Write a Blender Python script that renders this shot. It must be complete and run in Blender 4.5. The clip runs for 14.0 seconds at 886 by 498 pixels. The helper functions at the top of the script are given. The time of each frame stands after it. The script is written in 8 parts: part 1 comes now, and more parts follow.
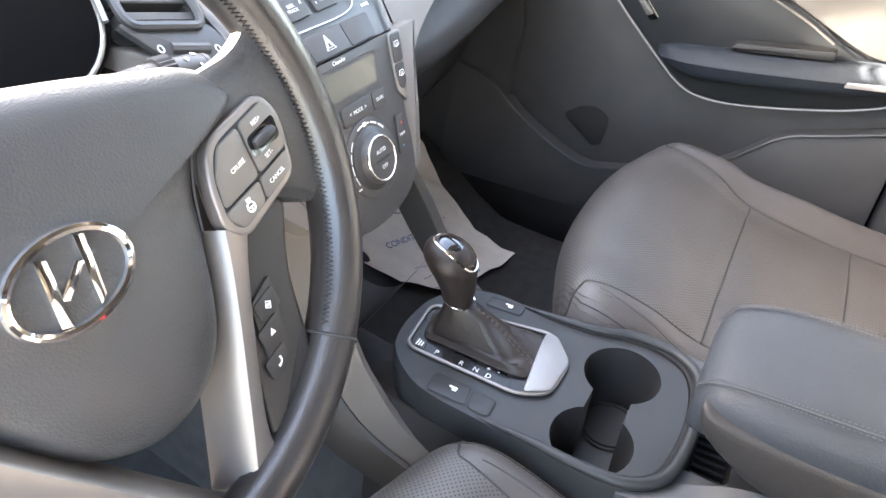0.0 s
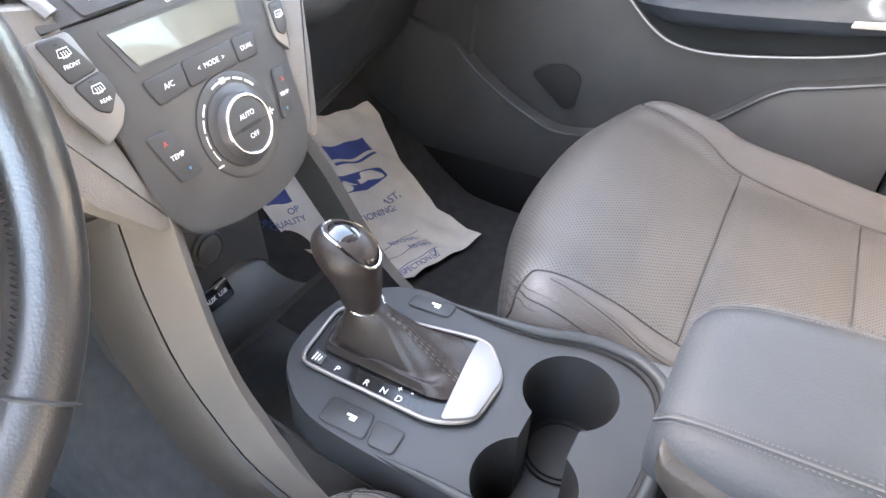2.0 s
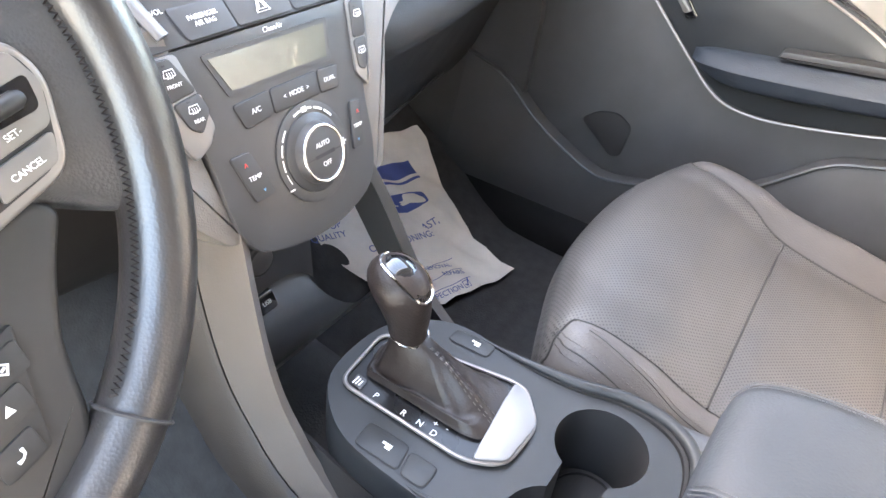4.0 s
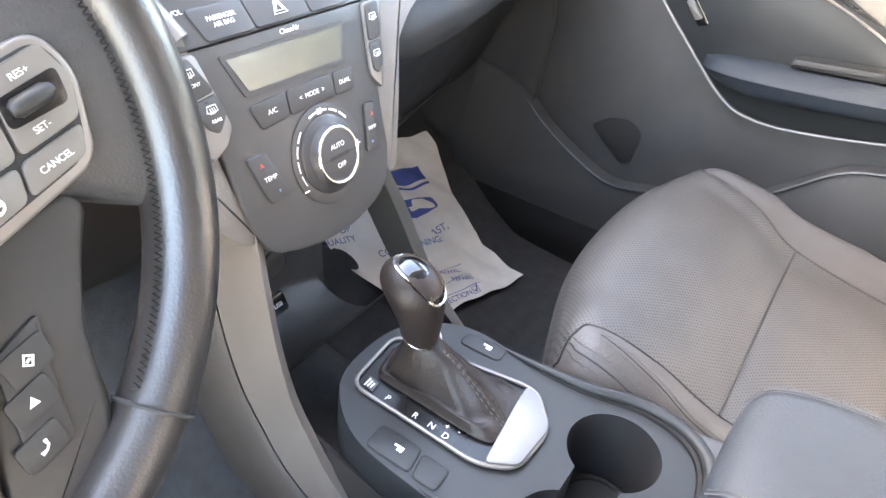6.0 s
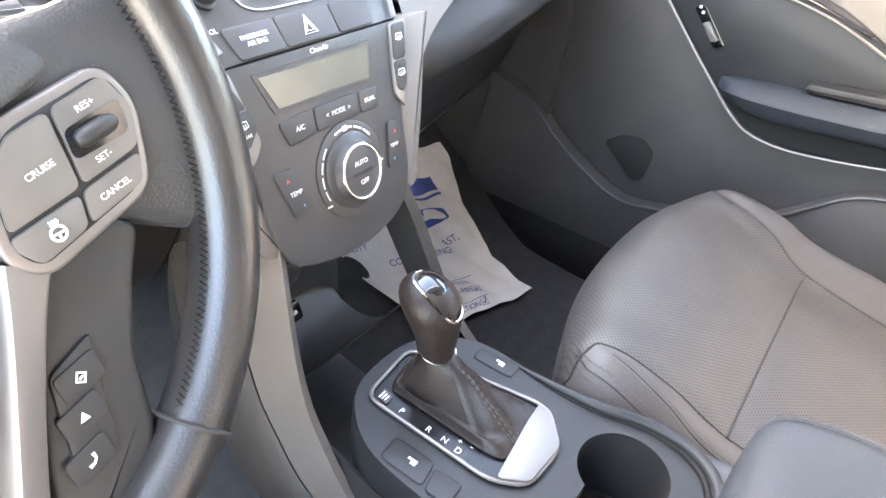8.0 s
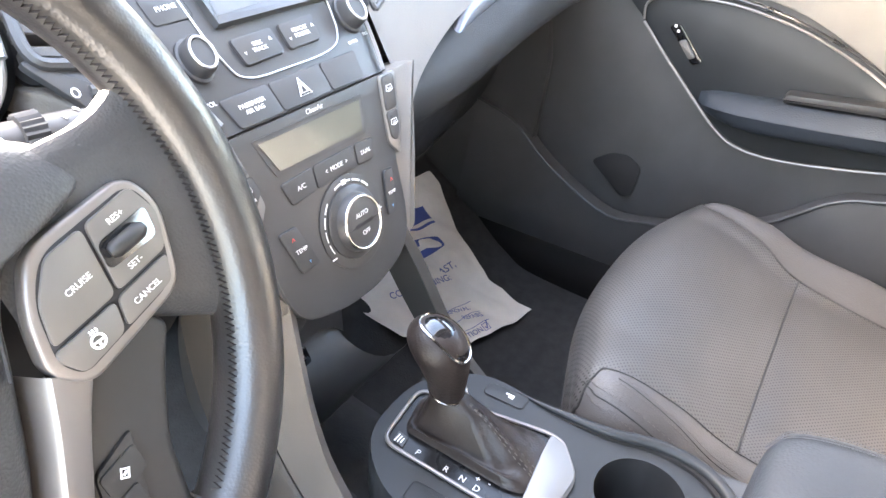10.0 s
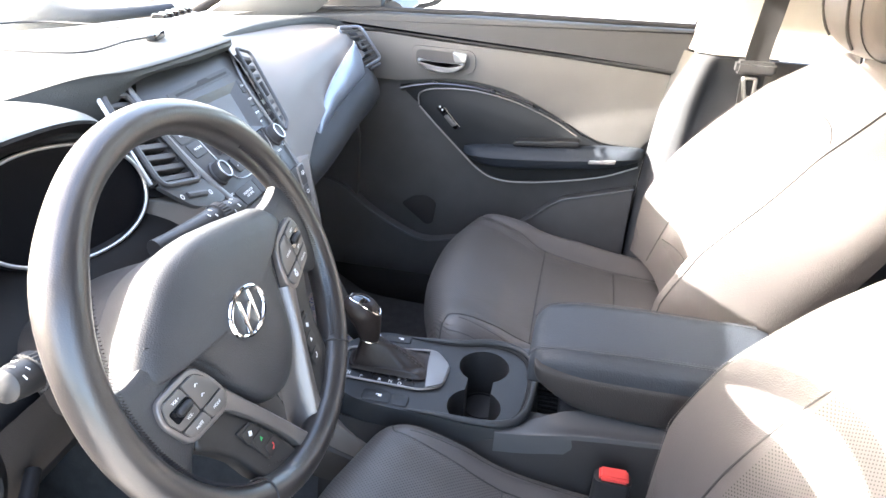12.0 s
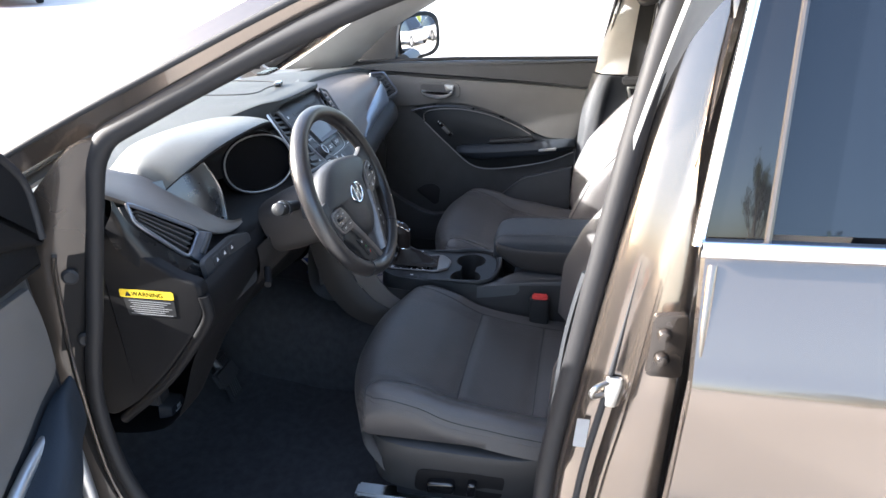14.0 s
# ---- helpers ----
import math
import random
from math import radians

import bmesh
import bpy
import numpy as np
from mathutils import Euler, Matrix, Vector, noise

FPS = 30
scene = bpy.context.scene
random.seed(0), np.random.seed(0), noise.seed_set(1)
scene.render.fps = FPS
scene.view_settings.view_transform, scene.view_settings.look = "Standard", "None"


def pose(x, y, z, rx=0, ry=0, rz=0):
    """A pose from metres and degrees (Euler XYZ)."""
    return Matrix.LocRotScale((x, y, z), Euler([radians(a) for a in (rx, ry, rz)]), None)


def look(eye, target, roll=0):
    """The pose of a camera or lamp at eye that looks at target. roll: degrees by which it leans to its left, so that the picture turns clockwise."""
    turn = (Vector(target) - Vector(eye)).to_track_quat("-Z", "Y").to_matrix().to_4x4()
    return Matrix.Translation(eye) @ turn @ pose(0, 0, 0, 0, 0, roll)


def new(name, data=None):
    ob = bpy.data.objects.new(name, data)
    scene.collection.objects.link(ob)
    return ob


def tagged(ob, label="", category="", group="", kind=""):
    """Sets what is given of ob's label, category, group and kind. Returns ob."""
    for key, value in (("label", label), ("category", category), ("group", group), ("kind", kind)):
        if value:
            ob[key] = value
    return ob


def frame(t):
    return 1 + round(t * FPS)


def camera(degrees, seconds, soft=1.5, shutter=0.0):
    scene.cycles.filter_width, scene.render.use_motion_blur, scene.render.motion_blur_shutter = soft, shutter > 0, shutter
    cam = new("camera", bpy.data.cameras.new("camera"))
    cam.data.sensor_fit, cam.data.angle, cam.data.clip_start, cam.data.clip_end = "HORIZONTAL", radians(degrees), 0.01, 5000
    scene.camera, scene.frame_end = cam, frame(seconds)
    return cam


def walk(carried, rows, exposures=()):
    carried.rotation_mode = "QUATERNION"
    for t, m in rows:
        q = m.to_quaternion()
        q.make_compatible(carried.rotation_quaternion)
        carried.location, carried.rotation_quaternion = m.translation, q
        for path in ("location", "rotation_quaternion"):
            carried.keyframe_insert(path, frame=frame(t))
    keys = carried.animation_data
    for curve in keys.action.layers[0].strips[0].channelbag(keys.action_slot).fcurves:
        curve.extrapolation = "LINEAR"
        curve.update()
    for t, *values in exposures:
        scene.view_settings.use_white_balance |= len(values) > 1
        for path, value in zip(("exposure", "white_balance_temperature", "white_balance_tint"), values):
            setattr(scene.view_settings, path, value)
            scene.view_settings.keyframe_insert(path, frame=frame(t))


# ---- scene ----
cam = camera(66.3, 14.0)
PATH = [
    (0, (-0.489, -0.231, 1.218), (0.934, 0.525, 0.032), 2.5),
    (0.5, (-0.394, -0.234, 1.163), (0.981, 0.484, -0.1), 0.1),
    (0.8, (-0.3618, -0.2384, 1.149), (1.018, 0.4934, -0.1012), 1.4),
    (1, (-0.345, -0.243, 1.138), (1.039, 0.492, -0.105), 1.3),
    (1.5, (-0.328, -0.255, 1.134), (1.048, 0.498, -0.106), -0.7),
    (2, (-0.331, -0.25, 1.137), (1.045, 0.502, -0.103), 0.4),
    (2.5, (-0.331, -0.24, 1.14), (1.043, 0.512, -0.103), 2.8),
    (3, (-0.338, -0.228, 1.152), (1.027, 0.549, -0.086), 5.2),
    (3.2, (-0.342, -0.226, 1.158), (1.019, 0.568, -0.075), 6.1),
    (5.3, (-0.354, -0.225, 1.162), (1.036, 0.627, 0.003), 5.1),
    (5.5, (-0.36, -0.232, 1.158), (1.017, 0.634, -0.006), 5.6),
    (6, (-0.354, -0.222, 1.157), (1.022, 0.617, -0.026), 5.9),
    (6.5, (-0.359, -0.218, 1.157), (1.019, 0.62, -0.026), 7.2),
    (7, (-0.354, -0.224, 1.165), (1.022, 0.621, -0.015), 5.8),
    (7.5, (-0.361, -0.221, 1.168), (1.013, 0.63, -0.01), 6.1),
    (8, (-0.364, -0.212, 1.17), (1.014, 0.642, -0.002), 7.4),
    (8.2, (-0.362, -0.216, 1.174), (1.011, 0.65, 0.006), 5.6),
    (10.3, (-0.369, -0.201, 1.208), (1.058, 0.647, 0.092), 2.6),
    (10.5, (-0.366, -0.209, 1.228), (1.061, 0.659, 0.128), -6.4),
    (11, (-0.449, -0.191, 1.254), (1.118, 0.364, 0.141), -0.9),
    (11.5, (-0.628, -0.191, 1.314), (1.048, 0.115, 0.267), 3.5),
    (11.6, (-0.665, -0.1988, 1.332), (1.032, 0.109, 0.319), 2),
    (12, (-0.819, -0.261, 1.373), (0.909, 0.078, 0.424), 2.6),
    (12.1, (-0.8608, -0.3086, 1.39), (0.848, 0.113, 0.439), 0.88),
    (12.5, (-1.05, -0.374, 1.429), (0.649, 0.19, 0.538), 2.2),
    (13, (-1.299, -0.396, 1.466), (0.428, 0.2, 0.653), 1),
    (13.3, (-1.44, -0.388, 1.484), (0.3004, 0.1862, 0.6818), -0.56),
    (13.5, (-1.503, -0.395, 1.492), (0.234, 0.081, 0.622), -0.4),
    (13.6, (-1.532, -0.3992, 1.498), (0.2114, 0.0552, 0.6294), -0.78),
    (14, (-1.601, -0.449, 1.514), (0.169, -0.061, 0.669), -1.6),
]
EXPOSURES = [(0.0, 4.95, 7200, 12), (0.5, 5.3, 7300, 12), (3.0, 5.5, 7250, 12), (8.0, 5.45, 7200, 12), (10.3, 5.3, 7100, 12), (11.0, 4.25, 6200, 11), (11.5, 4.5, 6250, 11), (12.0, 4.3, 6500, 12), (12.5, 4.6, 6800, 16), (13.0, 3.75, 6300, 14), (13.5, 2.85, 6000, 11), (14.0, 2.7, 6000, 11)]
walk(cam, [(t, look(eye, target, roll)) for t, eye, target, roll in PATH], EXPOSURES)

# ---- light ----
SUN_WAY = Vector((0.14, -0.86, -0.372)).normalized()
sun_data = bpy.data.lights.new("sun", "SUN")
sun_data.energy, sun_data.angle, sun_data.color = 4.5, radians(0.6), (1.0, 0.95, 0.86)
sun = new("sun", sun_data)
sun.matrix_world = Matrix.Translation((0, 0, 6)) @ SUN_WAY.to_track_quat("-Z", "Y").to_matrix().to_4x4()
world = bpy.data.worlds.new("sky")
scene.world = world
world.use_nodes = True
wn = world.node_tree.nodes
sky = wn.new("ShaderNodeTexSky")
sky.sky_type, sky.sun_disc = "NISHITA", False
sky.dust_density, sky.ozone_density = 3.0, 0.6
sky.sun_elevation = math.asin(-SUN_WAY.z)
sky.sun_rotation = math.atan2(-SUN_WAY.x, -SUN_WAY.y)
wn["Background"].inputs["Strength"].default_value = 0.15
world.node_tree.links.new(sky.outputs["Color"], wn["Background"].inputs["Color"])


# ---- materials ----
def material(name, color, rough=0.5, metal=0.0, grain=0.0, size=0.002, cells=False, mottle=0.12, patch=0.05, coat=0.0, spec=0.5, scuff=0.0):
    """A surface: colour mottled over patches of that many metres, fine relief of that grain size, uneven gloss."""
    m = bpy.data.materials.new(name)
    m.use_nodes = True
    nt, n = m.node_tree, m.node_tree.nodes
    p = n["Principled BSDF"]
    p.inputs["Roughness"].default_value, p.inputs["Metallic"].default_value = rough, metal
    p.inputs["Coat Weight"].default_value, p.inputs["Coat Roughness"].default_value = coat, 0.03
    p.inputs["Specular IOR Level"].default_value = spec
    tc = n.new("ShaderNodeTexCoord")
    big = n.new("ShaderNodeTexNoise")
    big.inputs["Scale"].default_value, big.inputs["Detail"].default_value = 1.0 / patch, 5
    nt.links.new(tc.outputs["Object"], big.inputs["Vector"])
    ramp = n.new("ShaderNodeMapRange")
    ramp.inputs["From Min"].default_value, ramp.inputs["From Max"].default_value = 0.3, 0.7
    ramp.inputs["To Min"].default_value, ramp.inputs["To Max"].default_value = 1 - mottle, 1 + mottle
    nt.links.new(big.outputs["Fac"], ramp.inputs["Value"])
    mix = n.new("ShaderNodeVectorMath")
    mix.operation = "SCALE"
    mix.inputs[0].default_value = color[:3]
    nt.links.new(ramp.outputs["Result"], mix.inputs["Scale"])
    nt.links.new(mix.outputs["Vector"], p.inputs["Base Color"])
    rr = n.new("ShaderNodeMapRange")
    rr.inputs["To Min"].default_value, rr.inputs["To Max"].default_value = max(0.02, rough * (0.85 - scuff)), min(1, rough * (1.15 + scuff))
    nt.links.new(big.outputs["Fac"], rr.inputs["Value"])
    nt.links.new(rr.outputs["Result"], p.inputs["Roughness"])
    if grain:
        tex = n.new("ShaderNodeTexVoronoi" if cells else "ShaderNodeTexNoise")
        tex.inputs["Scale"].default_value = 1.0 / size
        nt.links.new(tc.outputs["Object"], tex.inputs["Vector"])
        bump = n.new("ShaderNodeBump")
        bump.inputs["Strength"].default_value, bump.inputs["Distance"].default_value = grain, size * 0.25
        nt.links.new(tex.outputs["Distance" if cells else "Fac"], bump.inputs["Height"])
        nt.links.new(bump.outputs["Normal"], p.inputs["Normal"])
    return m


def perforated(name, color, pitch=0.0038, turn=0):
    """Leather with rows of small punched holes."""
    m = material(name, color, 0.5, grain=0.5, size=0.0016, cells=True)
    nt, n = m.node_tree, m.node_tree.nodes
    tc = n.new("ShaderNodeTexCoord")
    mp = n.new("ShaderNodeMapping")
    mp.inputs["Rotation"].default_value = (radians(turn), 0, radians(45))
    mp.inputs["Scale"].default_value = (1 / pitch, 1 / pitch, 1 / pitch)
    nt.links.new(tc.outputs["Object"], mp.inputs["Vector"])
    vo = n.new("ShaderNodeTexVoronoi")
    vo.voronoi_dimensions = "2D"
    vo.inputs["Scale"].default_value, vo.inputs["Randomness"].default_value = 1.0, 0.0
    nt.links.new(mp.outputs["Vector"], vo.inputs["Vector"])
    hole = n.new("ShaderNodeMapRange")
    hole.inputs["From Min"].default_value, hole.inputs["From Max"].default_value = 0.20, 0.28
    hole.inputs["To Min"].default_value, hole.inputs["To Max"].default_value = 0.12, 1.0
    nt.links.new(vo.outputs["Distance"], hole.inputs["Value"])
    p = n["Principled BSDF"]
    old = p.inputs["Base Color"].links[0].from_socket
    sc = n.new("ShaderNodeVectorMath")
    sc.operation = "SCALE"
    nt.links.new(old, sc.inputs[0])
    nt.links.new(hole.outputs["Result"], sc.inputs["Scale"])
    nt.links.new(sc.outputs["Vector"], p.inputs["Base Color"])
    return m


def glass_material(name, color=(1, 1, 1), rough=0.0, mixed=0.0):
    m = bpy.data.materials.new(name)
    m.use_nodes = True
    p = m.node_tree.nodes["Principled BSDF"]
    p.inputs["Base Color"].default_value = (*color, 1)
    p.inputs["Roughness"].default_value = rough
    p.inputs["Transmission Weight"].default_value = 1.0 - mixed
    p.inputs["IOR"].default_value = 1.03
    return m


LEATHER = material("grey_leather", (0.059, 0.054, 0.053), 0.44, grain=0.55, size=0.0018, cells=True, mottle=0.07, patch=0.12, scuff=0.1)
PERF = perforated("perforated_leather", (0.062, 0.057, 0.055))
PERF_BACK = perforated("perforated_back", (0.062, 0.057, 0.055), turn=62)
DARK_LEATHER = material("dark_leather", (0.023, 0.028, 0.036), 0.62, grain=0.4, size=0.0025, cells=True, mottle=0.1, spec=0.26)
RIM_LEATHER = material("rim_leather", (0.022, 0.020, 0.020), 0.32, grain=0.22, size=0.0014, cells=True, mottle=0.2, scuff=0.18, spec=0.75)
BOOT_LEATHER = material("boot_leather", (0.020, 0.0155, 0.0145), 0.42, grain=0.3, size=0.0022, cells=True, mottle=0.2, patch=0.012, spec=0.3)
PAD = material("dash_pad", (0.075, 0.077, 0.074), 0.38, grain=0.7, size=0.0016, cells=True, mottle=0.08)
PLASTIC = material("black_plastic", (0.050, 0.049, 0.050), 0.5, grain=0.4, size=0.001, mottle=0.1)
CONSOLE = material("console_plastic", (0.019, 0.0205, 0.0225), 0.45, grain=0.3, size=0.0008, mottle=0.08, spec=0.3)
PANEL = material("stack_panel", (0.039, 0.039, 0.041), 0.42, grain=0.25, size=0.0008, mottle=0.06)
BUTTON = material("button_plastic", (0.032, 0.032, 0.034), 0.5, grain=0.2, size=0.0007)
BEIGE = material("taupe_plastic", (0.125, 0.114, 0.105), 0.55, grain=0.6, size=0.0014, cells=True, mottle=0.06)
PALE = material("pale_trim", (0.33, 0.32, 0.30), 0.6, grain=0.4, size=0.0012, mottle=0.05)
SILVER = material("satin_silver", (0.50, 0.50, 0.50), 0.3, 0.8, mottle=0.05)
BLUE_SILVER = material("brushed_trim", (0.19, 0.205, 0.24), 0.34, 0.7, grain=0.15, size=0.0006, mottle=0.08)
CHROME = material("chrome", (0.85, 0.85, 0.86), 0.08, 1.0, mottle=0.03)
GLOSS = material("gloss_black", (0.008, 0.008, 0.009), 0.06, coat=0.6, mottle=0.1)
DIAL = material("instrument_black", (0.004, 0.004, 0.005), 0.4, spec=0.12, mottle=0.1)
RUBBER = material("rubber", (0.018, 0.018, 0.02), 0.7, grain=0.3, size=0.001)
CARPET = material("carpet", (0.033, 0.032, 0.034), 0.95, grain=1.0, size=0.003, mottle=0.3, patch=0.02)
PAINT = material("bronze_paint", (0.215, 0.176, 0.146), 0.2, 0.85, coat=1.0, mottle=0.03, patch=0.4)
WHITE_INK = material("white_ink", (0.75, 0.75, 0.75), 0.6, mottle=0.02)
RED_INK = material("red_ink", (0.6, 0.06, 0.05), 0.5)
BLUE_INK = material("blue_ink", (0.06, 0.09, 0.30), 0.7, mottle=0.15)
CYAN_INK = material("cyan_ink", (0.12, 0.35, 0.6), 0.6)
GREEN_INK = material("green_ink", (0.05, 0.45, 0.12), 0.6)
SEAM = material("leather_fold", (0.016, 0.015, 0.015), 0.6)
HUB = material("hub_grain", (0.036, 0.037, 0.040), 0.46, grain=0.6, size=0.0013, cells=True, mottle=0.08)
SHROUD = material("dark_taupe", (0.026, 0.022, 0.020), 0.6, grain=0.5, size=0.0014, cells=True, mottle=0.06)
INSERT = material("door_insert", (0.100, 0.096, 0.091), 0.65, grain=0.5, size=0.0016, cells=True, mottle=0.06)
GUNMETAL = material("gunmetal", (0.085, 0.086, 0.090), 0.28, 0.8, mottle=0.05)
KEY_BLACK = material("key_black", (0.018, 0.018, 0.019), 0.5, mottle=0.1)
STALK = material("stalk_black", (0.014, 0.014, 0.015), 0.5, mottle=0.1)
PLATE = material("satin_plate", (0.17, 0.166, 0.164), 0.42, 0.6, mottle=0.05)
LEG = material("leg_taupe", (0.105, 0.093, 0.085), 0.55, grain=0.5, size=0.0014, cells=True, mottle=0.06)
# Bronze body colour made darker; on the front post the tone stands for shade.
DARK_BRONZE = material("dark_bronze", (0.052, 0.042, 0.035), 0.28, 0.45, coat=0.6, mottle=0.05, patch=0.3)
GREY_INK = material("grey_ink", (0.30, 0.30, 0.30), 0.6)
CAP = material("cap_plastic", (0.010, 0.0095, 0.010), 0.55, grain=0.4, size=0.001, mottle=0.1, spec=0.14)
SEAL = material("seal_rubber", (0.018, 0.017, 0.018), 0.6, grain=0.3, size=0.001, spec=0.35)
POD = material("satin_grey", (0.125, 0.118, 0.112), 0.4, 0.3, mottle=0.05)
SATIN = material("satin_bezel", (0.19, 0.175, 0.168), 0.36, 0.5, mottle=0.05)
TOP_PAD = material("top_pad_grain", (0.046, 0.049, 0.048), 0.55, spec=0.25, grain=0.7, size=0.0016, cells=True, mottle=0.08)
BELT = material("belt_pad_grain", (0.042, 0.043, 0.045), 0.55, grain=0.6, size=0.0016, cells=True, mottle=0.07)
PILLAR = material("pillar_plastic", (0.036, 0.038, 0.042), 0.5, grain=0.4, size=0.001, mottle=0.07)
LOWER = material("lower_dash_grain", (0.024, 0.0245, 0.026), 0.58, grain=0.5, size=0.0014, cells=True, mottle=0.08, spec=0.25)
BIN = material("armrest_body", (0.020, 0.019, 0.0195), 0.55, grain=0.5, size=0.0016, cells=True, mottle=0.1, spec=0.3)
GATE = material("gate_black", (0.010, 0.010, 0.011), 0.28, spec=0.3, mottle=0.1)
SKIRT = material("seat_skirt", (0.030, 0.029, 0.029), 0.5, grain=0.4, size=0.001, mottle=0.08)
THREAD = material("thread", (0.095, 0.086, 0.081), 0.8)
DARK_THREAD = material("dark_thread", (0.032, 0.028, 0.028), 0.9, spec=0.1)
BLUE_THREAD = material("blue_grey_thread", (0.040, 0.044, 0.052), 0.85)
PAPER = material("paper", (0.74, 0.69, 0.65), 0.85, grain=0.25, size=0.01, mottle=0.06, patch=0.03)
LCD = material("lcd_glass", (0.088, 0.090, 0.075), 0.22, mottle=0.05, coat=0.3)
SCREEN = material("screen_glass", (0.092, 0.098, 0.107), 0.30, mottle=0.05, coat=0.1, spec=0.3)
RED_PLASTIC = material("red_plastic", (0.46, 0.045, 0.04), 0.4)
YELLOW = material("yellow_print", (0.85, 0.6, 0.03), 0.55)
WEB = material("webbing", (0.012, 0.012, 0.013), 0.8, grain=0.8, size=0.0016)
CLEAR = glass_material("clear_glass")
TINT = material("privacy_glass", (0.006, 0.008, 0.012), 0.03, coat=0.35, mottle=0.05, spec=0.5)
ASPHALT = material("asphalt", (0.42, 0.40, 0.375), 0.9, grain=0.8, size=0.012, mottle=0.15, patch=0.8)
STEEL = material("zinc_steel", (0.55, 0.55, 0.53), 0.3, 1.0, mottle=0.1)
MIRROR = material("mirror_glass", (0.9, 0.9, 0.9), 0.01, 1.0, mottle=0.0)


# ---- shapes ----
def cr(pts, n, closed=False):
    """A smooth curve through points, in n even steps."""
    p = np.array(pts, float)
    k = len(p)
    out = []
    m = n if closed else n - 1
    for i in range(n):
        s = i / m * (k if closed else k - 1)
        j = int(min(math.floor(s), (k - 1) if closed else (k - 2)))
        f = s - j
        g = (lambda q: p[q % k]) if closed else (lambda q: p[min(max(q, 0), k - 1)])
        a, b, c, d = g(j - 1), g(j), g(j + 1), g(j + 2)
        if not closed and j - 1 < 0:
            a = 2 * b - c
        if not closed and j + 2 > k - 1:
            d = 2 * c - b
        out.append(0.5 * (2 * b + (c - a) * f + (2 * a - 5 * b + 4 * c - d) * f**2 + (3 * b - a - 3 * c + d) * f**3))
    return out


def grid(bm, rows, close=False):
    """Faces between rows of points; close: each row is a ring."""
    vs = [[bm.verts.new(p) for p in r] for r in rows]
    for a, b in zip(vs, vs[1:]):
        k = len(a)
        for i in range(k if close else k - 1):
            bm.faces.new((a[i], a[(i + 1) % k], b[(i + 1) % k], b[i]))
    return vs


def skin(bm, sections, nu, nv, close=False, cap=False):
    """A smooth surface through sections of control points."""
    cols = [cr(s, nv, close) for s in sections]
    rows = list(zip(*[cr([c[i] for c in cols], nu) for i in range(nv)]))
    vs = grid(bm, rows, close)
    if cap:
        bm.faces.new(vs[0][::-1])
        bm.faces.new(vs[-1])
    return vs


def prism(bm, outline, place, depth, bevel=0.0, seg=2, both=False):
    """An outline in (u, v) raised by depth along w, with its upper edge rounded; place(u, v, w) lays it into the world."""
    k = len(outline)
    low = [bm.verts.new(place(u, v, 0)) for u, v in outline]
    top = [bm.verts.new(place(u, v, depth)) for u, v in outline]
    sides = [bm.faces.new((low[i], low[(i + 1) % k], top[(i + 1) % k], top[i])) for i in range(k)]
    lid, base = bm.faces.new(top), bm.faces.new(low[::-1])
    bmesh.ops.recalc_face_normals(bm, faces=sides + [lid, base])
    if bevel:
        edges = list(lid.edges) + (list(base.edges) if both else [])
        bmesh.ops.bevel(bm, geom=edges, offset=bevel, segments=seg, affect="EDGES", profile=0.6)


def rounded(pts, r, n=4):
    """A polygon with its corners rounded by r."""
    out = []
    k = len(pts)
    for i in range(k):
        a, b, c = Vector(pts[i - 1]), Vector(pts[i]), Vector(pts[(i + 1) % k])
        p, q = (a - b), (c - b)
        d = min(r, p.length * 0.45, q.length * 0.45)
        p, q = b + p.normalized() * d, b + q.normalized() * d
        for j in range(n + 1):
            f = j / n
            out.append(tuple(p * (1 - f) ** 2 + b * 2 * f * (1 - f) + q * f**2))
    return out


def oval(cx, cy, a, b, n=32, power=2.0, turn=0.0):
    out = []
    for i in range(n):
        w = 2 * math.pi * i / n
        c, s = math.cos(w), math.sin(w)
        u = a * math.copysign(abs(c) ** (2 / power), c)
        v = b * math.copysign(abs(s) ** (2 / power), s)
        out.append((cx + u * math.cos(turn) - v * math.sin(turn), cy + u * math.sin(turn) + v * math.cos(turn)))
    return out


def tube(bm, pts, r, n=8, closed=False, flat=1.0):
    """A round (or flattened) bar along points; r may be a list."""
    p = [Vector(q) for q in pts]
    k = len(p)
    rs = r if isinstance(r, (list, tuple)) else [r] * k
    n = max(n, 14) if max(rs) > 0.0045 else n
    rings, up = [], None
    for i in range(k):
        t = (p[(i + 1) % k] - p[i - 1]) if closed else (p[min(i + 1, k - 1)] - p[max(i - 1, 0)])
        t = t.normalized() if t.length > 1e-9 else Vector((0, 0, 1))
        if up is None:
            up = Vector((0, 0, 1)) if abs(t.z) < 0.9 else Vector((1, 0, 0))
        side = t.cross(up).normalized()
        up = side.cross(t).normalized()
        rings.append([p[i] + side * math.cos(2 * math.pi * j / n) * rs[i] + up * math.sin(2 * math.pi * j / n) * rs[i] * flat for j in range(n)])
    if closed:
        rings.append(rings[0])
        vs = [[bm.verts.new(q) for q in g] for g in rings[:-1]]
        vs.append(vs[0])
        for a, b in zip(vs, vs[1:]):
            for j in range(n):
                bm.faces.new((a[j], a[(j + 1) % n], b[(j + 1) % n], b[j]))
    else:
        vs = grid(bm, rings, True)
        bm.faces.new(vs[0][::-1])
        bm.faces.new(vs[-1])


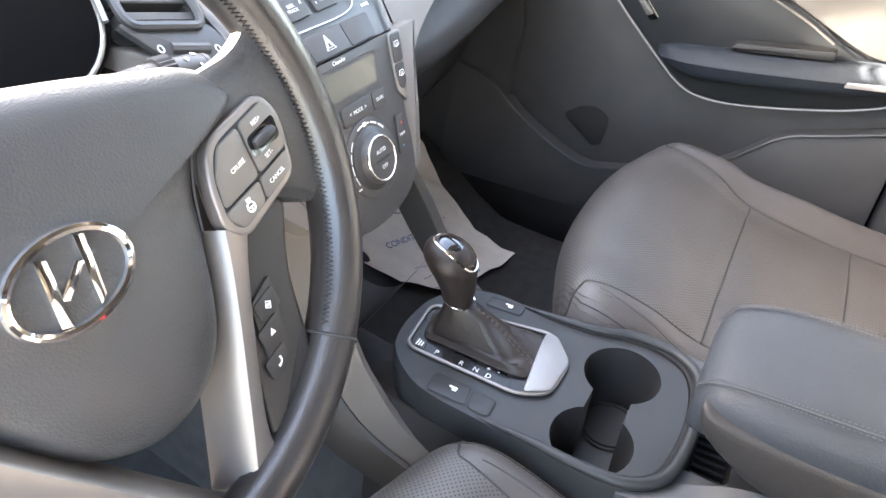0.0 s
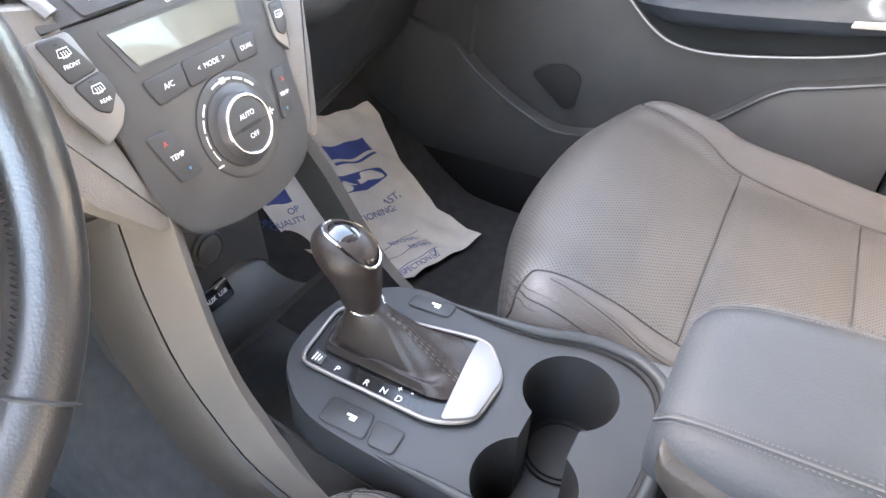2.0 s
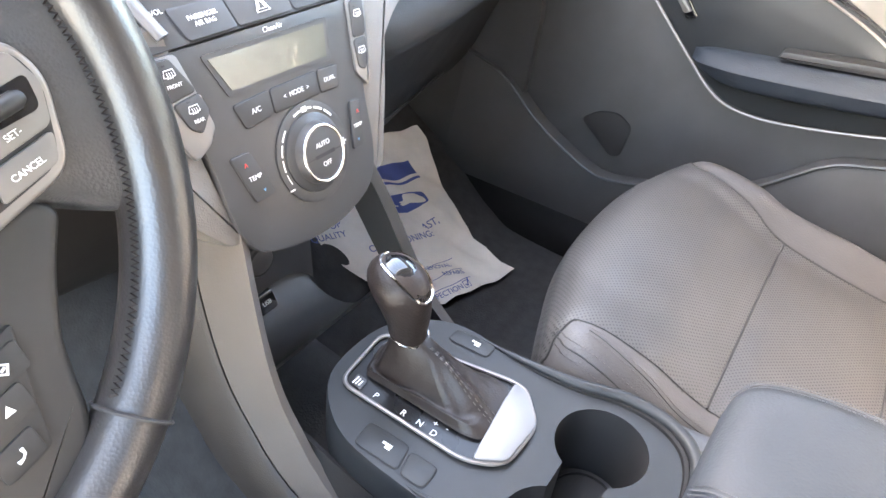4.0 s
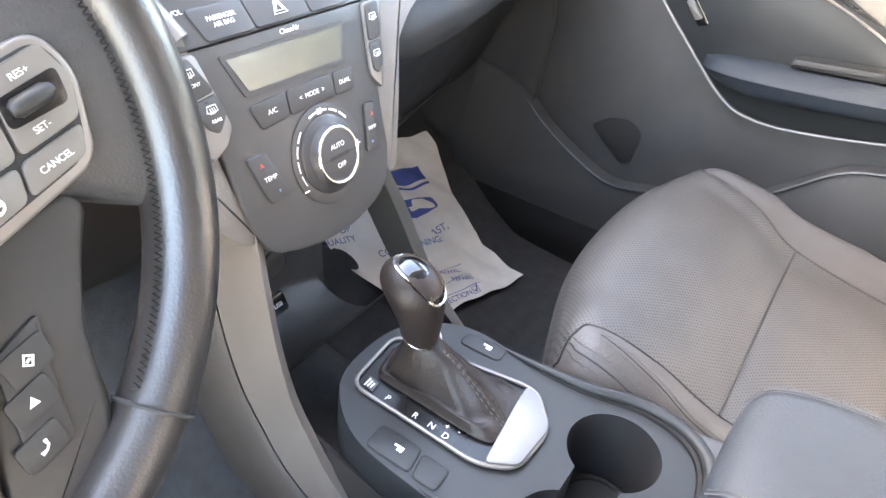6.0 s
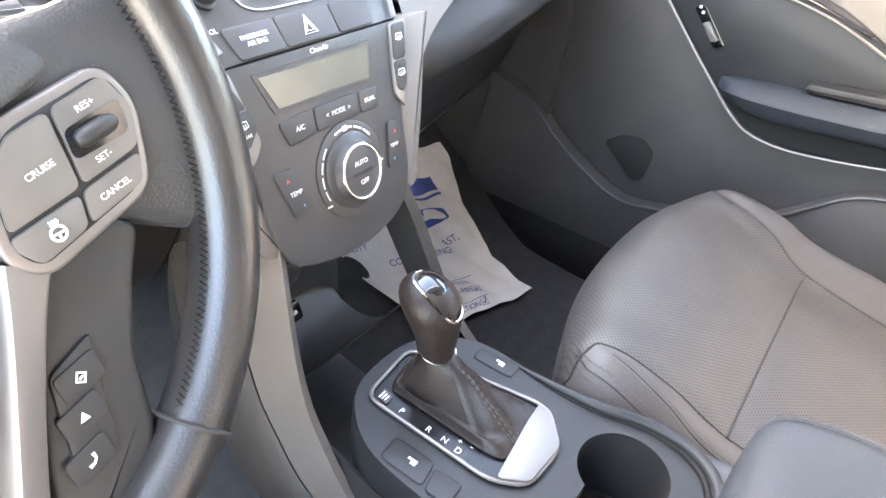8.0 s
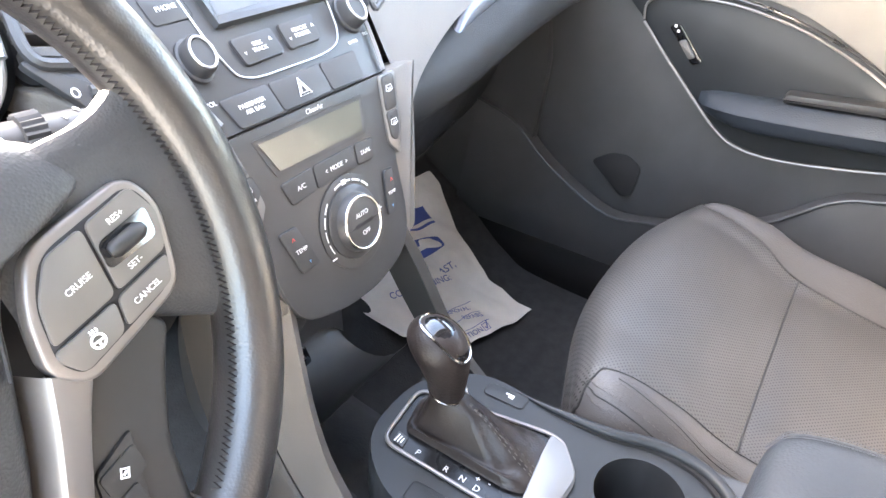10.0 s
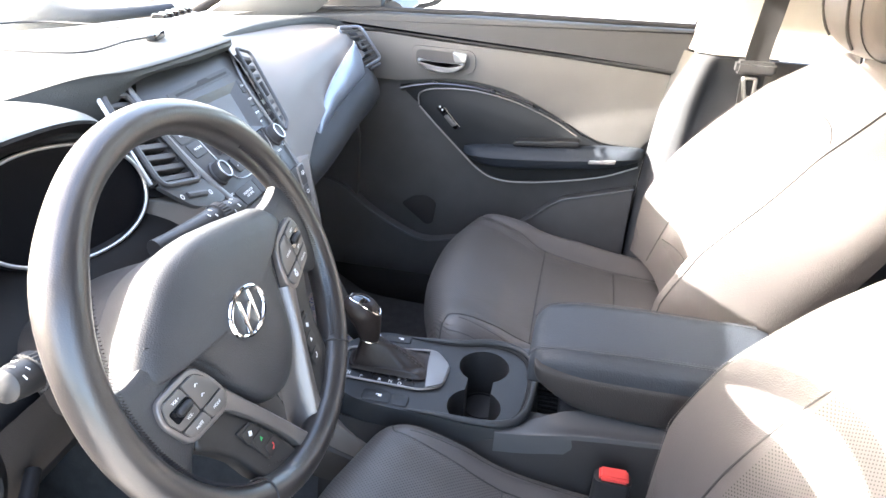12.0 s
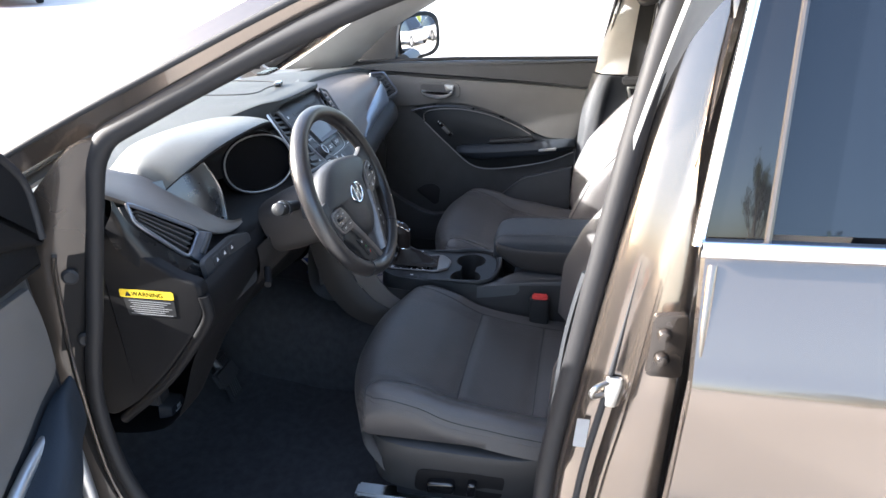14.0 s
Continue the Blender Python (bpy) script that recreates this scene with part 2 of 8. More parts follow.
def lathe(bm, profile, place, n=32):
    """A turned form from (radius, height) pairs about the w axis of place."""
    rows = [[place(r * math.cos(2 * math.pi * j / n), r * math.sin(2 * math.pi * j / n), h) for j in range(n)] for r, h in profile]
    vs = grid(bm, rows, True)
    bm.faces.new(vs[0][::-1])
    bm.faces.new(vs[-1])


def box(bm, lo, hi, bevel=0.004, seg=2):
    lo, hi = Vector(lo), Vector(hi)
    m = Matrix.Translation((lo + hi) / 2) @ Matrix.Diagonal((*(hi - lo), 1))
    made = bmesh.ops.create_cube(bm, size=1, matrix=m)
    if bevel:
        bmesh.ops.bevel(bm, geom=list({e for v in made["verts"] for e in v.link_edges}), offset=bevel, segments=seg, affect="EDGES")


def thick(bm, t):
    """Gives an open sheet a back at t along its normals, and closes its rim."""
    bmesh.ops.recalc_face_normals(bm, faces=bm.faces)
    bm.normal_update()
    faces, rim = list(bm.faces), [e for e in bm.edges if e.is_boundary]
    back = {v: bm.verts.new(v.co - v.normal * t) for v in list(bm.verts)}
    for f in faces:
        bm.faces.new([back[v] for v in reversed(f.verts)])
    for e in rim:
        p, q = e.verts
        bm.faces.new((p, q, back[q], back[p]))


BASE = {}


def thing(name, base, label, category, group="", kind=""):
    ob = new(name)
    ob.empty_display_size = 0.05
    ob.location = base
    BASE[ob] = Vector(base)
    return tagged(ob, label, category, group, kind)


def part(name, bm, mat, parent=None, label="", smooth=True, fix=True, angle=40):
    """One mesh, given in world places, under a thing or a part."""
    if fix:
        bmesh.ops.recalc_face_normals(bm, faces=bm.faces)
    base = BASE[parent] if parent else Vector((0, 0, 0))
    bmesh.ops.translate(bm, verts=bm.verts, vec=-base)
    me = bpy.data.meshes.new(name)
    for f in bm.faces:
        f.smooth = smooth
    for e in bm.edges:
        if len(e.link_faces) == 2 and e.calc_face_angle(0) > radians(angle):
            e.smooth = False
    bm.to_mesh(me)
    bm.free()
    for m in mat if isinstance(mat, (list, tuple)) else [mat]:
        me.materials.append(m)
    ob = new(name, me)
    ob.parent = parent
    BASE[ob] = base
    return tagged(ob, label)


def whole(name, bm, mat, label, category="", group="", kind="", **k):
    return tagged(part(name, bm, mat, **k), label, category, group, kind)


def letters(body, size, place, u, v, parent, mat=WHITE_INK, turn=0.0, align="CENTER", lift=0.0006, name="lettering", squash=1.0):
    """Raised print, laid with its middle at (u, v) of a surface."""
    fc = bpy.data.curves.new(name, "FONT")
    fc.body, fc.size, fc.align_x, fc.align_y, fc.extrude = body, size, align, "CENTER", 0.00012
    fc.materials.append(mat)
    ob = new(name, fc)
    o = Vector(place(u, v, lift))
    e1 = (Vector(place(u + 1e-3, v, lift)) - o).normalized()
    e2 = (Vector(place(u, v + 1e-3, lift)) - o).normalized()
    e3 = e1.cross(e2).normalized()
    e2 = e3.cross(e1)
    m = Matrix((e1, e2, e3)).transposed().to_4x4()
    base = BASE[parent]
    ob.matrix_local = Matrix.Translation(o - base) @ m @ Matrix.Rotation(turn, 4, "Z") @ Matrix.Diagonal((squash, 1, 1, 1))
    ob.parent = parent
    return ob


def bars(place, rects, parent, mat=WHITE_INK, lift=0.0003, name="print"):
    """Flat printed bars, each a piece of its own."""
    for u0, v0, u1, v1 in rects:
        bm = bmesh.new()
        prism(bm, [(u0, v0), (u1, v0), (u1, v1), (u0, v1)], lambda u, v, w: place(u, v, w + lift), 0.0003)
        part(name, bm, mat, parent, smooth=False)


def stitches(bm, pts, r=0.0006):
    """Short threads along a curve."""
    for a, b in zip(pts[::2], pts[1::2]):
        tube(bm, [Vector(a), Vector(b)], r, 5)


# ---- ground and surroundings ----
def flat(x, y, z):
    return (x, y, z)


bm = bmesh.new()
rings = [0.0, 3, 8, 20, 60, 200, 900]
grid(bm, [[(r * math.cos(2 * math.pi * j / 32), r * math.sin(2 * math.pi * j / 32), 0) for j in range(32)] for r in [0.01] + rings[1:]], True)
whole("ground", bm, ASPHALT, "sunlit pale asphalt car park", "ground", kind="structure")


# ---- car body ----
def yz(x, side=1):
    """Places (y, z, depth) on a panel that stands along the car at x; depth grows by side along x."""
    return lambda u, v, w: (x + side * w, u, v)


body = thing("car_body", (0, 0, 0.3), "bronze metallic car body standing on pale asphalt", "car body")
# roof with headliner
bm = bmesh.new()
skin(bm, [[(x, -0.12 - 0.05 * abs(x), 1.50), (x, -0.35, 1.585), (x, -0.9, 1.62), (x, -1.6, 1.60), (x, -2.2, 1.5)] for x in (-0.66, -0.4, 0, 0.4, 0.66)], 12, 14)
thick(bm, 0.05)
part("roof", bm, PAINT, body)
# unseen strip added under the roof's front edge to shade the headrests
bm = bmesh.new()
skin(bm, [[(x, -0.16 - 0.05 * abs(x), 1.485), (x * 1.01, -0.09 - 0.06 * abs(x), 1.468), (x * 1.03, -0.03 - 0.08 * abs(x), 1.444), (x * 1.04, 0.0 - 0.10 * abs(x), 1.432)] for x in (-0.62, -0.4, 0, 0.4, 0.62)], 14, 8)
thick(bm, 0.012)
part("header_shade", bm, PALE, body, "unseen pale strip at the windscreen's head, added to shade the headrests")
# windscreen and its frame
bm = bmesh.new()
skin(bm, [[(x * 1.14, 0.86 - 0.28 * (x / 0.66) ** 2, 1.045), (x * 1.07, 0.42 - 0.13 * (x / 0.66) ** 2, 1.28), (x, -0.10 - 0.04 * (x / 0.66) ** 2, 1.49)] for x in (-0.66, -0.4, 0, 0.4, 0.66)], 16, 12)
wind = part("windscreen", bm, CLEAR, body)
wind.visible_shadow = False
for s in (-1, 1):
    # outer roof rail and screen pillar
    bm = bmesh.new()
    sec = [(-0.004, -0.03), (0.012, -0.026), (0.024, 0.004), (0.012, 0.034), (-0.012, 0.036), (-0.03, 0.0)]
    way = cr([(0.845, 0.78, 0.985), (0.835, 0.58, 1.105), (0.805, 0.36, 1.232), (0.765, 0.10, 1.355), (0.715, -0.17, 1.47), (0.685, -0.45, 1.535), (0.67, -0.9, 1.56), (0.67, -1.5, 1.545), (0.68, -2.1, 1.45)], 36)
    rows = []
    for i, p in enumerate(way):
        rows.append([(s * (p[0] + a), p[1], p[2] + b) for a, b in sec])
    vs = grid(bm, rows, True)
    bm.faces.new(vs[0][::-1]), bm.faces.new(vs[-1])
    part("screen_pillar", bm, PAINT, body)
    # dark gutter line and pale weld flange along the pillar
    bm = bmesh.new()
    tube(bm, [(s * (p[0] + 0.0205), p[1], p[2] + 0.007) for p in way[:26]], 0.0055, 6)
    part("pillar_gutter", bm, RUBBER, body)
    # black moulding along the screen
    bm = bmesh.new()
    tube(bm, [(s * (p[0] - 0.028), p[1] + 0.018, p[2] + 0.018) for p in way[:21]], 0.012, 8)
    part("screen_moulding", bm, RUBBER, body)
    # inner pillar trim
    bm = bmesh.new()
    grid(bm, [[(s * (p[0] - 0.022), p[1] + 0.030, p[2] - 0.002), (s * (p[0] - 0.048), p[1] + 0.02, p[2] - 0.012), (s * (p[0] - 0.055), p[1] - 0.005, p[2] - 0.028), (s * (p[0] - 0.03), p[1] - 0.03, p[2] - 0.035)] for p in way[2:24]])
    if s > 0:
        bm.free()
        bm = bmesh.new()
        glass_edge = cr([(0.70, 0.66, 1.060), (0.645, 0.534, 1.134), (0.635, 0.40, 1.212), (0.622, 0.272, 1.288), (0.600, 0.06, 1.395), (0.580, -0.10, 1.462)], 24)
        door_edge = cr([(0.765, 0.42, 1.070), (0.758, 0.345, 1.128), (0.754, 0.25, 1.210), (0.750, 0.165, 1.260), (0.740, 0.04, 1.328), (0.705, -0.15, 1.420)], 24)
        grid(bm, [[tuple(a), tuple(a * 0.7 + b * 0.3 + np.array((-0.004, -0.014, -0.006))), tuple(a * 0.35 + b * 0.65 + np.array((-0.006, -0.016, -0.006))), tuple(b)] for a, b in zip(glass_edge, door_edge)])
    thick(bm, 0.006)
    part("pillar_trim", bm, PALE, body, "pale woven-look pillar trim")
    # door seal along the roof rail and the front post
    bm = bmesh.new()
    seal = cr([(0.715, -0.56, 1.49), (0.725, -0.30, 1.475), (0.745, -0.10, 1.41), (0.785, 0.15, 1.295), (0.80, 0.215, 1.25), (0.80, 0.25, 1.15), (0.795, 0.30, 0.98), (0.785, 0.355, 0.80), (0.78, 0.35, 0.62), (0.78, 0.29, 0.47)], 40)
    tube(bm, [(s * p[0], p[1], p[2]) for p in seal], [0.016 - 0.003 * min(1, max(0, (i - 16) / 6)) for i in range(40)], 10)
    part("door_seal", bm, SEAL, body)
    # front post, its shade put into the colour
    bm = bmesh.new()
    skin(bm, [[(s * (0.80), 0.20, 1.27), (s * 0.80, 0.265, 1.10), (s * 0.79, 0.33, 0.93), (s * 0.785, 0.375, 0.76), (s * 0.78, 0.36, 0.60), (s * 0.78, 0.30, 0.44)],
              [(s * 0.835, 0.25, 1.25), (s * 0.845, 0.31, 1.10), (s * 0.84, 0.38, 0.93), (s * 0.83, 0.43, 0.76), (s * 0.83, 0.42, 0.60), (s * 0.83, 0.36, 0.42)],
              [(s * 0.862, 0.37, 1.12), (s * 0.868, 0.40, 1.06), (s * 0.87, 0.46, 0.93), (s * 0.865, 0.50, 0.76), (s * 0.865, 0.50, 0.60), (s * 0.865, 0.46, 0.40)]], 8, 20)
    thick(bm, 0.01)
    # Inner faces take the near-black cap colour in place of shade.
    for f in bm.faces:
        c = f.calc_center_median()
        if abs(c.x) < np.interp(c.z, (0.6, 0.84, 0.96, 1.07, 1.09), (0.792, 0.799, 0.820, 0.838, 0.70)):
            f.material_index = 1
    part("front_post", bm, [DARK_BRONZE, CAP], body)
    # weld flange and two rubber plugs on the post
    bm = bmesh.new()
    tube(bm, cr([(s * 0.842, 0.300, 1.10), (s * 0.838, 0.311, 1.07), (s * 0.820, 0.341, 0.962), (s * 0.799, 0.369, 0.837), (s * 0.791, 0.373, 0.625), (s * 0.79, 0.34, 0.50)], 24), 0.0045, 8)
    part("post_flange", bm, PAINT, body)
    for py, pz, px in ((0.300, 1.057, 0.824), (0.332, 0.925, 0.796)):
        bm = bmesh.new()
        lathe(bm, [(0.013, -0.006), (0.013, 0.004), (0.009, 0.007), (0.002, 0.006)], lambda u, v, w: (s * (px + 0.7 * w + 0.5 * u), py - 0.6 * w + 0.8 * u, pz + v), 16)
        part("post_plug", bm, SEAL, body)
    # sill
    bm = bmesh.new()
    prism(bm, rounded([(0.70, 0.40), (0.74, 0.47), (0.80, 0.46), (0.845, 0.40), (0.86, 0.28), (0.70, 0.28)], 0.02), lambda u, v, w: (s * u, 0.48 - w, v), 2.2)
    part("sill", bm, PAINT if s < 0 else CAP, body)
    # front wing
    bm = bmesh.new()
    skin(bm, [[(s * 0.80, y, 1.04 - 0.10 * max(0, y - 0.5)), (s * 0.885, y, 0.97 - 0.08 * max(0, y - 0.5)), (s * 0.92, y, 0.80), (s * 0.90, y, 0.60), (s * 0.88, y, 0.42)] for y in (0.44, 0.7, 1.0, 1.4)], 8, 10)
    thick(bm, 0.01)
    part("wing", bm, PAINT, body)
# bonnet
bm = bmesh.new()
skin(bm, [[(x, 0.80 - 0.18 * (x / 0.8) ** 2, 1.035), (x, 1.1, 1.02), (x, 1.5, 0.94), (x, 1.75, 0.82)] for x in (-0.86, -0.45, 0, 0.45, 0.86)], 12, 10)
thick(bm, 0.02)
part("bonnet", bm, PAINT, body)
# kick panels closing the footwells at the sides
for s, y0, xs in ((-1, 0.44, 0.70), (1, 0.27, 0.735)):
    bm = bmesh.new()
    prism(bm, rounded([(y0 + 0.03, 0.36), (y0, 0.80), (y0 + 0.05, 1.06), (0.84, 1.06), (0.84, 0.36)], 0.02), yz(s * xs, s), 0.02, 0.004)
    part("kick_panel", bm, PLASTIC, body)
# cowl under the screen's foot
bm = bmesh.new()
skin(bm, [[(x * 1.16, 0.875 - 0.28 * (x / 0.66) ** 2, 1.05), (x * 1.15, 0.865 - 0.27 * (x / 0.66) ** 2, 0.98), (x * 1.14, 0.84 - 0.20 * (x / 0.66) ** 2, 0.88)] for x in (-0.68, -0.4, 0, 0.4, 0.68)], 16, 6)
thick(bm, 0.02)
part("cowl", bm, PLASTIC, body)
# wipers
for x0 in (-0.55, 0.05):
    bm = bmesh.new()
    tube(bm, cr([(x0, 0.83, 1.055), (x0 + 0.3, 0.80, 1.07), (x0 + 0.6, 0.68, 1.085)], 8), 0.008, 6)
    part("wiper", bm, RUBBER, body)
# firewall and floor
bm = bmesh.new()
toe = lambda x: (0.52, 0.40, 0.372) if x < 0 else (0.630, 0.515, 0.400)
skin(bm, [[(x, 0.80, 1.0), (x, 0.78, 0.80), (x, 0.66, toe(x)[0]), (x, 0.50, toe(x)[1]), (x, 0.30, toe(x)[2]), (x, 0.18, 0.365), (x, -0.3, 0.36), (x, -0.9, 0.38), (x, -1.6, 0.42)] for x in (-0.78, -0.2, 0.1, 0.78)], 12, 40)
thick(bm, 0.02)
part("floor_carpet", bm, CARPET, body, "dark floor carpet rising to the bulkhead")
bm = bmesh.new()
skin(bm, [[(-0.15, y, 0.36), (-0.12, y, 0.50 + 0.04 * (y > 0.2)), (0, y, 0.55 + 0.06 * (y > 0.2)), (0.12, y, 0.50 + 0.04 * (y > 0.2)), (0.15, y, 0.36)] for y in (0.75, 0.4, 0.1, -0.5, -1.2)], 12, 10)
part("tunnel", bm, CARPET, body)
# rear of the cabin, seen only past the seats
bm = bmesh.new()
box(bm, (-0.70, -1.42, 0.40), (0.70, -1.28, 1.25), 0.05, 3)
rear = whole("rear_bench", bm, DARK_LEATHER, "dark rear bench behind the front seats", "car seat")
bm = bmesh.new()
box(bm, (-0.82, -2.3, 0.3), (0.82, -2.2, 1.5), 0.03)
part("tail_wall", bm, PLASTIC, body)

# ---- middle pillars ----
for s in (1, -1):
    bm = bmesh.new()
    # outer sheet between the doors
    outer = [(-0.425, 0.44), (-0.434, 0.72), (-0.465, 0.93), (-0.496, 1.12), (-0.525, 1.28), (-0.567, 1.49)]
    rows = []
    for (y0, z), w in zip(outer, (0.175, 0.165, 0.140, 0.115, 0.085, 0.068)):
        k = 0.10 * max(0, z - 1.0) / 0.45
        step = 0.022 * max(0.1, min(1, (1.18 - z) / 0.2))
        rows.append([(s * (0.735 - k * 0.5), y0 + 0.005, z), (s * (0.79 - k), y0 - 0.012, z), (s * (0.80 - k), y0 - 0.05, z), (s * (0.80 + step - k), y0 - 0.065, z), (s * (0.808 + step - k), y0 - w + 0.02, z), (s * (0.80 - k), y0 - w, z), (s * (0.775 - k), y0 - w - 0.05, z)])
    skin(bm, rows, 30, 16)
    thick(bm, 0.006)
    post = part("middle_pillar", bm, PAINT if s < 0 else PLASTIC, body)
    jamb_lines = ((-0.036, 0.800, 0.005, RUBBER, "pillar_groove"), (-0.062, 0.824, 0.0045, PAINT, "pillar_flange")) if s < 0 else ()
    for dy, dx, r, mat, name in jamb_lines:
        bm = bmesh.new()
        tube(bm, cr([(s * (dx - 0.10 * max(0, z - 1.0) / 0.45), y + dy, z) for y, z in outer[:4]], 24), [r * max(0.05, min(1, (23 - i) / 9)) for i in range(24)], 8)
        part(name, bm, mat, body)
    bm = bmesh.new()
    tube(bm, cr([(s * (0.755 - 0.05 * max(0, z - 1.0) / 0.45), y + 0.012, z) for y, z in outer], 24), 0.016 if s < 0 else 0.006, 8)
    part("pillar_seal", bm, SEAL, body)
    bm = bmesh.new()
    skin(bm, [[(s * 0.742, y0 + 0.004, z), (s * 0.722, y0 - 0.004, z), (s * 0.705, y0 - 0.026, z), (s * 0.700, y0 - 0.09, z), (s * 0.702, y1, z)] for y0, y1, z in ((-0.476, -0.79, 1.084), (-0.498, -0.81, 1.19), (-0.540, -0.84, 1.36), (-0.580, -0.87, 1.50))], 14, 16)
    thick(bm, 0.006)
    part("pillar_upper_trim", bm, PALE, body, "pale upper pillar trim")
    bm = bmesh.new()
    skin(bm, [[(s * 0.744, y0 + 0.008, z), (s * 0.732, y0, z), (s * 0.714, y0 - 0.016, z), (s * 0.704, y0 - 0.045, z), (s * (0.704 + deep), y0 - 0.075, z), (s * (0.704 + deep), -0.62, z), (s * 0.705, -0.80, z)] for y0, z, deep in ((-0.424, 0.45, 0.0), (-0.430, 0.70, 0.0), (-0.436, 0.83, 0.004), (-0.446, 0.95, 0.014), (-0.457, 1.02, 0.022), (-0.466, 1.063, 0.010), (-0.470, 1.080, 0.0))], 30, 26)
    thick(bm, 0.006)
    part("pillar_lower_trim", bm, PILLAR, body, "dark grey lower pillar trim")
# passenger side beyond the pillar: rear quarter
bm = bmesh.new()
prism(bm, [(-0.8, 0.4), (-0.8, 1.10), (-2.2, 1.15), (-2.2, 0.4)], yz(0.78), 0.1)
part("rear_side", bm, PLASTIC, body)
bm = bmesh.new()
box(bm, (0.72, -1.75, 1.10), (0.80, -1.62, 1.52), 0.01)
part("rear_side_post", bm, PALE, body)
# striker, label and hinge on the driver's middle pillar
bm = bmesh.new()
tube(bm, cr([(-0.80, -0.505, 0.945), (-0.812, -0.488, 0.943), (-0.816, -0.480, 0.935), (-0.812, -0.484, 0.926), (-0.80, -0.500, 0.924)], 14), 0.0038, 8)
prism(bm, rounded([(-0.522, 0.905), (-0.498, 0.905), (-0.498, 0.955), (-0.522, 0.955)], 0.008), yz(-0.80, -1), 0.005, 0.002)
part("striker", bm, STEEL, post, "bright zinc-plated door striker loop")
bm = bmesh.new()
prism(bm, rounded([(-0.478, 0.828), (-0.460, 0.828), (-0.464, 0.878), (-0.482, 0.878)], 0.002), yz(-0.802, -1), 0.002)
part("sticker", bm, GREY_INK, post, "small pale paper sticker")
bm = bmesh.new()
prism(bm, rounded([(-0.59, 0.985), (-0.545, 0.985), (-0.548, 1.075), (-0.59, 1.08)], 0.008), yz(-0.826, -1), 0.010, 0.002)
hinge = part("hinge", bm, DARK_BRONZE, post)
for z in (1.014, 1.05):
    bm = bmesh.new()
    lathe(bm, [(0.010, 0), (0.010, 0.004), (0.007, 0.009), (0.003, 0.010)], lambda u, v, w: (-0.836 - w, -0.563 + u, z + v), 8)
    part("bolt", bm, DARK_BRONZE, hinge)

# ---- rear door, closed, outside ----
rdoor = thing("rear_door", (-0.88, -1.1, 0.45), "closed bronze rear door with dark privacy glass", "car door")
bm = bmesh.new()
prof = [(0.40, 0.880), (0.55, 0.905), (0.72, 0.926), (0.88, 0.937), (0.98, 0.938), (1.025, 0.938), (1.045, 0.934), (1.07, 0.921), (1.12, 0.896), (1.178, 0.866)]
skin(bm, [[(-x + (0.004 if y > -0.6 else 0), y - (z - 0.7) * 0.045, z) for z, x in prof] for y in (-0.57, -0.97, -1.38, -1.79, -2.2)], 22, 40)
thick(bm, 0.03)
part("door_skin", bm, PAINT, rdoor)
bm = bmesh.new()
tube(bm, [(-0.882, -0.578, 0.42), (-0.905, -0.578, 0.6), (-0.925, -0.580, 0.8), (-0.928, -0.588, 1.0), (-0.924, -0.590, 1.04), (-0.868, -0.60, 1.165)], 0.006, 8)
part("door_edge", bm, PAINT, rdoor)
bm = bmesh.new()
prism(bm, [(-0.582, 1.180), (-2.1, 1.215), (-2.1, 1.236), (-0.582, 1.200)], yz(-0.872, -1), 0.012, 0.005, 3)
part("belt_strip", bm, CHROME, rdoor, "bright chrome window strip")
tilt = lambda z: -0.866 + (z - 1.19) * 0.36
lean = lambda u, v, w: (tilt(v) - w, u, v)
bm = bmesh.new()
prism(bm, [(-0.60, 1.20), (-2.1, 1.23), (-2.1, 1.46), (-0.66, 1.50)], lambda u, v, w: (tilt(v) + 0.014 - w, u, v), 0.006)
part("window_pane", bm, TINT, rdoor, "dark privacy glass")
bm = bmesh.new()
prism(bm, [(-0.583, 1.200), (-0.652, 1.202), (-0.672, 1.50), (-0.632, 1.52)], lean, 0.008, 0.002)
part("window_post", bm, GLOSS, rdoor, "gloss black window post")
bm = bmesh.new()
tube(bm, [(tilt(1.20) - 0.008, -0.652, 1.20), (tilt(1.35) - 0.008, -0.662, 1.35), (tilt(1.50) - 0.008, -0.672, 1.50)], 0.0042, 8)
part("post_trim", bm, DARK_BRONZE, rdoor, "dull bronze-grey trim beside the window post")
bm = bmesh.new()
tube(bm, [(tilt(1.19) - 0.006, -0.58, 1.19), (tilt(1.35) - 0.006, -0.603, 1.35), (tilt(1.53) - 0.006, -0.632, 1.53)], 0.007, 8)
part("window_edge", bm, CHROME, rdoor)
bm = bmesh.new()
prism(bm, [(-0.628, 1.50), (-2.1, 1.455), (-2.1, 1.49), (-0.635, 1.53)], lean, 0.01, 0.003)
part("window_header", bm, PAINT, rdoor)


# ---- passenger door ----
pdoor = thing("passenger_door", (0.80, -0.05, 0.45), "closed passenger door with taupe insert, dark armrest and chrome trim line", "car door")
X0 = 0.752


def inner(u, v, w):
    """Places on the passenger door's inner face: y, z, and how far it stands into the cabin."""
    return (X0 - w, u, v)


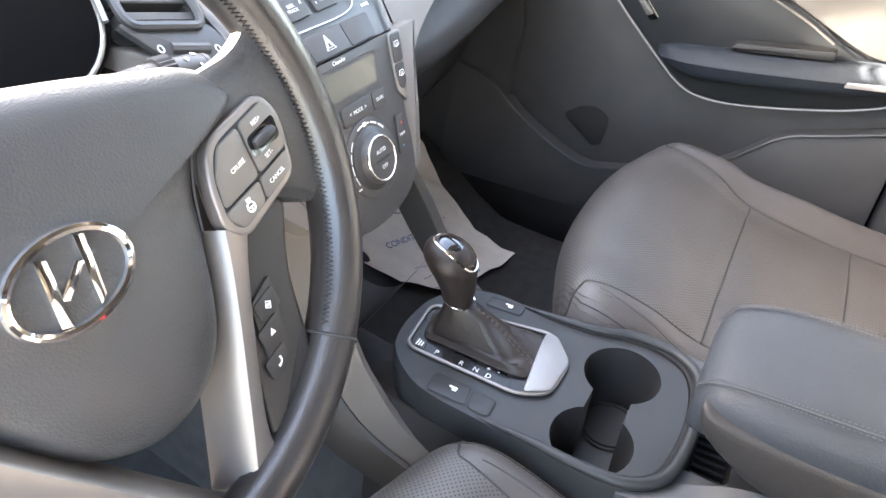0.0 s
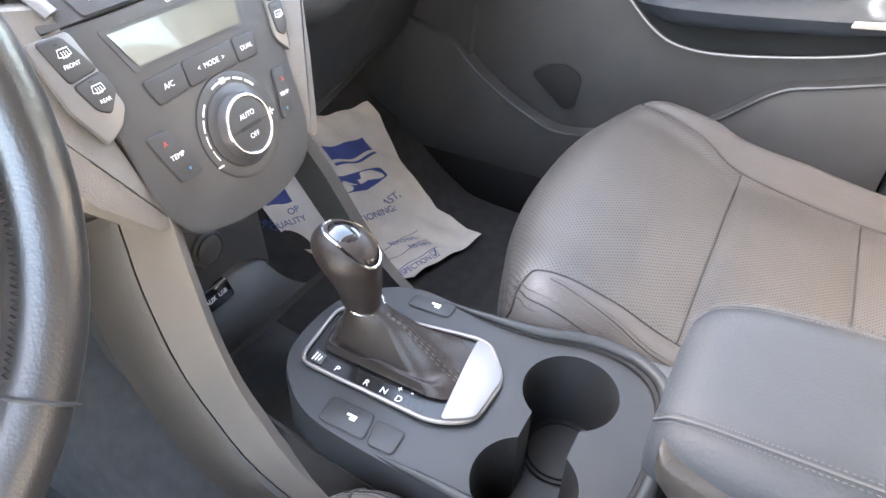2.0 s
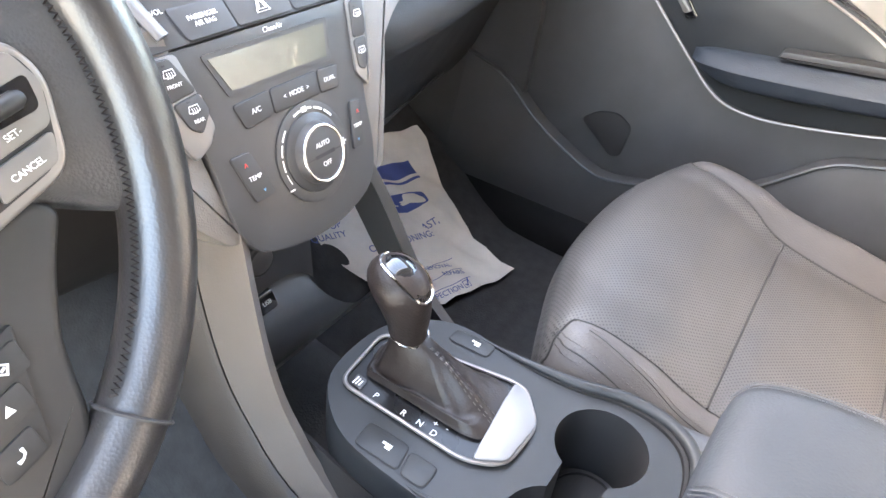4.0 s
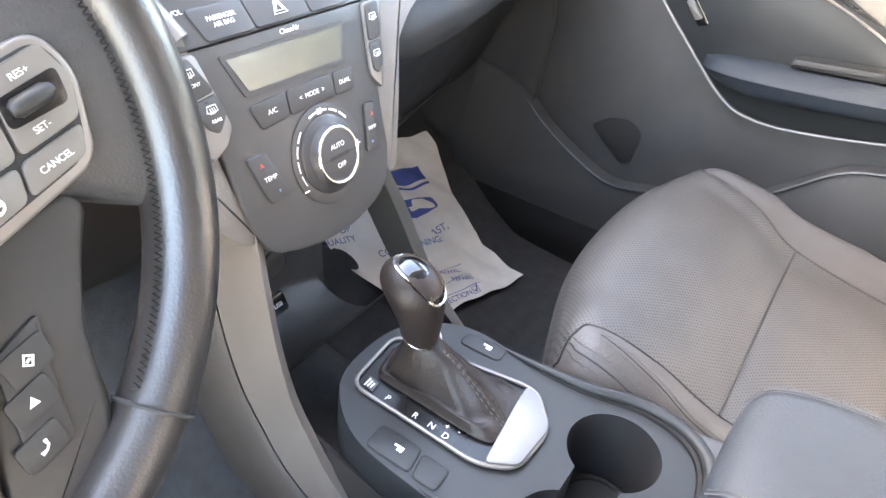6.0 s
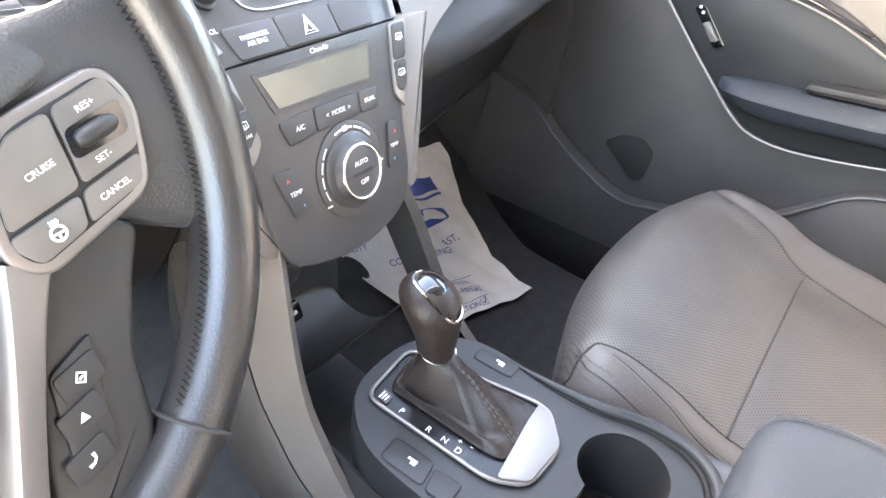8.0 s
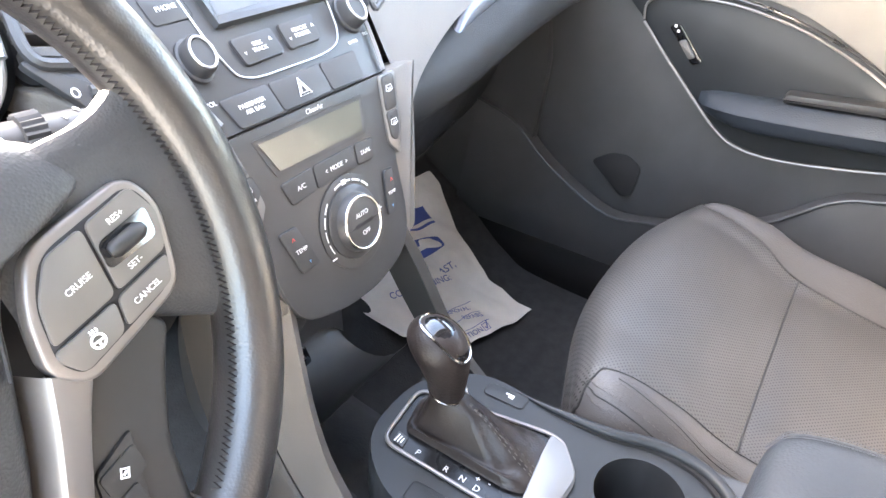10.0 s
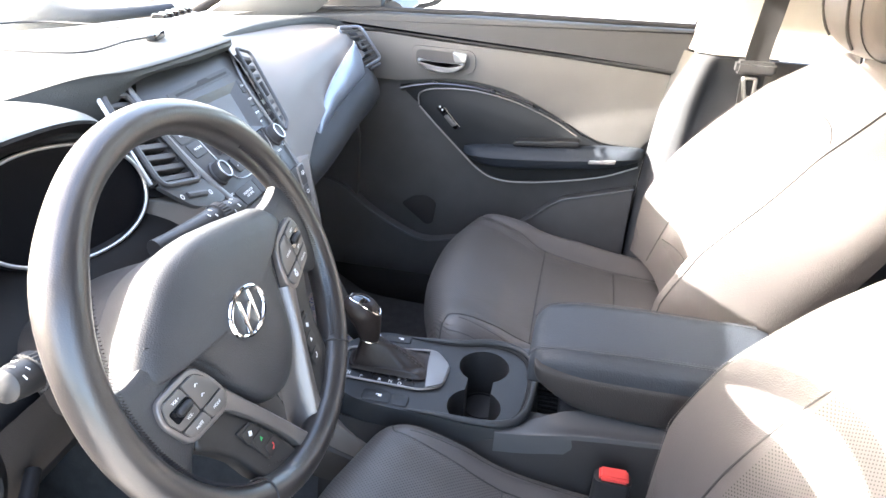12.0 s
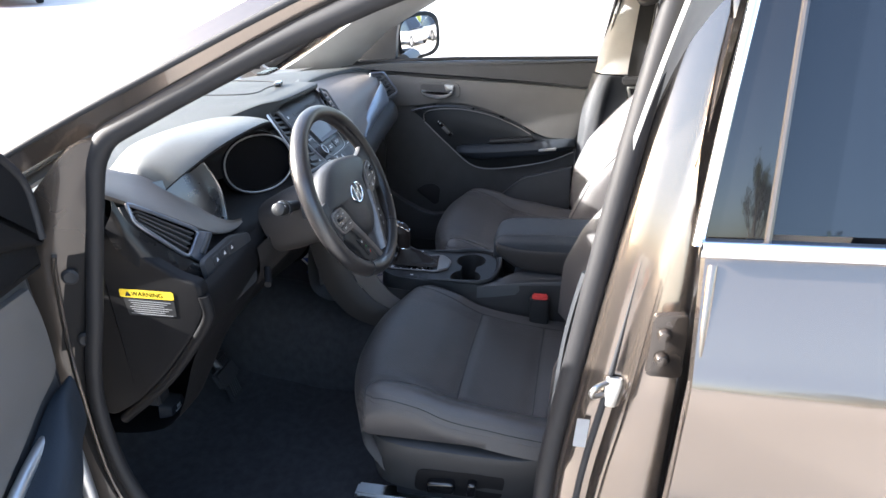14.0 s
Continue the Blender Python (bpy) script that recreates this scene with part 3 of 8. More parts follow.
bm = bmesh.new()
prism(bm, rounded([(0.40, 1.085), (0.22, 1.105), (-0.13, 1.112), (-0.485, 1.120), (-0.463, 1.02), (-0.436, 0.90), (-0.42, 0.80), (-0.412, 0.56), (-0.40, 0.42), (0.45, 0.42), (0.47, 0.8)], 0.02), lambda u, v, w: (X0 + 0.06 - w, u, v), 0.056, 0.004)
part("door_shell", bm, PLASTIC, pdoor)
bm = bmesh.new()
prism(bm, rounded([(0.40, 1.06), (0.22, 1.068), (0.076, 1.058), (-0.20, 1.045), (-0.464, 1.026), (-0.486, 1.122), (-0.13, 1.115), (0.22, 1.108), (0.42, 1.09)], 0.008), inner, 0.018, 0.008, 3)
part("belt_pad", bm, BELT, pdoor, "soft dark grey pad under the window")
bm = bmesh.new()
upper = cr([(0.24, 0.955), (0.17, 0.955), (0.06, 0.968), (-0.03, 0.965), (-0.13, 0.942), (-0.27, 0.874), (-0.33, 0.852), (-0.41, 0.85)], 26)
prism(bm, [tuple(p) for p in upper] + [(-0.432, 0.88), (-0.462, 1.022), (-0.20, 1.041), (0.076, 1.054), (0.215, 1.064), (0.33, 1.058), (0.32, 0.99)], inner, 0.010, 0.004)
part("insert", bm, INSERT, pdoor, "grey-taupe soft door insert")
# pull cup recess and armrest
bm = bmesh.new()
loop_low = cr([(0.165, 0.938), (0.120, 0.900), (0.076, 0.857), (0.008, 0.793), (-0.035, 0.756), (-0.075, 0.737), (-0.14, 0.734), (-0.25, 0.751), (-0.34, 0.773), (-0.412, 0.804)], 36)
loop_up = cr([(0.165, 0.938), (0.125, 0.949), (0.067, 0.958), (-0.026, 0.955), (-0.119, 0.936), (-0.214, 0.901), (-0.272, 0.866)], 24)
prism(bm, [tuple(p) for p in loop_up] + [(-0.34, 0.84), (-0.41, 0.84)] + [tuple(p) for p in loop_low[::-1][:-1]], inner, 0.006, 0.002)
part("pull_recess", bm, CONSOLE, pdoor, "dark recess round the window switch")
bm = bmesh.new()
sec = []
for y, top, bot, out in ((0.005, 0.806, 0.790, 0.012), (-0.02, 0.815, 0.780, 0.042), (-0.08, 0.822, 0.772, 0.058), (-0.2, 0.833, 0.783, 0.064), (-0.32, 0.845, 0.798, 0.062), (-0.395, 0.850, 0.814, 0.046), (-0.418, 0.845, 0.82, 0.012)):
    sec.append([(X0, y, top), (X0 - out * 0.6, y, top + 0.002), (X0 - out, y, top - 0.014), (X0 - out * 0.96, y, (top + bot) / 2), (X0 - out * 0.7, y, bot + 0.004), (X0, y, bot)])
skin(bm, sec, 28, 16)
arm = part("armrest", bm, DARK_LEATHER, pdoor, "padded dark armrest with a stitched edge")
bm = bmesh.new()
stitches(bm, cr([(X0 - o * 0.97, y, t - 0.020) for y, t, b, o in ((-0.03, 0.815, 0, 0.046), (-0.08, 0.822, 0, 0.0595), (-0.2, 0.833, 0, 0.0655), (-0.32, 0.845, 0, 0.0635), (-0.39, 0.85, 0, 0.049))], 110))
part("stitching", bm, DARK_THREAD, arm)
bm = bmesh.new()
prism(bm, rounded([(-0.115, 0.832), (-0.27, 0.845), (-0.27, 0.86), (-0.12, 0.845)], 0.006), lambda u, v, w: (X0 - 0.012 - w, u, v), 0.026, 0.004)
part("pull_lip", bm, STALK, arm)
bm = bmesh.new()
prism(bm, rounded([(-0.295, 0.818), (-0.355, 0.824), (-0.356, 0.833), (-0.296, 0.827)], 0.002), lambda u, v, w: (X0 - 0.0615 - w, u, v), 0.0035, 0.001)
part("badge", bm, SILVER, arm, "small satin metal badge")
bm = bmesh.new()
tube(bm, [inner(p[0], p[1], 0.010 + 0.008 * math.sin(i / 35 * math.pi)) for i, p in enumerate(loop_low) if i > 3], 0.0024, 8)
tube(bm, [inner(u, v, 0.011) for u, v in cr([(0.120, 0.902), (0.121, 0.924), (0.108, 0.936), (0.078, 0.944), (0.020, 0.948), (-0.035, 0.945), (-0.119, 0.928), (-0.205, 0.895), (-0.262, 0.864)], 40)], 0.0020, 8)
part("lower_chrome_line", bm, SATIN, pdoor, "satin chrome trim line under the armrest")
bm = bmesh.new()
tube(bm, [inner(p[0], p[1], 0.011) for p in loop_up], [0.0110 - 0.0085 * i / 23 for i in range(24)], 8, flat=0.5)
part("upper_chrome_line", bm, GUNMETAL, pdoor, "satin metal trim line over the pull")
# window switch
bm = bmesh.new()
prism(bm, rounded([(0.062, 0.905), (0.078, 0.898), (0.03, 0.846), (0.014, 0.853)], 0.005), lambda u, v, w: inner(u, v, w + 0.006), 0.004, 0.0015)
switch = part("window_switch", bm, GLOSS, pdoor)
bm = bmesh.new()
prism(bm, rounded([(0.048, 0.884), (0.058, 0.879), (0.036, 0.855), (0.026, 0.860)], 0.003), lambda u, v, w: inner(u, v, w + 0.009), 0.006, 0.002)
part("rocker", bm, POD, switch)
bars(lambda u, v, w: inner(u, v, w + 0.0105), [(0.060, 0.892, 0.064, 0.896), (0.066, 0.899, 0.070, 0.903)], switch)
# door handle
bm = bmesh.new()
prism(bm, rounded([(0.140, 1.042), (-0.010, 1.038), (-0.014, 0.990), (0.035, 0.974), (0.115, 0.978), (0.142, 1.000)], 0.020, 6), lambda u, v, w: inner(u, v, w + 0.007), 0.0065, 0.003)
handle = part("handle_bezel", bm, INSERT, pdoor)
bm = bmesh.new()
prism(bm, rounded([(0.128, 1.034), (0.002, 1.030), (0.0, 0.998), (0.04, 0.985), (0.110, 0.988), (0.130, 1.004)], 0.014, 5), lambda u, v, w: inner(u, v, w + 0.0132), 0.0012)
part("handle_cup", bm, PLASTIC, handle)
bm = bmesh.new()
prism(bm, rounded([(0.124, 1.014), (0.085, 1.006), (0.048, 1.004), (0.012, 1.012), (0.014, 1.001), (0.036, 0.988), (0.066, 0.984), (0.100, 0.990), (0.122, 1.003)], 0.004, 3), lambda u, v, w: inner(u, v, w + 0.014), 0.014, 0.005, 3)
part("handle_lever", bm, SILVER, handle, "chrome door lever")
bm = bmesh.new()
prism(bm, rounded([(0.042, 1.034), (0.008, 1.031), (0.010, 1.012), (0.036, 1.011)], 0.004, 3), lambda u, v, w: inner(u, v, w + 0.0135), 0.010, 0.003)
part("lock_tab", bm, SILVER, handle)
# map pocket
bm = bmesh.new()
edge = cr([(0.40, 0.70), (0.317, 0.675), (0.25, 0.62), (0.18, 0.578), (0.10, 0.547), (0.02, 0.56), (-0.05, 0.580), (-0.15, 0.627), (-0.235, 0.70), (-0.30, 0.722), (-0.41, 0.755)], 34)
prism(bm, [tuple(p) for p in edge] + [(-0.408, 0.44), (0.44, 0.44)], inner, 0.03, 0.006)
part("map_pocket", bm, PLASTIC, pdoor)
bm = bmesh.new()
tube(bm, [inner(p[0], p[1], 0.031) for p in edge], 0.003, 6)
part("pocket_lip", bm, PANEL, pdoor)
# Thin dark plate; its colour gives the shade inside the bottle recess.
bm = bmesh.new()
prism(bm, rounded([(0.165, 0.632), (0.132, 0.656), (0.098, 0.662), (0.070, 0.645), (0.078, 0.585), (0.096, 0.578)], 0.012, 5), inner, 0.0025, 0.001)
part("recess_shade", bm, SEAL, pdoor, "flat dark patch painted as the shade in the pocket's bottle recess")
# window opening, glass and quarter
bm = bmesh.new()
prism(bm, [(0.235, 1.105), (-0.495, 1.118), (-0.575, 1.47), (-0.30, 1.49), (-0.05, 1.44)], lambda u, v, w: (0.835 - (v - 1.1) * 0.30 - w, u, v), 0.004)
pane = part("window_pane", bm, CLEAR, pdoor)
pane.visible_shadow = False
bm = bmesh.new()
prism(bm, rounded([(0.40, 1.085), (0.225, 1.10), (0.215, 1.20), (0.19, 1.30), (0.17, 1.335), (0.25, 1.275), (0.33, 1.20)], 0.01), lambda u, v, w: (0.80 - w, u, v), 0.03, 0.006)
part("sail_panel", bm, PLASTIC, pdoor)
bm = bmesh.new()
tube(bm, cr([(0.815, -0.49, 1.112), (0.775, -0.535, 1.27), (0.735, -0.575, 1.44), (0.72, -0.5, 1.475), (0.73, -0.28, 1.465)], 18), 0.012, 8)
part("window_frame", bm, RUBBER, pdoor)
bm = bmesh.new()
tube(bm, [(0.765, 0.40, 1.102), (0.765, 0.0, 1.118), (0.765, -0.485, 1.125)], 0.006, 6)
part("window_wiper", bm, RUBBER, pdoor)
bm = bmesh.new()
skin(bm, [[(0.84, y, 1.09), (0.90, y, 1.0), (0.915, y, 0.8), (0.87, y, 0.42)] for y in (0.45, 0, -0.5)], 4, 10)
thick(bm, 0.01)
part("outer_skin", bm, PAINT, pdoor)
# outside mirror, turned towards the driver
mirror = thing("door_mirror", (0.90, 0.2, 1.10), "black outside mirror reflecting parked cars", "car mirror")
MU, MW = Vector((0.866, -0.5, 0)), Vector((-0.5, -0.866, 0.05)).normalized()
glass_at = lambda u, v, w: tuple(Vector((0.985, 0.19, 1.165)) + MU * u + Vector((0.025, 0.043, 1)) * v + MW * w)
bm = bmesh.new()
skin(bm, [[glass_at(a * 0.118, b * 0.084, -d) for a, b in oval(0, 0, k, k, 20, 3.2)] for d, k in ((-0.006, 0.94), (0.0, 1.0), (0.03, 1.0), (0.07, 0.85), (0.10, 0.5))], 12, 40, True, True)
shell = part("shell", bm, CAP, mirror)
bm = bmesh.new()
rows = []
for k in (1.0, 0.85, 0.7, 0.55, 0.4, 0.25, 0.12, 0.02):
    rows.append([glass_at(a * k - 0.006, b * k, 0.0125 - ((a * k) ** 2 + (b * k) ** 2) / 2.6) for a, b in oval(0, 0, 0.098, 0.069, 40, 3.0)])
vv = grid(bm, rows, True)
bm.faces.new(vv[-1])
part("mirror_glass", bm, MIRROR, mirror)
bm = bmesh.new()
skin(bm, [[(x, 0.20 + d, 1.105 + b) for d, b in ((0.03, 0.0), (0.0, 0.022), (-0.03, 0.0), (0.0, -0.016))] for x in (0.79, 0.86, 0.93)], 8, 14, True, True)
part("mirror_arm", bm, PLASTIC, mirror)

# seat belt on the passenger's pillar
belt = thing("seat_belt", (0.68, -0.60, 1.0), "dark grey seat belt with a metal tongue hanging on the pillar", "seat belt")
bm = bmesh.new()
rows = []
for p in cr([(0.675, -0.625, 1.42), (0.672, -0.612, 1.30), (0.662, -0.60, 1.18), (0.66, -0.592, 1.08), (0.662, -0.60, 0.95), (0.67, -0.62, 0.75), (0.68, -0.64, 0.50)], 24):
    rows.append([(p[0] - 0.004, p[1] + 0.023, p[2]), (p[0], p[1], p[2] + 0.001), (p[0], p[1] - 0.023, p[2])])
grid(bm, rows)
thick(bm, 0.0015)
part("webbing", bm, WEB, belt)
bm = bmesh.new()
box(bm, (0.645, -0.632, 1.058), (0.675, -0.555, 1.085), 0.006)
tongue = part("tongue_grip", bm, KEY_BLACK, belt)
bm = bmesh.new()
out = rounded([(-0.572, 1.060), (-0.603, 1.060), (-0.605, 1.008), (-0.596, 1.0), (-0.578, 1.0), (-0.570, 1.008)], 0.005)
hole = rounded([(-0.580, 1.042), (-0.596, 1.042), (-0.597, 1.018), (-0.580, 1.018)], 0.003)
tube(bm, [(0.655, 0.5 * (a[0] + c[0]), 0.5 * (a[1] + c[1])) for a, c in zip(out, hole)], 0.0045, 6, True)
part("tongue", bm, STEEL, belt, "bright steel belt tongue")
bm = bmesh.new()
tube(bm, cr([(0.69, -0.585, 1.318), (0.665, -0.60, 1.305), (0.665, -0.64, 1.315), (0.69, -0.66, 1.335)], 10), 0.009, 8)
lathe(bm, [(0.026, 0), (0.026, 0.015), (0.018, 0.026), (0.004, 0.028)], lambda u, v, w: (0.712 - w, -0.625 + u, 1.345 + v), 16)
part("belt_guide", bm, PLASTIC, belt)

# ---- driver's door, standing open ----
ddoor = thing("driver_door", (-0.87, 0.44, 0.5), "open driver's door with taupe insert and dark armrest", "car door")
OPEN = radians(77)


def swung(u, v, w):
    """Places on the open door's inner face: metres from the hinge, height, and how far it stands towards the cabin."""
    ex, ey = -math.sin(OPEN), -math.cos(OPEN)
    nx, ny = math.cos(OPEN), -math.sin(OPEN)
    return (-0.868 + ex * u + nx * w, 0.318 + ey * u + ny * w, v)


bm = bmesh.new()
prism(bm, rounded([(0.0, 0.42), (0.0, 1.14), (0.14, 1.15), (1.02, 1.16), (1.0, 0.85), (0.96, 0.42)], 0.03), lambda u, v, w: swung(u, v, w - 0.13), 0.12, 0.012)
part("door_shell", bm, PLASTIC, ddoor)
bm = bmesh.new()
prism(bm, rounded([(-0.01, 0.40), (-0.01, 1.12), (1.03, 1.14), (1.0, 0.40)], 0.04), lambda u, v, w: swung(u, v, w - 0.165), 0.035, 0.01)
part("outer_skin", bm, PAINT, ddoor)
bm = bmesh.new()
prism(bm, [tuple(p) for p in cr([(0.022, 1.07), (0.012, 1.02), (0.012, 0.96), (0.022, 0.925), (0.08, 0.905), (0.16, 0.87), (0.3, 0.83), (0.6, 0.83), (0.95, 0.85)], 28)] + [(0.97, 1.10), (0.5, 1.095), (0.2, 1.085)], lambda u, v, w: swung(u, v, w - 0.012), 0.014, 0.006)
part("insert", bm, BEIGE, ddoor, "grey-taupe soft door insert")
bm = bmesh.new()
prism(bm, rounded([(0.0, 1.092), (0.3, 1.105), (1.0, 1.115), (1.02, 1.17), (0.14, 1.16), (0.0, 1.15)], 0.01), lambda u, v, w: swung(u, v, w - 0.012), 0.03, 0.01)
part("belt_pad", bm, CAP, ddoor)
bm = bmesh.new()
skin(bm, [[swung(u, top, 0), swung(u, top + 0.004, out * 0.6), swung(u, top - 0.012, out), swung(u, bot + 0.02, out), swung(u, bot, 0)] for u, top, bot, out in ((0.0, 0.90, 0.80, 0.012), (0.06, 0.895, 0.79, 0.03), (0.14, 0.86, 0.77, 0.06), (0.3, 0.81, 0.70, 0.085), (0.5, 0.80, 0.68, 0.085), (0.85, 0.81, 0.72, 0.07))], 16, 12)
part("armrest", bm, DARK_LEATHER, ddoor)
bm = bmesh.new()
tube(bm, [swung(p[0], p[1], 0.012) for p in cr([(0.34, 0.79), (0.20, 0.845), (0.12, 0.865), (0.075, 0.862), (0.055, 0.835), (0.050, 0.76), (0.05, 0.64), (0.06, 0.48)], 26)], 0.010, 8)
part("pocket_rim", bm, SILVER, ddoor, "satin silver speaker and pocket rim")
bm = bmesh.new()
prism(bm, oval(0.24, 0.58, 0.17, 0.13, 28, 2.6), lambda u, v, w: swung(u, v, w - 0.012), 0.018, 0.006)
part("speaker_grille", bm, PLASTIC, ddoor)
bm = bmesh.new()
prism(bm, rounded([(-0.004, 1.125), (0.12, 1.165), (0.30, 1.172), (0.30, 1.395), (0.20, 1.358), (0.06, 1.294), (0.022, 1.262), (-0.004, 1.215)], 0.008), lambda u, v, w: swung(u, v, w - 0.02), 0.05, 0.012, 3)
part("sail_panel", bm, CAP, ddoor, "black sail panel at the window's corner")
bm = bmesh.new()
tube(bm, [swung(u, v, 0.030) for u, v in cr([(0.006, 1.14), (0.006, 1.212), (0.030, 1.255), (0.07, 1.286), (0.20, 1.345)], 20)], 0.006, 8)
part("sail_seal", bm, SEAL, ddoor)
bm = bmesh.new()
tube(bm, [swung(u, v, -0.03) for u, v in cr([(0.0, 0.45), (-0.008, 0.8), (-0.006, 1.10), (0.02, 1.15), (0.2, 1.165), (1.0, 1.175)], 20)], 0.011, 8)
part("door_rubber", bm, RUBBER, ddoor)
bm = bmesh.new()
skin(bm, [[swung(0.10 + a * 0.11, 1.19 + b * 0.085, -0.20 + d) for a, b in oval(0, 0, k, k, 18, 3)] for d, k in ((-0.06, 0.7), (0.0, 1.0), (0.05, 0.95))], 8, 32, True, True)
part("mirror_shell", bm, GLOSS, ddoor)


# ---- dashboard ----
dash = thing("dashboard", (0, 0.35, 0.8), "black and taupe dashboard with silver trim and a hooded cluster", "dashboard")


def stack(u, v, w):
    """Places on the centre stack: x, height, and how far proud of the face."""
    if v < 0.983:
        n = Vector((0, -1, 0.32)).normalized()
        return tuple(Vector((u, 0.135 + 0.32 * (v - 0.93), v)) + n * w)
    n = Vector((0, -1, 0.85)).normalized()
    return tuple(Vector((u, 0.152 + 0.85 * (v - 0.983), v)) + n * w)


# top pad, from the screen to the rear edge
bm = bmesh.new()
secs = []
for x, ys, zt, yr, zr in ((-0.74, 0.58, 1.04, 0.30, 1.09), (-0.64, 0.66, 1.075, 0.38, 1.115), (-0.50, 0.73, 1.07, 0.44, 1.105), (-0.37, 0.78, 1.085, 0.47, 1.115), (-0.24, 0.81, 1.105, 0.345, 1.148), (-0.17, 0.83, 1.125, 0.285, 1.166), (-0.10, 0.84, 1.13, 0.262, 1.166), (0.05, 0.84, 1.13, 0.262, 1.160), (0.15, 0.83, 1.125, 0.272, 1.155), (0.20, 0.82, 1.115, 0.34, 1.135), (0.40, 0.78, 1.10, 0.36, 1.125), (0.64, 0.66, 1.07, 0.33, 1.105), (0.74, 0.58, 1.02, 0.30, 1.08)):
    skirt = 0.075 if -0.4 < x < -0.15 else 0.020 if -0.15 < x < 0.18 else 0.03
    secs.append([(x, ys, 1.045), (x, ys - 0.10, zt - 0.01), (x, (ys + yr) / 2, zt + 0.02), (x, yr + 0.03, zr), (x, yr, zr - 0.008), (x, yr + 0.006, zr - skirt)])
skin(bm, secs, 60, 22)
part("top_pad", bm, TOP_PAD, dash, "soft black grained top pad")
# tray lid line and key-shaped catch on the top pad
bm = bmesh.new()
tube(bm, cr([(-0.09, 0.36, 1.172), (-0.09, 0.56, 1.168), (0.0, 0.60, 1.166), (0.10, 0.56, 1.163), (0.10, 0.36, 1.164), (0.0, 0.345, 1.170)], 40, True), 0.0018, 5, True)
part("tray_seam", bm, RUBBER, dash)
bm = bmesh.new()
prism(bm, rounded([(0.055, 0.335), (0.095, 0.345), (0.09, 0.362), (0.052, 0.352)], 0.006), lambda u, v, w: (u, v, 1.160 + w), 0.010, 0.003)
part("tray_catch", bm, GLOSS, dash)
# defroster slot and sensor grille
bm = bmesh.new()
skin(bm, [[(x, 0.64 - 0.10 * (x - 0.1) ** 2, 1.118 - 0.06 * x), (x, 0.58 - 0.1 * (x - 0.1) ** 2, 1.124 - 0.06 * x), (x, 0.52 - 0.12 * (x - 0.1) ** 2, 1.130 - 0.06 * x)] for x in (0.12, 0.3, 0.5, 0.66)], 16, 6)
bmesh.ops.translate(bm, verts=bm.verts, vec=(0, 0, 0.012))
part("defroster_panel", bm, PLASTIC, dash)
for i in range(5):
    bm = bmesh.new()
    box(bm, (0.40 + i * 0.022, 0.545, 1.118), (0.412 + i * 0.022, 0.575, 1.128), 0.002)
    part("grille_slat", bm, GLOSS, dash)
# passenger wing: taupe sweep from the top pad to the silver strip
bm = bmesh.new()
secs = []
for x, y0, z0, y1, z1, y2, z2 in ((0.135, 0.285, 1.145, 0.195, 1.02, 0.150, 0.93), (0.19, 0.315, 1.135, 0.215, 1.04, 0.172, 0.955), (0.28, 0.35, 1.128, 0.225, 1.06, 0.190, 0.985), (0.40, 0.365, 1.120, 0.235, 1.07, 0.198, 1.012), (0.52, 0.355, 1.112, 0.24, 1.07, 0.202, 1.032), (0.62, 0.335, 1.10, 0.25, 1.07, 0.215, 1.035), (0.70, 0.315, 1.085, 0.27, 1.05, 0.24, 1.02)):
    secs.append([(x, y0 + 0.04, z0 + 0.004), (x, y0 - 0.02, z0 - 0.012), (x, y1 + 0.012, z1 + 0.012), (x, (y1 + y2) / 2, (z1 + z2) / 2 - 0.002), (x, y2, z2)])
skin(bm, secs, 34, 18)
part("wing_panel", bm, BEIGE, dash, "taupe soft panel before the passenger")
# silver strip
bm = bmesh.new()
skin(bm, [[(x, ya + 0.004, za + 0.001), (x, ya, za), (x, ya * 0.5 + yb * 0.5 - 0.003, za * 0.5 + zb * 0.5), (x, yb, zb), (x, yb + 0.006, zb - 0.002)] for x, ya, za, yb, zb in ((0.268, 0.190, 0.960, 0.187, 0.953), (0.310, 0.197, 0.993, 0.190, 0.970), (0.373, 0.201, 1.029, 0.188, 0.992), (0.450, 0.200, 1.060, 0.182, 1.013), (0.530, 0.206, 1.076, 0.186, 1.018), (0.600, 0.232, 1.066, 0.212, 1.004))], 30, 12)
thick(bm, 0.004)
part("silver_strip", bm, BLUE_SILVER, dash, "brushed blue-silver trim blade")
# lower passenger dash: a lip under the blade, the glovebox set back beneath it
bm = bmesh.new()
secs = []
for x, dz, back in ((0.105, -0.06, 0.0), (0.15, -0.03, 0.0), (0.20, -0.034, 0.004), (0.30, -0.022, 0.012), (0.42, 0.006, 0.030), (0.54, 0.024, 0.055), (0.64, 0.010, 0.075), (0.73, 0.02, 0.085)):
    k = 0.0 if x < 0.6 else (x - 0.6) * 0.6
    secs.append([(x, 0.200 + k, 1.000 + dz), (x, 0.186 + k, 0.990 + dz), (x, 0.168 + k, 0.966 + dz), (x, 0.170 + k, 0.930 + dz * 0.8), (x, 0.192 + k + back * 0.6, 0.905 + dz * 0.6), (x, 0.222 + back, 0.870), (x, 0.270 + back, 0.795), (x, 0.315 + back, 0.700), (x, 0.37 + back, 0.630), (x, 0.50, 0.61)])
skin(bm, secs, 30, 34)
lower = part("lower_dash", bm, LOWER, dash, "black lower dash with glovebox")
bm = bmesh.new()
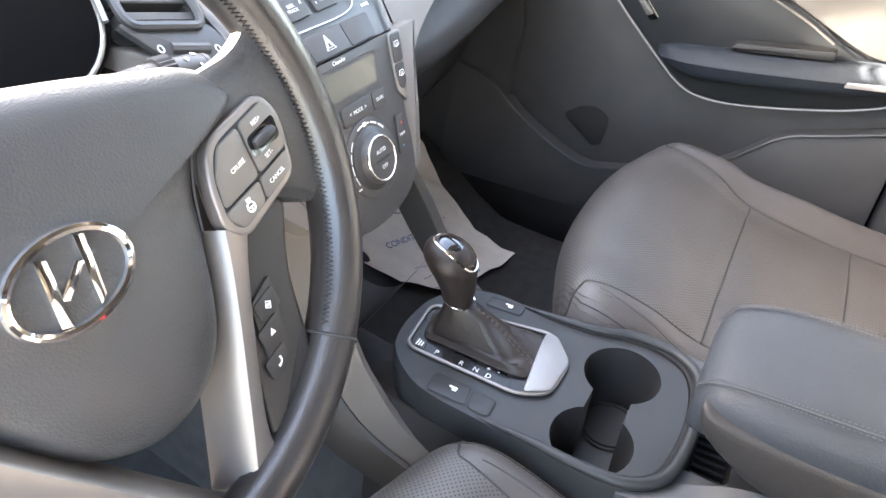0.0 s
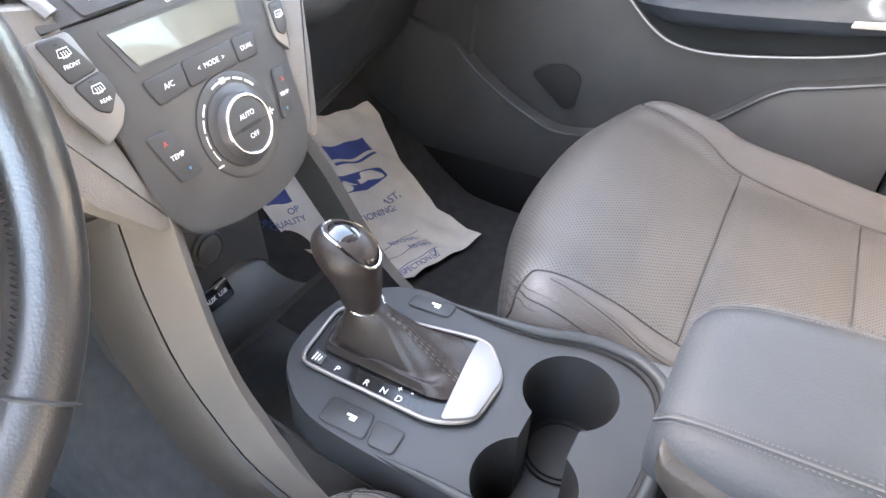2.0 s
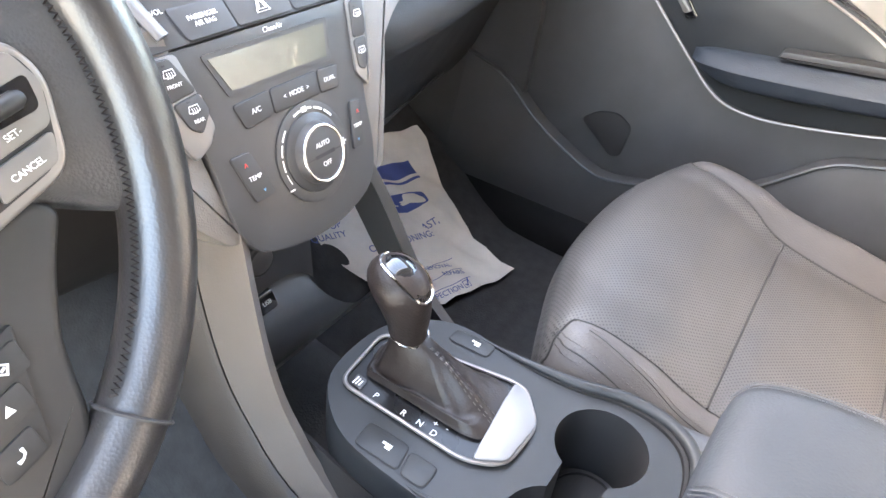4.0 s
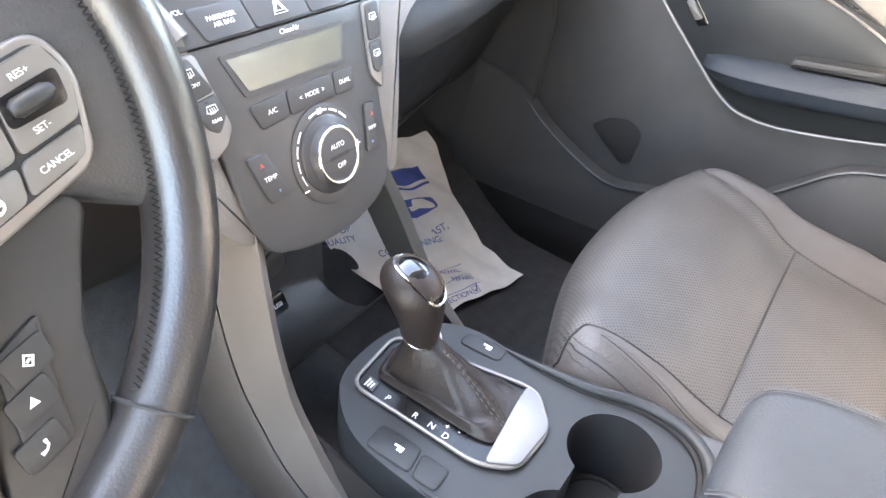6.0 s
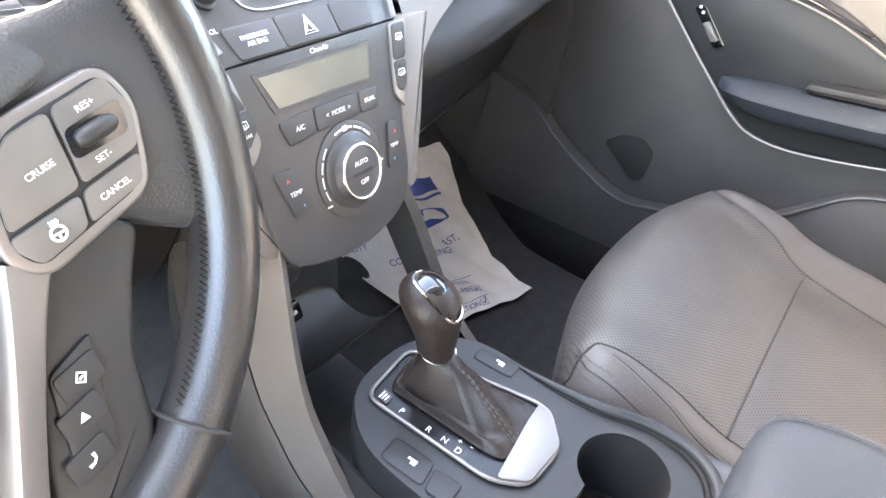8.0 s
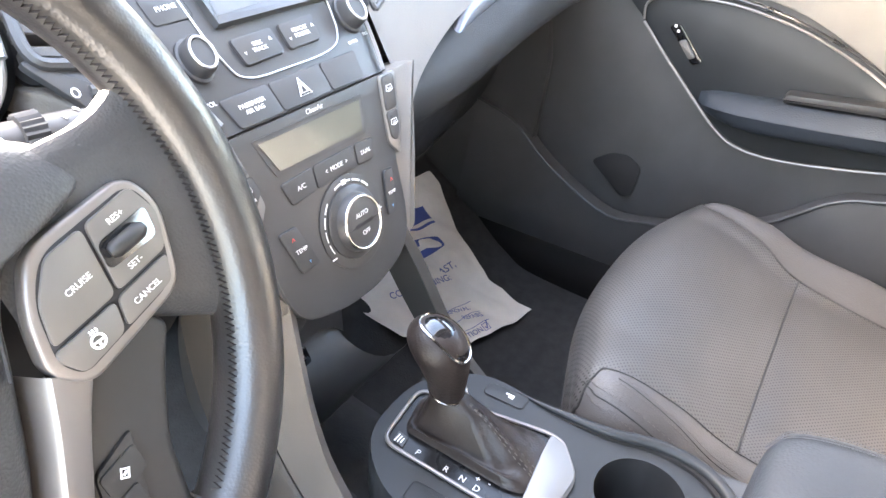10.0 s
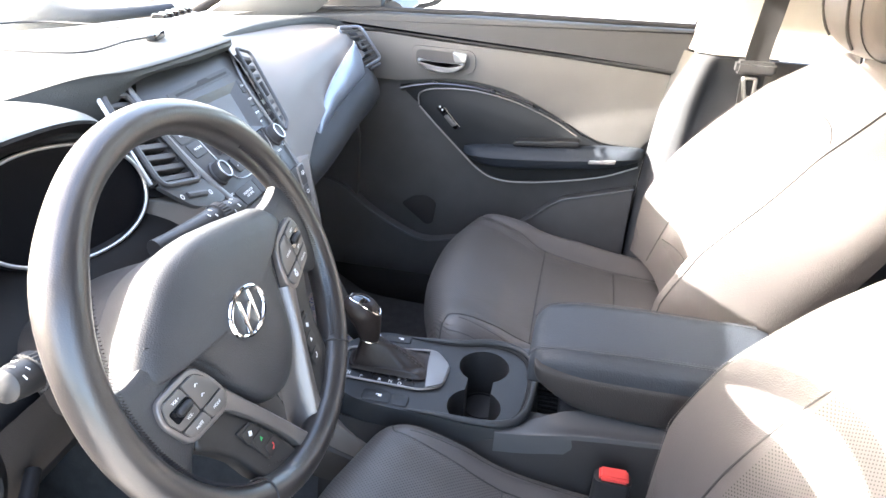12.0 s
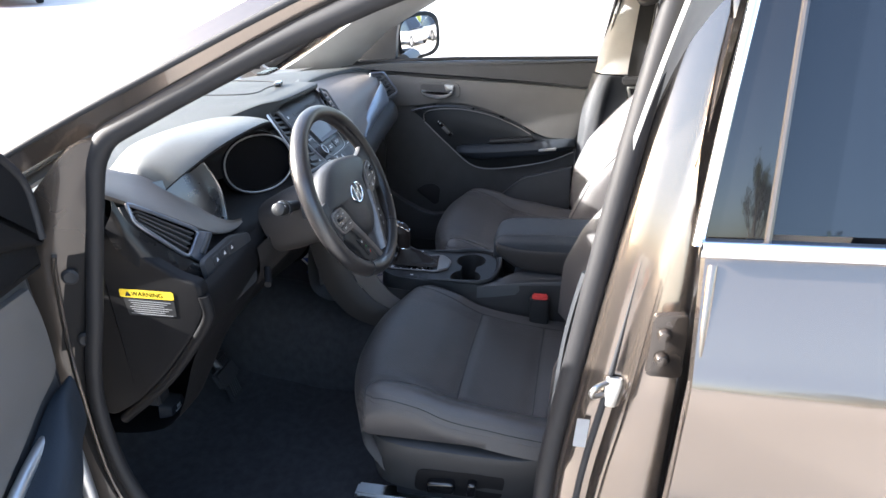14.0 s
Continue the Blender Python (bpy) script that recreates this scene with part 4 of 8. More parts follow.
tube(bm, cr([(0.20, 0.222, 0.872), (0.21, 0.271, 0.795), (0.24, 0.322, 0.700), (0.45, 0.350, 0.695), (0.62, 0.388, 0.690)], 26), 0.002, 5)
part("glovebox_seam", bm, RUBBER, lower)
bm = bmesh.new()
lathe(bm, [(0.009, 0), (0.009, 0.003), (0.006, 0.005), (0.002, 0.004)], lambda u, v, w: (0.148 - w, 0.205 + u, 0.880 + v), 14)
part("lock", bm, PANEL, lower)


def vent(name, corners, slats, across, frame_mat, grow=0.008, deep=0.03, vertical=False, knob=True, inset=0.03):
    """An air vent in a four-cornered opening: frame, dark throat, slats and a thumb tab. Corners: lower left, lower right, upper right, upper left."""
    a, b, c, d = [Vector(p) for p in corners]
    n = (b - a).cross(d - a).normalized()
    if n.y > 0:
        n = -n
    at = lambda u, v, w: tuple((a * (1 - u) + b * u) * (1 - v) + (d * (1 - u) + c * u) * v + n * w)
    ring = rounded([(0, 0), (1, 0), (1, 1), (0, 1)], 0.16, 5)
    bm = bmesh.new()
    tube(bm, [at(u, v, 0.002) for u, v in ring], grow, 8, True)
    v0 = part("vent", bm, frame_mat, dash)
    bm = bmesh.new()
    prism(bm, ring, lambda u, v, w: at(u, v, w - deep), 0.004)
    part("throat", bm, RUBBER, v0)
    for i in range(slats):
        f = (i + 0.7) / (slats + 0.4)
        bm = bmesh.new()
        pts = [(inset, f - 0.03), (0.97, f - 0.03), (0.97, f + 0.03), (inset, f + 0.03)]
        if vertical:
            pts = [(q, p) for p, q in pts]
        prism(bm, pts, lambda u, v, w: at(u, v, w - 0.016), 0.014, 0.001, 1)
        part("slat", bm, PLASTIC, v0)
    if across:
        for i in range(across):
            f = (i + 1) / (across + 1)
            bm = bmesh.new()
            prism(bm, [(f - 0.012, 0.03), (f + 0.012, 0.03), (f + 0.012, 0.97), (f - 0.012, 0.97)], lambda u, v, w: at(u, v, w - 0.026), 0.008)
            part("vane", bm, PLASTIC, v0)
    if knob:
        bm = bmesh.new()
        prism(bm, rounded([(0.42, 0.40), (0.56, 0.40), (0.56, 0.58), (0.42, 0.58)], 0.04), lambda u, v, w: at(u, v, w - 0.002), 0.007, 0.002)
        part("thumb_tab", bm, PANEL, v0)
    return v0


# right-hand corner vent
rv = vent("vent", [(0.612, 0.224, 1.004), (0.662, 0.192, 1.022), (0.641, 0.233, 1.091), (0.594, 0.268, 1.094)], 6, 0, BLUE_SILVER, 0.0034, knob=True)
bm = bmesh.new()
tube(bm, [(0.626, 0.206, 1.004), (0.652, 0.190, 1.012)], 0.004, 6)
part("thumb_wheel", bm, PLASTIC, rv)

# ---- driver's side of the dashboard ----
bm = bmesh.new()
# taupe panel sweeping from the screen pillar, over the vent, to a hook under the cluster
low_edge = cr([(-0.716, 0.300, 1.150), (-0.660, 0.258, 1.102), (-0.605, 0.236, 1.058), (-0.558, 0.224, 1.022), (-0.515, 0.220, 1.000), (-0.480, 0.217, 0.992), (-0.450, 0.215, 0.996)], 32)
up_edge = cr([(-0.715, 0.365, 1.190), (-0.655, 0.372, 1.174), (-0.602, 0.360, 1.150), (-0.557, 0.336, 1.122), (-0.530, 0.276, 1.068), (-0.500, 0.245, 1.026), (-0.475, 0.228, 1.008), (-0.450, 0.219, 1.003)], 32)
rows = []
for i in range(32):
    l, u = low_edge[i], up_edge[i]
    k = 1 - i / 31
    rows.append(cr([l + np.array((0.004, 0.018, -0.006)), l, l * 0.65 + u * 0.35 + np.array((0, -0.010, 0.002)) * k, l * 0.3 + u * 0.7 + np.array((0, -0.008, 0.003)) * k, u, u + np.array((0.01, 0.05, -0.04))], 16))
grid(bm, rows)
part("driver_panel", bm, BEIGE, dash, "taupe panel hooking round the cluster")
# dark panel under the cluster
bm = bmesh.new()
secs = []
for x, dy, dz in ((-0.56, 0.03, -0.02), (-0.48, 0.02, -0.02), (-0.40, 0.02, -0.03), (-0.28, 0.02, -0.03), (-0.20, 0.01, -0.01), (-0.15, 0.0, 0.0)):
    secs.append([(x, 0.33 + dy, 1.06 + dz), (x, 0.25 + dy, 1.035 + dz), (x, 0.205 + dy, 1.010 + dz), (x, 0.185 + dy, 0.985 + dz), (x, 0.20 + dy, 0.955 + dz)])
skin(bm, secs, 24, 14)
part("lower_bowl", bm, CAP, dash)
bm = bmesh.new()
secs = []
for x, z0 in ((-0.290, 0.975), (-0.255, 0.988), (-0.222, 1.006), (-0.195, 1.024), (-0.172, 1.024), (-0.145, 1.010), (-0.115, 0.998), (-0.085, 0.992)):
    y0 = max(0.152 + 0.85 * (z0 - 0.983), float(np.interp(x, (-0.29, -0.20, -0.172, -0.150), (0.285, 0.258, 0.222, 0.0))))
    secs.append([(x, y0 + 0.05, z0 + 0.012), (x, y0 + 0.004, z0 + 0.006), (x, y0 - 0.004, z0 - 0.004), (x, y0 - 0.018, z0 - 0.05), (x, y0 - 0.010, z0 - 0.11)])
skin(bm, secs, 16, 14)
part("inner_panel", bm, BEIGE, dash, "taupe panel between cluster and stack")
bm = bmesh.new()
secs = []
for x, dy in ((-0.705, 0.0), (-0.62, 0.0), (-0.50, 0.01), (-0.37, 0.02), (-0.24, 0.02), (-0.16, 0.01), (-0.10, 0.0)):
    k = 0.05 if x < -0.5 else 0.0
    secs.append([(x, 0.185 + dy, 0.975), (x, 0.168 + dy, 0.955), (x, 0.172 + dy, 0.90), (x, 0.21 + dy, 0.83), (x, 0.27 + dy, 0.745 - k), (x, 0.36, 0.70 - k), (x, 0.50, 0.69 - k)])
skin(bm, secs, 30, 24)
knee = part("knee_panel", bm, CAP, dash, "dark lower panel under the wheel")
bm = bmesh.new()
skin(bm, [[(x, 0.176, 0.960), (x, 0.174, 0.93), (x, 0.180, 0.90), (x, 0.190, 0.875)] for x in (-0.49, -0.4, -0.3, -0.25)], 10, 10)
bmesh.ops.translate(bm, verts=bm.verts, vec=(0, -0.006, 0))
part("column_panel", bm, SHROUD, knee, "dark taupe panel round the steering column")
# end cap seen through the open door
bm = bmesh.new()
cap = rounded([(0.345, 1.135), (0.30, 1.065), (0.20, 1.005), (0.160, 0.995), (0.163, 0.945), (0.195, 0.887), (0.255, 0.812), (0.33, 0.735), (0.40, 0.69), (0.43, 0.70), (0.42, 0.87), (0.395, 1.03)], 0.015)
prism(bm, cap, yz(-0.690, -1), 0.022, 0.008, 3)
endcap = part("end_cap", bm, CAP, dash, "black end cap with a warning label")
bm = bmesh.new()
edge = cr([(0.165, 0.975), (0.163, 0.935), (0.195, 0.885), (0.255, 0.808), (0.32, 0.745), (0.385, 0.688)], 24)
tube(bm, [(-0.706, p[0] - 0.004, p[1] - 0.004) for p in edge], 0.010, 8)
part("cap_rim", bm, CAP, endcap)
label = lambda u, v, w: (-0.7125 - w, u - 0.010, v - 0.006)
bm = bmesh.new()
prism(bm, rounded([(0.327, 0.966), (0.224, 0.967), (0.224, 0.982), (0.327, 0.981)], 0.004), label, 0.0008)
sign = part("warning_header", bm, YELLOW, endcap, "yellow and black warning label")
bm = bmesh.new()
prism(bm, rounded([(0.318, 0.930), (0.226, 0.934), (0.225, 0.9655), (0.322, 0.9645)], 0.003), label, 0.0006)
note = part("warning_note", bm, KEY_BLACK, endcap)
lay = lambda u, v, w: label(0.30 - u, 0.9735 + v, w)
letters("WARNING", 0.0125, lay, 0.026, 0.0, sign, GLOSS, 0.0, lift=0.001)
bm = bmesh.new()
prism(bm, [(-0.017, -0.005), (-0.005, -0.005), (-0.011, 0.005)], lambda u, v, w: lay(u, v, w + 0.0009), 0.0004)
part("warning_sign", bm, GLOSS, sign)
bars(lay, [(-0.012 + 0.003 * (i % 3), -0.0135 - i * 0.0042, 0.068 - 0.007 * (i * 7 % 3), -0.0124 - i * 0.0042) for i in range(7)], note, GREY_INK, lift=0.0008)
# left corner vent with silver frame
lv = vent("vent", [(-0.703, 0.264, 1.096), (-0.634, 0.226, 1.002), (-0.588, 0.226, 1.036), (-0.700, 0.276, 1.130)], 5, 0, BLUE_SILVER, 0.0034, knob=False, deep=0.018, inset=0.16)
va, vb, vc = Vector((-0.706, 0.284, 1.142)), Vector((-0.556, 0.220, 1.018)), Vector((-0.612, 0.216, 0.982))
ve1 = (vb - va).normalized()
vn = (vc - va).cross(vb - va).normalized()
vn = -vn if vn.y > 0 else vn
ve2 = vn.cross(ve1)
ve2 = -ve2 if (vc - va).dot(ve2) < 0 else ve2
slope = lambda u, v, w: tuple(va + ve1 * u + ve2 * v + vn * w)
to2 = lambda p: ((Vector(p) - va).dot(ve1), (Vector(p) - va).dot(ve2))
bm = bmesh.new()
prism(bm, rounded([to2((-0.586, 0.228, 1.036)), to2(vb), to2(vc), to2((-0.630, 0.226, 1.003))], 0.008), lambda u, v, w: slope(u, v, w - 0.002), 0.006, 0.002)
wing_end = part("vent_end_plate", bm, BLUE_SILVER, lv)
bm = bmesh.new()
m0, m1 = to2((-0.618, 0.224, 1.006)), to2((-0.578, 0.222, 1.026))
tube(bm, [slope(m0[0] + 0.014, m0[1] - 0.001, 0.004), slope(m1[0] + 0.010, m1[1] - 0.002, 0.004)], 0.0048, 8)
part("thumb_wheel", bm, PLASTIC, wing_end)
bm = bmesh.new()
skin(bm, [[(-0.712, 0.288, 1.138), (-0.704, 0.268, 1.092), (-0.668, 0.240, 1.036), (-0.612, 0.212, 0.975)], [(-0.718, 0.292, 1.115), (-0.716, 0.270, 1.066), (-0.690, 0.238, 1.018), (-0.612, 0.200, 0.968)], [(-0.714, 0.315, 1.085), (-0.716, 0.290, 1.040), (-0.700, 0.245, 1.002), (-0.612, 0.196, 0.960)]], 12, 18)
thick(bm, 0.006)
part("vent_blade", bm, GATE, lv, "gloss black blade round the vent")
# switch bank
bank = lambda u, v, w: (u, 0.196 - w + 0.15 * (v - 0.95), v)
bm = bmesh.new()
prism(bm, rounded([(-0.640, 1.000), (-0.535, 1.003), (-0.470, 0.985), (-0.490, 0.890), (-0.580, 0.890), (-0.640, 0.930)], 0.012), bank, 0.010, 0.003)
bank_ob = part("switch_bank", bm, PANEL, dash)
for u, v, wide in ((-0.602, 0.988, 0.0115), (-0.575, 0.989, 0.0115), (-0.548, 0.988, 0.0115), (-0.585, 0.936, 0.013), (-0.555, 0.942, 0.013)):
    bm = bmesh.new()
    prism(bm, rounded([(u - wide, v - 0.010), (u + wide, v - 0.010), (u + wide, v + 0.008), (u - wide, v + 0.008)], 0.003), lambda a, b, w: bank(a, b, w + 0.009), 0.003, 0.0012)
    key = part("button", bm, BUTTON, bank_ob)
    bars(lambda a, b, w: bank(a, b, w + 0.0123), [(u - 0.003, v - 0.004, u + 0.003, v), (u - 0.001, v, u + 0.001, v + 0.003)], key)
# cluster: hood, bowl, ring and glass
n_c = Vector((-0.395, -0.919, 0.191)).normalized()
u_c = Vector((0.919, -0.395, 0.0)).normalized()
v_c = n_c.cross(u_c) * -1 if n_c.cross(u_c).z < 0 else n_c.cross(u_c)
face = lambda u, v, w: tuple(Vector((-0.2665, 0.2558, 1.0589)) + u_c * (u * 0.9967 + v * 0.0806) + v_c * (v * 0.9967 - u * 0.0806) + n_c * w)
bm = bmesh.new()
ring = oval(0, 0, 0.0932, 0.0619, 56, 2.16)
tube(bm, [face(u, v, 0.0) for u, v in ring], 0.0021, 8, True)
cluster = part("cluster_ring", bm, SILVER, dash, "thin chrome ring round the instrument cluster")
bm = bmesh.new()
prism(bm, oval(0, 0, 0.0925, 0.0612, 56, 2.16), lambda u, v, w: face(u, v, w - 0.012), 0.003)
part("cluster_glass", bm, DIAL, cluster, "dark unlit instrument glass")
bm = bmesh.new()
rows = []
for k, w in ((0.985, -0.012), (0.99, -0.003), (1.02, 0.0005), (1.045, -0.001), (1.07, -0.006)):
    rows.append([face(u * k, v * k, w) for u, v in ring])
grid(bm, rows, True)
part("cluster_bowl", bm, DIAL, cluster)
bm = bmesh.new()
rows = []
lip = cr([(-0.562, 0.322, 1.084), (-0.553, 0.303, 1.103), (-0.535, 0.268, 1.132), (-0.470, 0.229, 1.163), (-0.371, 0.212, 1.172), (-0.275, 0.222, 1.161), (-0.200, 0.248, 1.134), (-0.155, 0.290, 1.096)], 40)
back = cr([(-0.572, 0.350, 1.104), (-0.558, 0.362, 1.134), (-0.530, 0.385, 1.147), (-0.470, 0.420, 1.150), (-0.380, 0.455, 1.138), (-0.270, 0.45, 1.128), (-0.190, 0.42, 1.112), (-0.135, 0.38, 1.090)], 40)
for i in range(40):
    l, b = lip[i], back[i]
    m1 = l * 0.84 + b * 0.16 + np.array((0, 0, 0.009))
    m2 = l * 0.45 + b * 0.55 + np.array((0, 0, 0.017))
    a = math.pi * (1.06 - 1.06 * i / 39)
    tail = np.array(face(0.0985 * math.cos(a), 0.0655 * math.sin(a), -0.004))
    low = l + np.array((0, 0.016, -0.020))
    rows.append([tuple(p) for p in cr([tail, tail * 0.4 + low * 0.6, low, l + np.array((0, -0.003, -0.006)), m1, m2, b, b + np.array((-0.01, 0.05, -0.045))], 26)])
grid(bm, rows)
# Faces from the bowl up to the lip coloured black, as shade under the hood.
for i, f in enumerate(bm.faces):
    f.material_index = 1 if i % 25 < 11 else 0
part("cluster_hood", bm, [PAD, CAP], cluster, "sunlit hood over the cluster, the shade under its lip coloured black")
bm = bmesh.new()
skin(bm, [[(-0.572, 0.325, 1.115), (-0.548, 0.280, 1.062), (-0.520, 0.250, 1.030), (-0.495, 0.238, 1.008)], [(-0.520, 0.275, 1.118), (-0.510, 0.252, 1.075), (-0.500, 0.240, 1.035), (-0.488, 0.232, 1.006)], [(-0.478, 0.262, 1.128), (-0.470, 0.246, 1.080), (-0.472, 0.238, 1.04), (-0.480, 0.232, 1.004)]], 12, 12)
part("bowl_cheek", bm, GUNMETAL, cluster, "satin gunmetal cheek beside the cluster")
bm = bmesh.new()
tube(bm, cr([(-0.478, 0.260, 1.128), (-0.468, 0.244, 1.080), (-0.470, 0.236, 1.04), (-0.480, 0.230, 1.004)], 14), 0.0022, 6)
part("cheek_edge", bm, CHROME, cluster)

# ---- centre stack ----
st = thing("centre_stack", (0, 0.16, 0.95), "grey-black centre stack with radio screen and climate controls", "car radio")
bm = bmesh.new()
low_half = cr([(-0.098, 0.983), (-0.090, 0.94), (-0.083, 0.905), (-0.080, 0.86), (-0.066, 0.832), (-0.03, 0.820), (0.0, 0.817), (0.03, 0.819), (0.066, 0.832), (0.082, 0.86), (0.086, 0.905), (0.092, 0.94), (0.098, 0.983)], 44)
prism(bm, [tuple(p) for p in low_half], lambda u, v, w: stack(u, min(v, 0.98299), w - 0.03), 0.03, 0.003)
part("climate_panel", bm, PANEL, st)
bm = bmesh.new()
prism(bm, [(-0.098, 0.984), (0.098, 0.984), (0.112, 1.02), (0.128, 1.065), (0.15, 1.128), (0.135, 1.138), (-0.07, 1.142), (-0.112, 1.115), (-0.118, 1.07), (-0.108, 1.02)], lambda u, v, w: stack(u, max(v, 0.9831), w - 0.03), 0.03, 0.002)
radio = part("radio_panel", bm, PANEL, st)
# side columns beside the climate panel
for s in (-1, 1):
    bm = bmesh.new()
    col_out = [(s * a, b) for a, b in ((0.080, 0.838), (0.094, 0.842), (0.118, 0.90), (0.140, 0.965), (0.150, 0.982), (0.098, 0.982), (0.088, 0.93), (0.082, 0.88))]
    if s < 0:
        col_out = [(-0.070, 0.842), (-0.088, 0.846), (-0.120, 0.882), (-0.142, 0.93), (-0.150, 0.982), (-0.098, 0.982), (-0.088, 0.93), (-0.080, 0.87)]
    prism(bm, rounded(col_out, 0.004), lambda u, v, w: stack(u, min(v, 0.98299), w - 0.036), 0.032, 0.003)
    part("side_column", bm, BEIGE, st, "taupe column beside the controls")
    bm = bmesh.new()
    plate_out = [(-0.083, 0.982), (-0.0705, 0.931), (-0.079, 0.920), (-0.094, 0.913), (-0.107, 0.94), (-0.113, 0.982)] if s < 0 else [(0.086, 0.982), (0.081, 0.945), (0.079, 0.926), (0.091, 0.912), (0.099, 0.935), (0.109, 0.982)]
    prism(bm, rounded(plate_out, 0.004), lambda u, v, w: stack(u, min(v, 0.98299), w - 0.002), 0.0045, 0.002)
    sp = part("switch_plate", bm, PLATE, st, "satin grey switch plate")
    quads = ([(-0.107, 0.981), (-0.090, 0.980), (-0.0775, 0.957), (-0.099, 0.9545)], [(-0.098, 0.9525), (-0.0765, 0.955), (-0.0725, 0.942), (-0.083, 0.930), (-0.091, 0.935)]) if s < 0 else ([(0.088, 0.980), (0.104, 0.980), (0.099, 0.953), (0.084, 0.953)], [(0.0835, 0.951), (0.0985, 0.951), (0.0955, 0.934), (0.090, 0.926), (0.083, 0.930)])
    for k, pts in enumerate(quads):
        uc, c = sum(p[0] for p in pts) / len(pts), sum(p[1] for p in pts) / len(pts)
        bm = bmesh.new()
        prism(bm, rounded(pts, 0.003), lambda u, v, w: stack(u, min(v, 0.9829), w + 0.0022), 0.0016, 0.0008)
        bt = part("button", bm, BUTTON, sp)
        bm = bmesh.new()
        tube(bm, [stack(u, min(v, 0.9829), 0.0026) for u, v in rounded(pts, 0.003)], 0.0006, 4, True)
        part("gap", bm, RUBBER, bt)
        up = lambda u, v, w: stack(u, v, w + 0.0040)
        bm = bmesh.new()
        tube(bm, [up(uc + a, c + 0.003 + b, 0) for a, b in ((-0.0045, -0.001), (-0.0035, 0.003), (0.0035, 0.003), (0.0045, -0.001), (0.0, -0.002))], 0.0004, 4, True)
        for d in (-0.0018, 0.0, 0.0018):
            tube(bm, [up(uc + d, c + 0.0005, 0), up(uc + d + 0.0006, c + 0.0025, 0), up(uc + d, c + 0.0045, 0)], 0.0003, 4)
        part("key_sign", bm, WHITE_INK, bt)
        bars(up, [(uc - 0.004, c + 0.0085, uc - 0.0015, c + 0.0095)], bt, RUBBER)
        if s < 0:
            letters(("FRONT", "REAR")[k], 0.0036, up, uc + 0.001, c - 0.0042, bt, lift=0.0004)
# silver bars up both sides of the radio
for s, pts, r in ((-1, [(-0.086, 0.990), (-0.093, 1.010), (-0.103, 1.05), (-0.106, 1.085), (-0.101, 1.12), (-0.098, 1.14)], 0.0065), (1, [(0.094, 0.984), (0.104, 1.012), (0.112, 1.05), (0.120, 1.09), (0.150, 1.135)], 0.0024)):
    bm = bmesh.new()
    tube(bm, [stack(p[0], max(0.9832, p[1]), 0.003) for p in cr(pts, 20)], r, 8, flat=0.6)
    part("side_line", bm, PLATE, st, "satin silver edge bar")
tall = vent("vent", [stack(-0.176, 1.046, 0.005), stack(-0.112, 1.032, 0.005), stack(-0.113, 1.130, 0.005), stack(-0.150, 1.138, 0.005)], 8, 1, PANEL, 0.004, knob=False)
bm = bmesh.new()
prism(bm, rounded([(-0.182, 1.050), (-0.108, 1.034), (-0.096, 1.004), (-0.122, 1.003), (-0.156, 1.016)], 0.008), stack, 0.006, 0.002)
tplate = part("vent_foot", bm, PANEL, tall)
bm = bmesh.new()
tube(bm, [stack(-0.153, 1.027, 0.006), stack(-0.123, 1.0195, 0.006)], 0.0045, 8)
part("thumb_wheel", bm, PLASTIC, tplate)
for u, v in ((-0.161, 1.0285), (-0.115, 1.0175)):
    bm = bmesh.new()
    tube(bm, [stack(u + 0.0022 * math.cos(a * 0.4488), v + 0.0022 * math.sin(a * 0.4488), 0.0064) for a in range(14)], 0.0006, 4, True)
    part("vent_mark", bm, WHITE_INK, tplate)
bm = bmesh.new()
tube(bm, [stack(u, v, 0.005) for u, v in cr([(-0.186, 1.052), (-0.174, 1.085), (-0.161, 1.120), (-0.153, 1.140), (-0.140, 1.146), (-0.115, 1.144), (-0.106, 1.136)], 24)], 0.0028, 6)
part("vent_frame", bm, SILVER, tall)
vent("vent", [stack(0.120, 1.022, 0.004), stack(0.146, 1.030, 0.004), stack(0.190, 1.120, 0.004), stack(0.162, 1.132, 0.004)], 8, 0, PANEL, 0.003)
# climate display and buttons


def key(name, pts, mat, parent, h=0.0016, r=0.003, word="", size=0.006, ink=WHITE_INK, at=None):
    bm = bmesh.new()
    prism(bm, rounded(pts, r), stack, h, 0.0007)
    ob = part(name, bm, mat, parent)
    bm = bmesh.new()
    tube(bm, [stack(u, v, 0.0004) for u, v in rounded(pts, r)], 0.0006, 4, True)
    part("gap", bm, RUBBER, ob)
    if word:
        cu, cv = at or (sum(p[0] for p in pts) / len(pts), sum(p[1] for p in pts) / len(pts))
        letters(word, size, stack, cu, cv, ob, ink, lift=h + 0.0004)
    return ob


bm = bmesh.new()
prism(bm, rounded([(-0.065, 0.9755), (0.060, 0.9745), (0.054, 0.9435), (-0.052, 0.9445)], 0.003), stack, 0.0008)
lcdf = part("display_frame", bm, BUTTON, st)
bm = bmesh.new()
prism(bm, rounded([(-0.060, 0.972), (0.055, 0.971), (0.050, 0.947), (-0.048, 0.948)], 0.001), lambda u, v, w: stack(u, v, w + 0.0008), 0.0006)
part("display", bm, LCD, lcdf, "unlit olive climate display")
letters("CleanAir", 0.0055, stack, 0.004, 0.9787, st, lift=0.0006)
key("button", [(-0.052, 0.938), (-0.017, 0.9395), (-0.018, 0.922), (-0.046, 0.920)], BUTTON, st, word="A/C", size=0.0056)
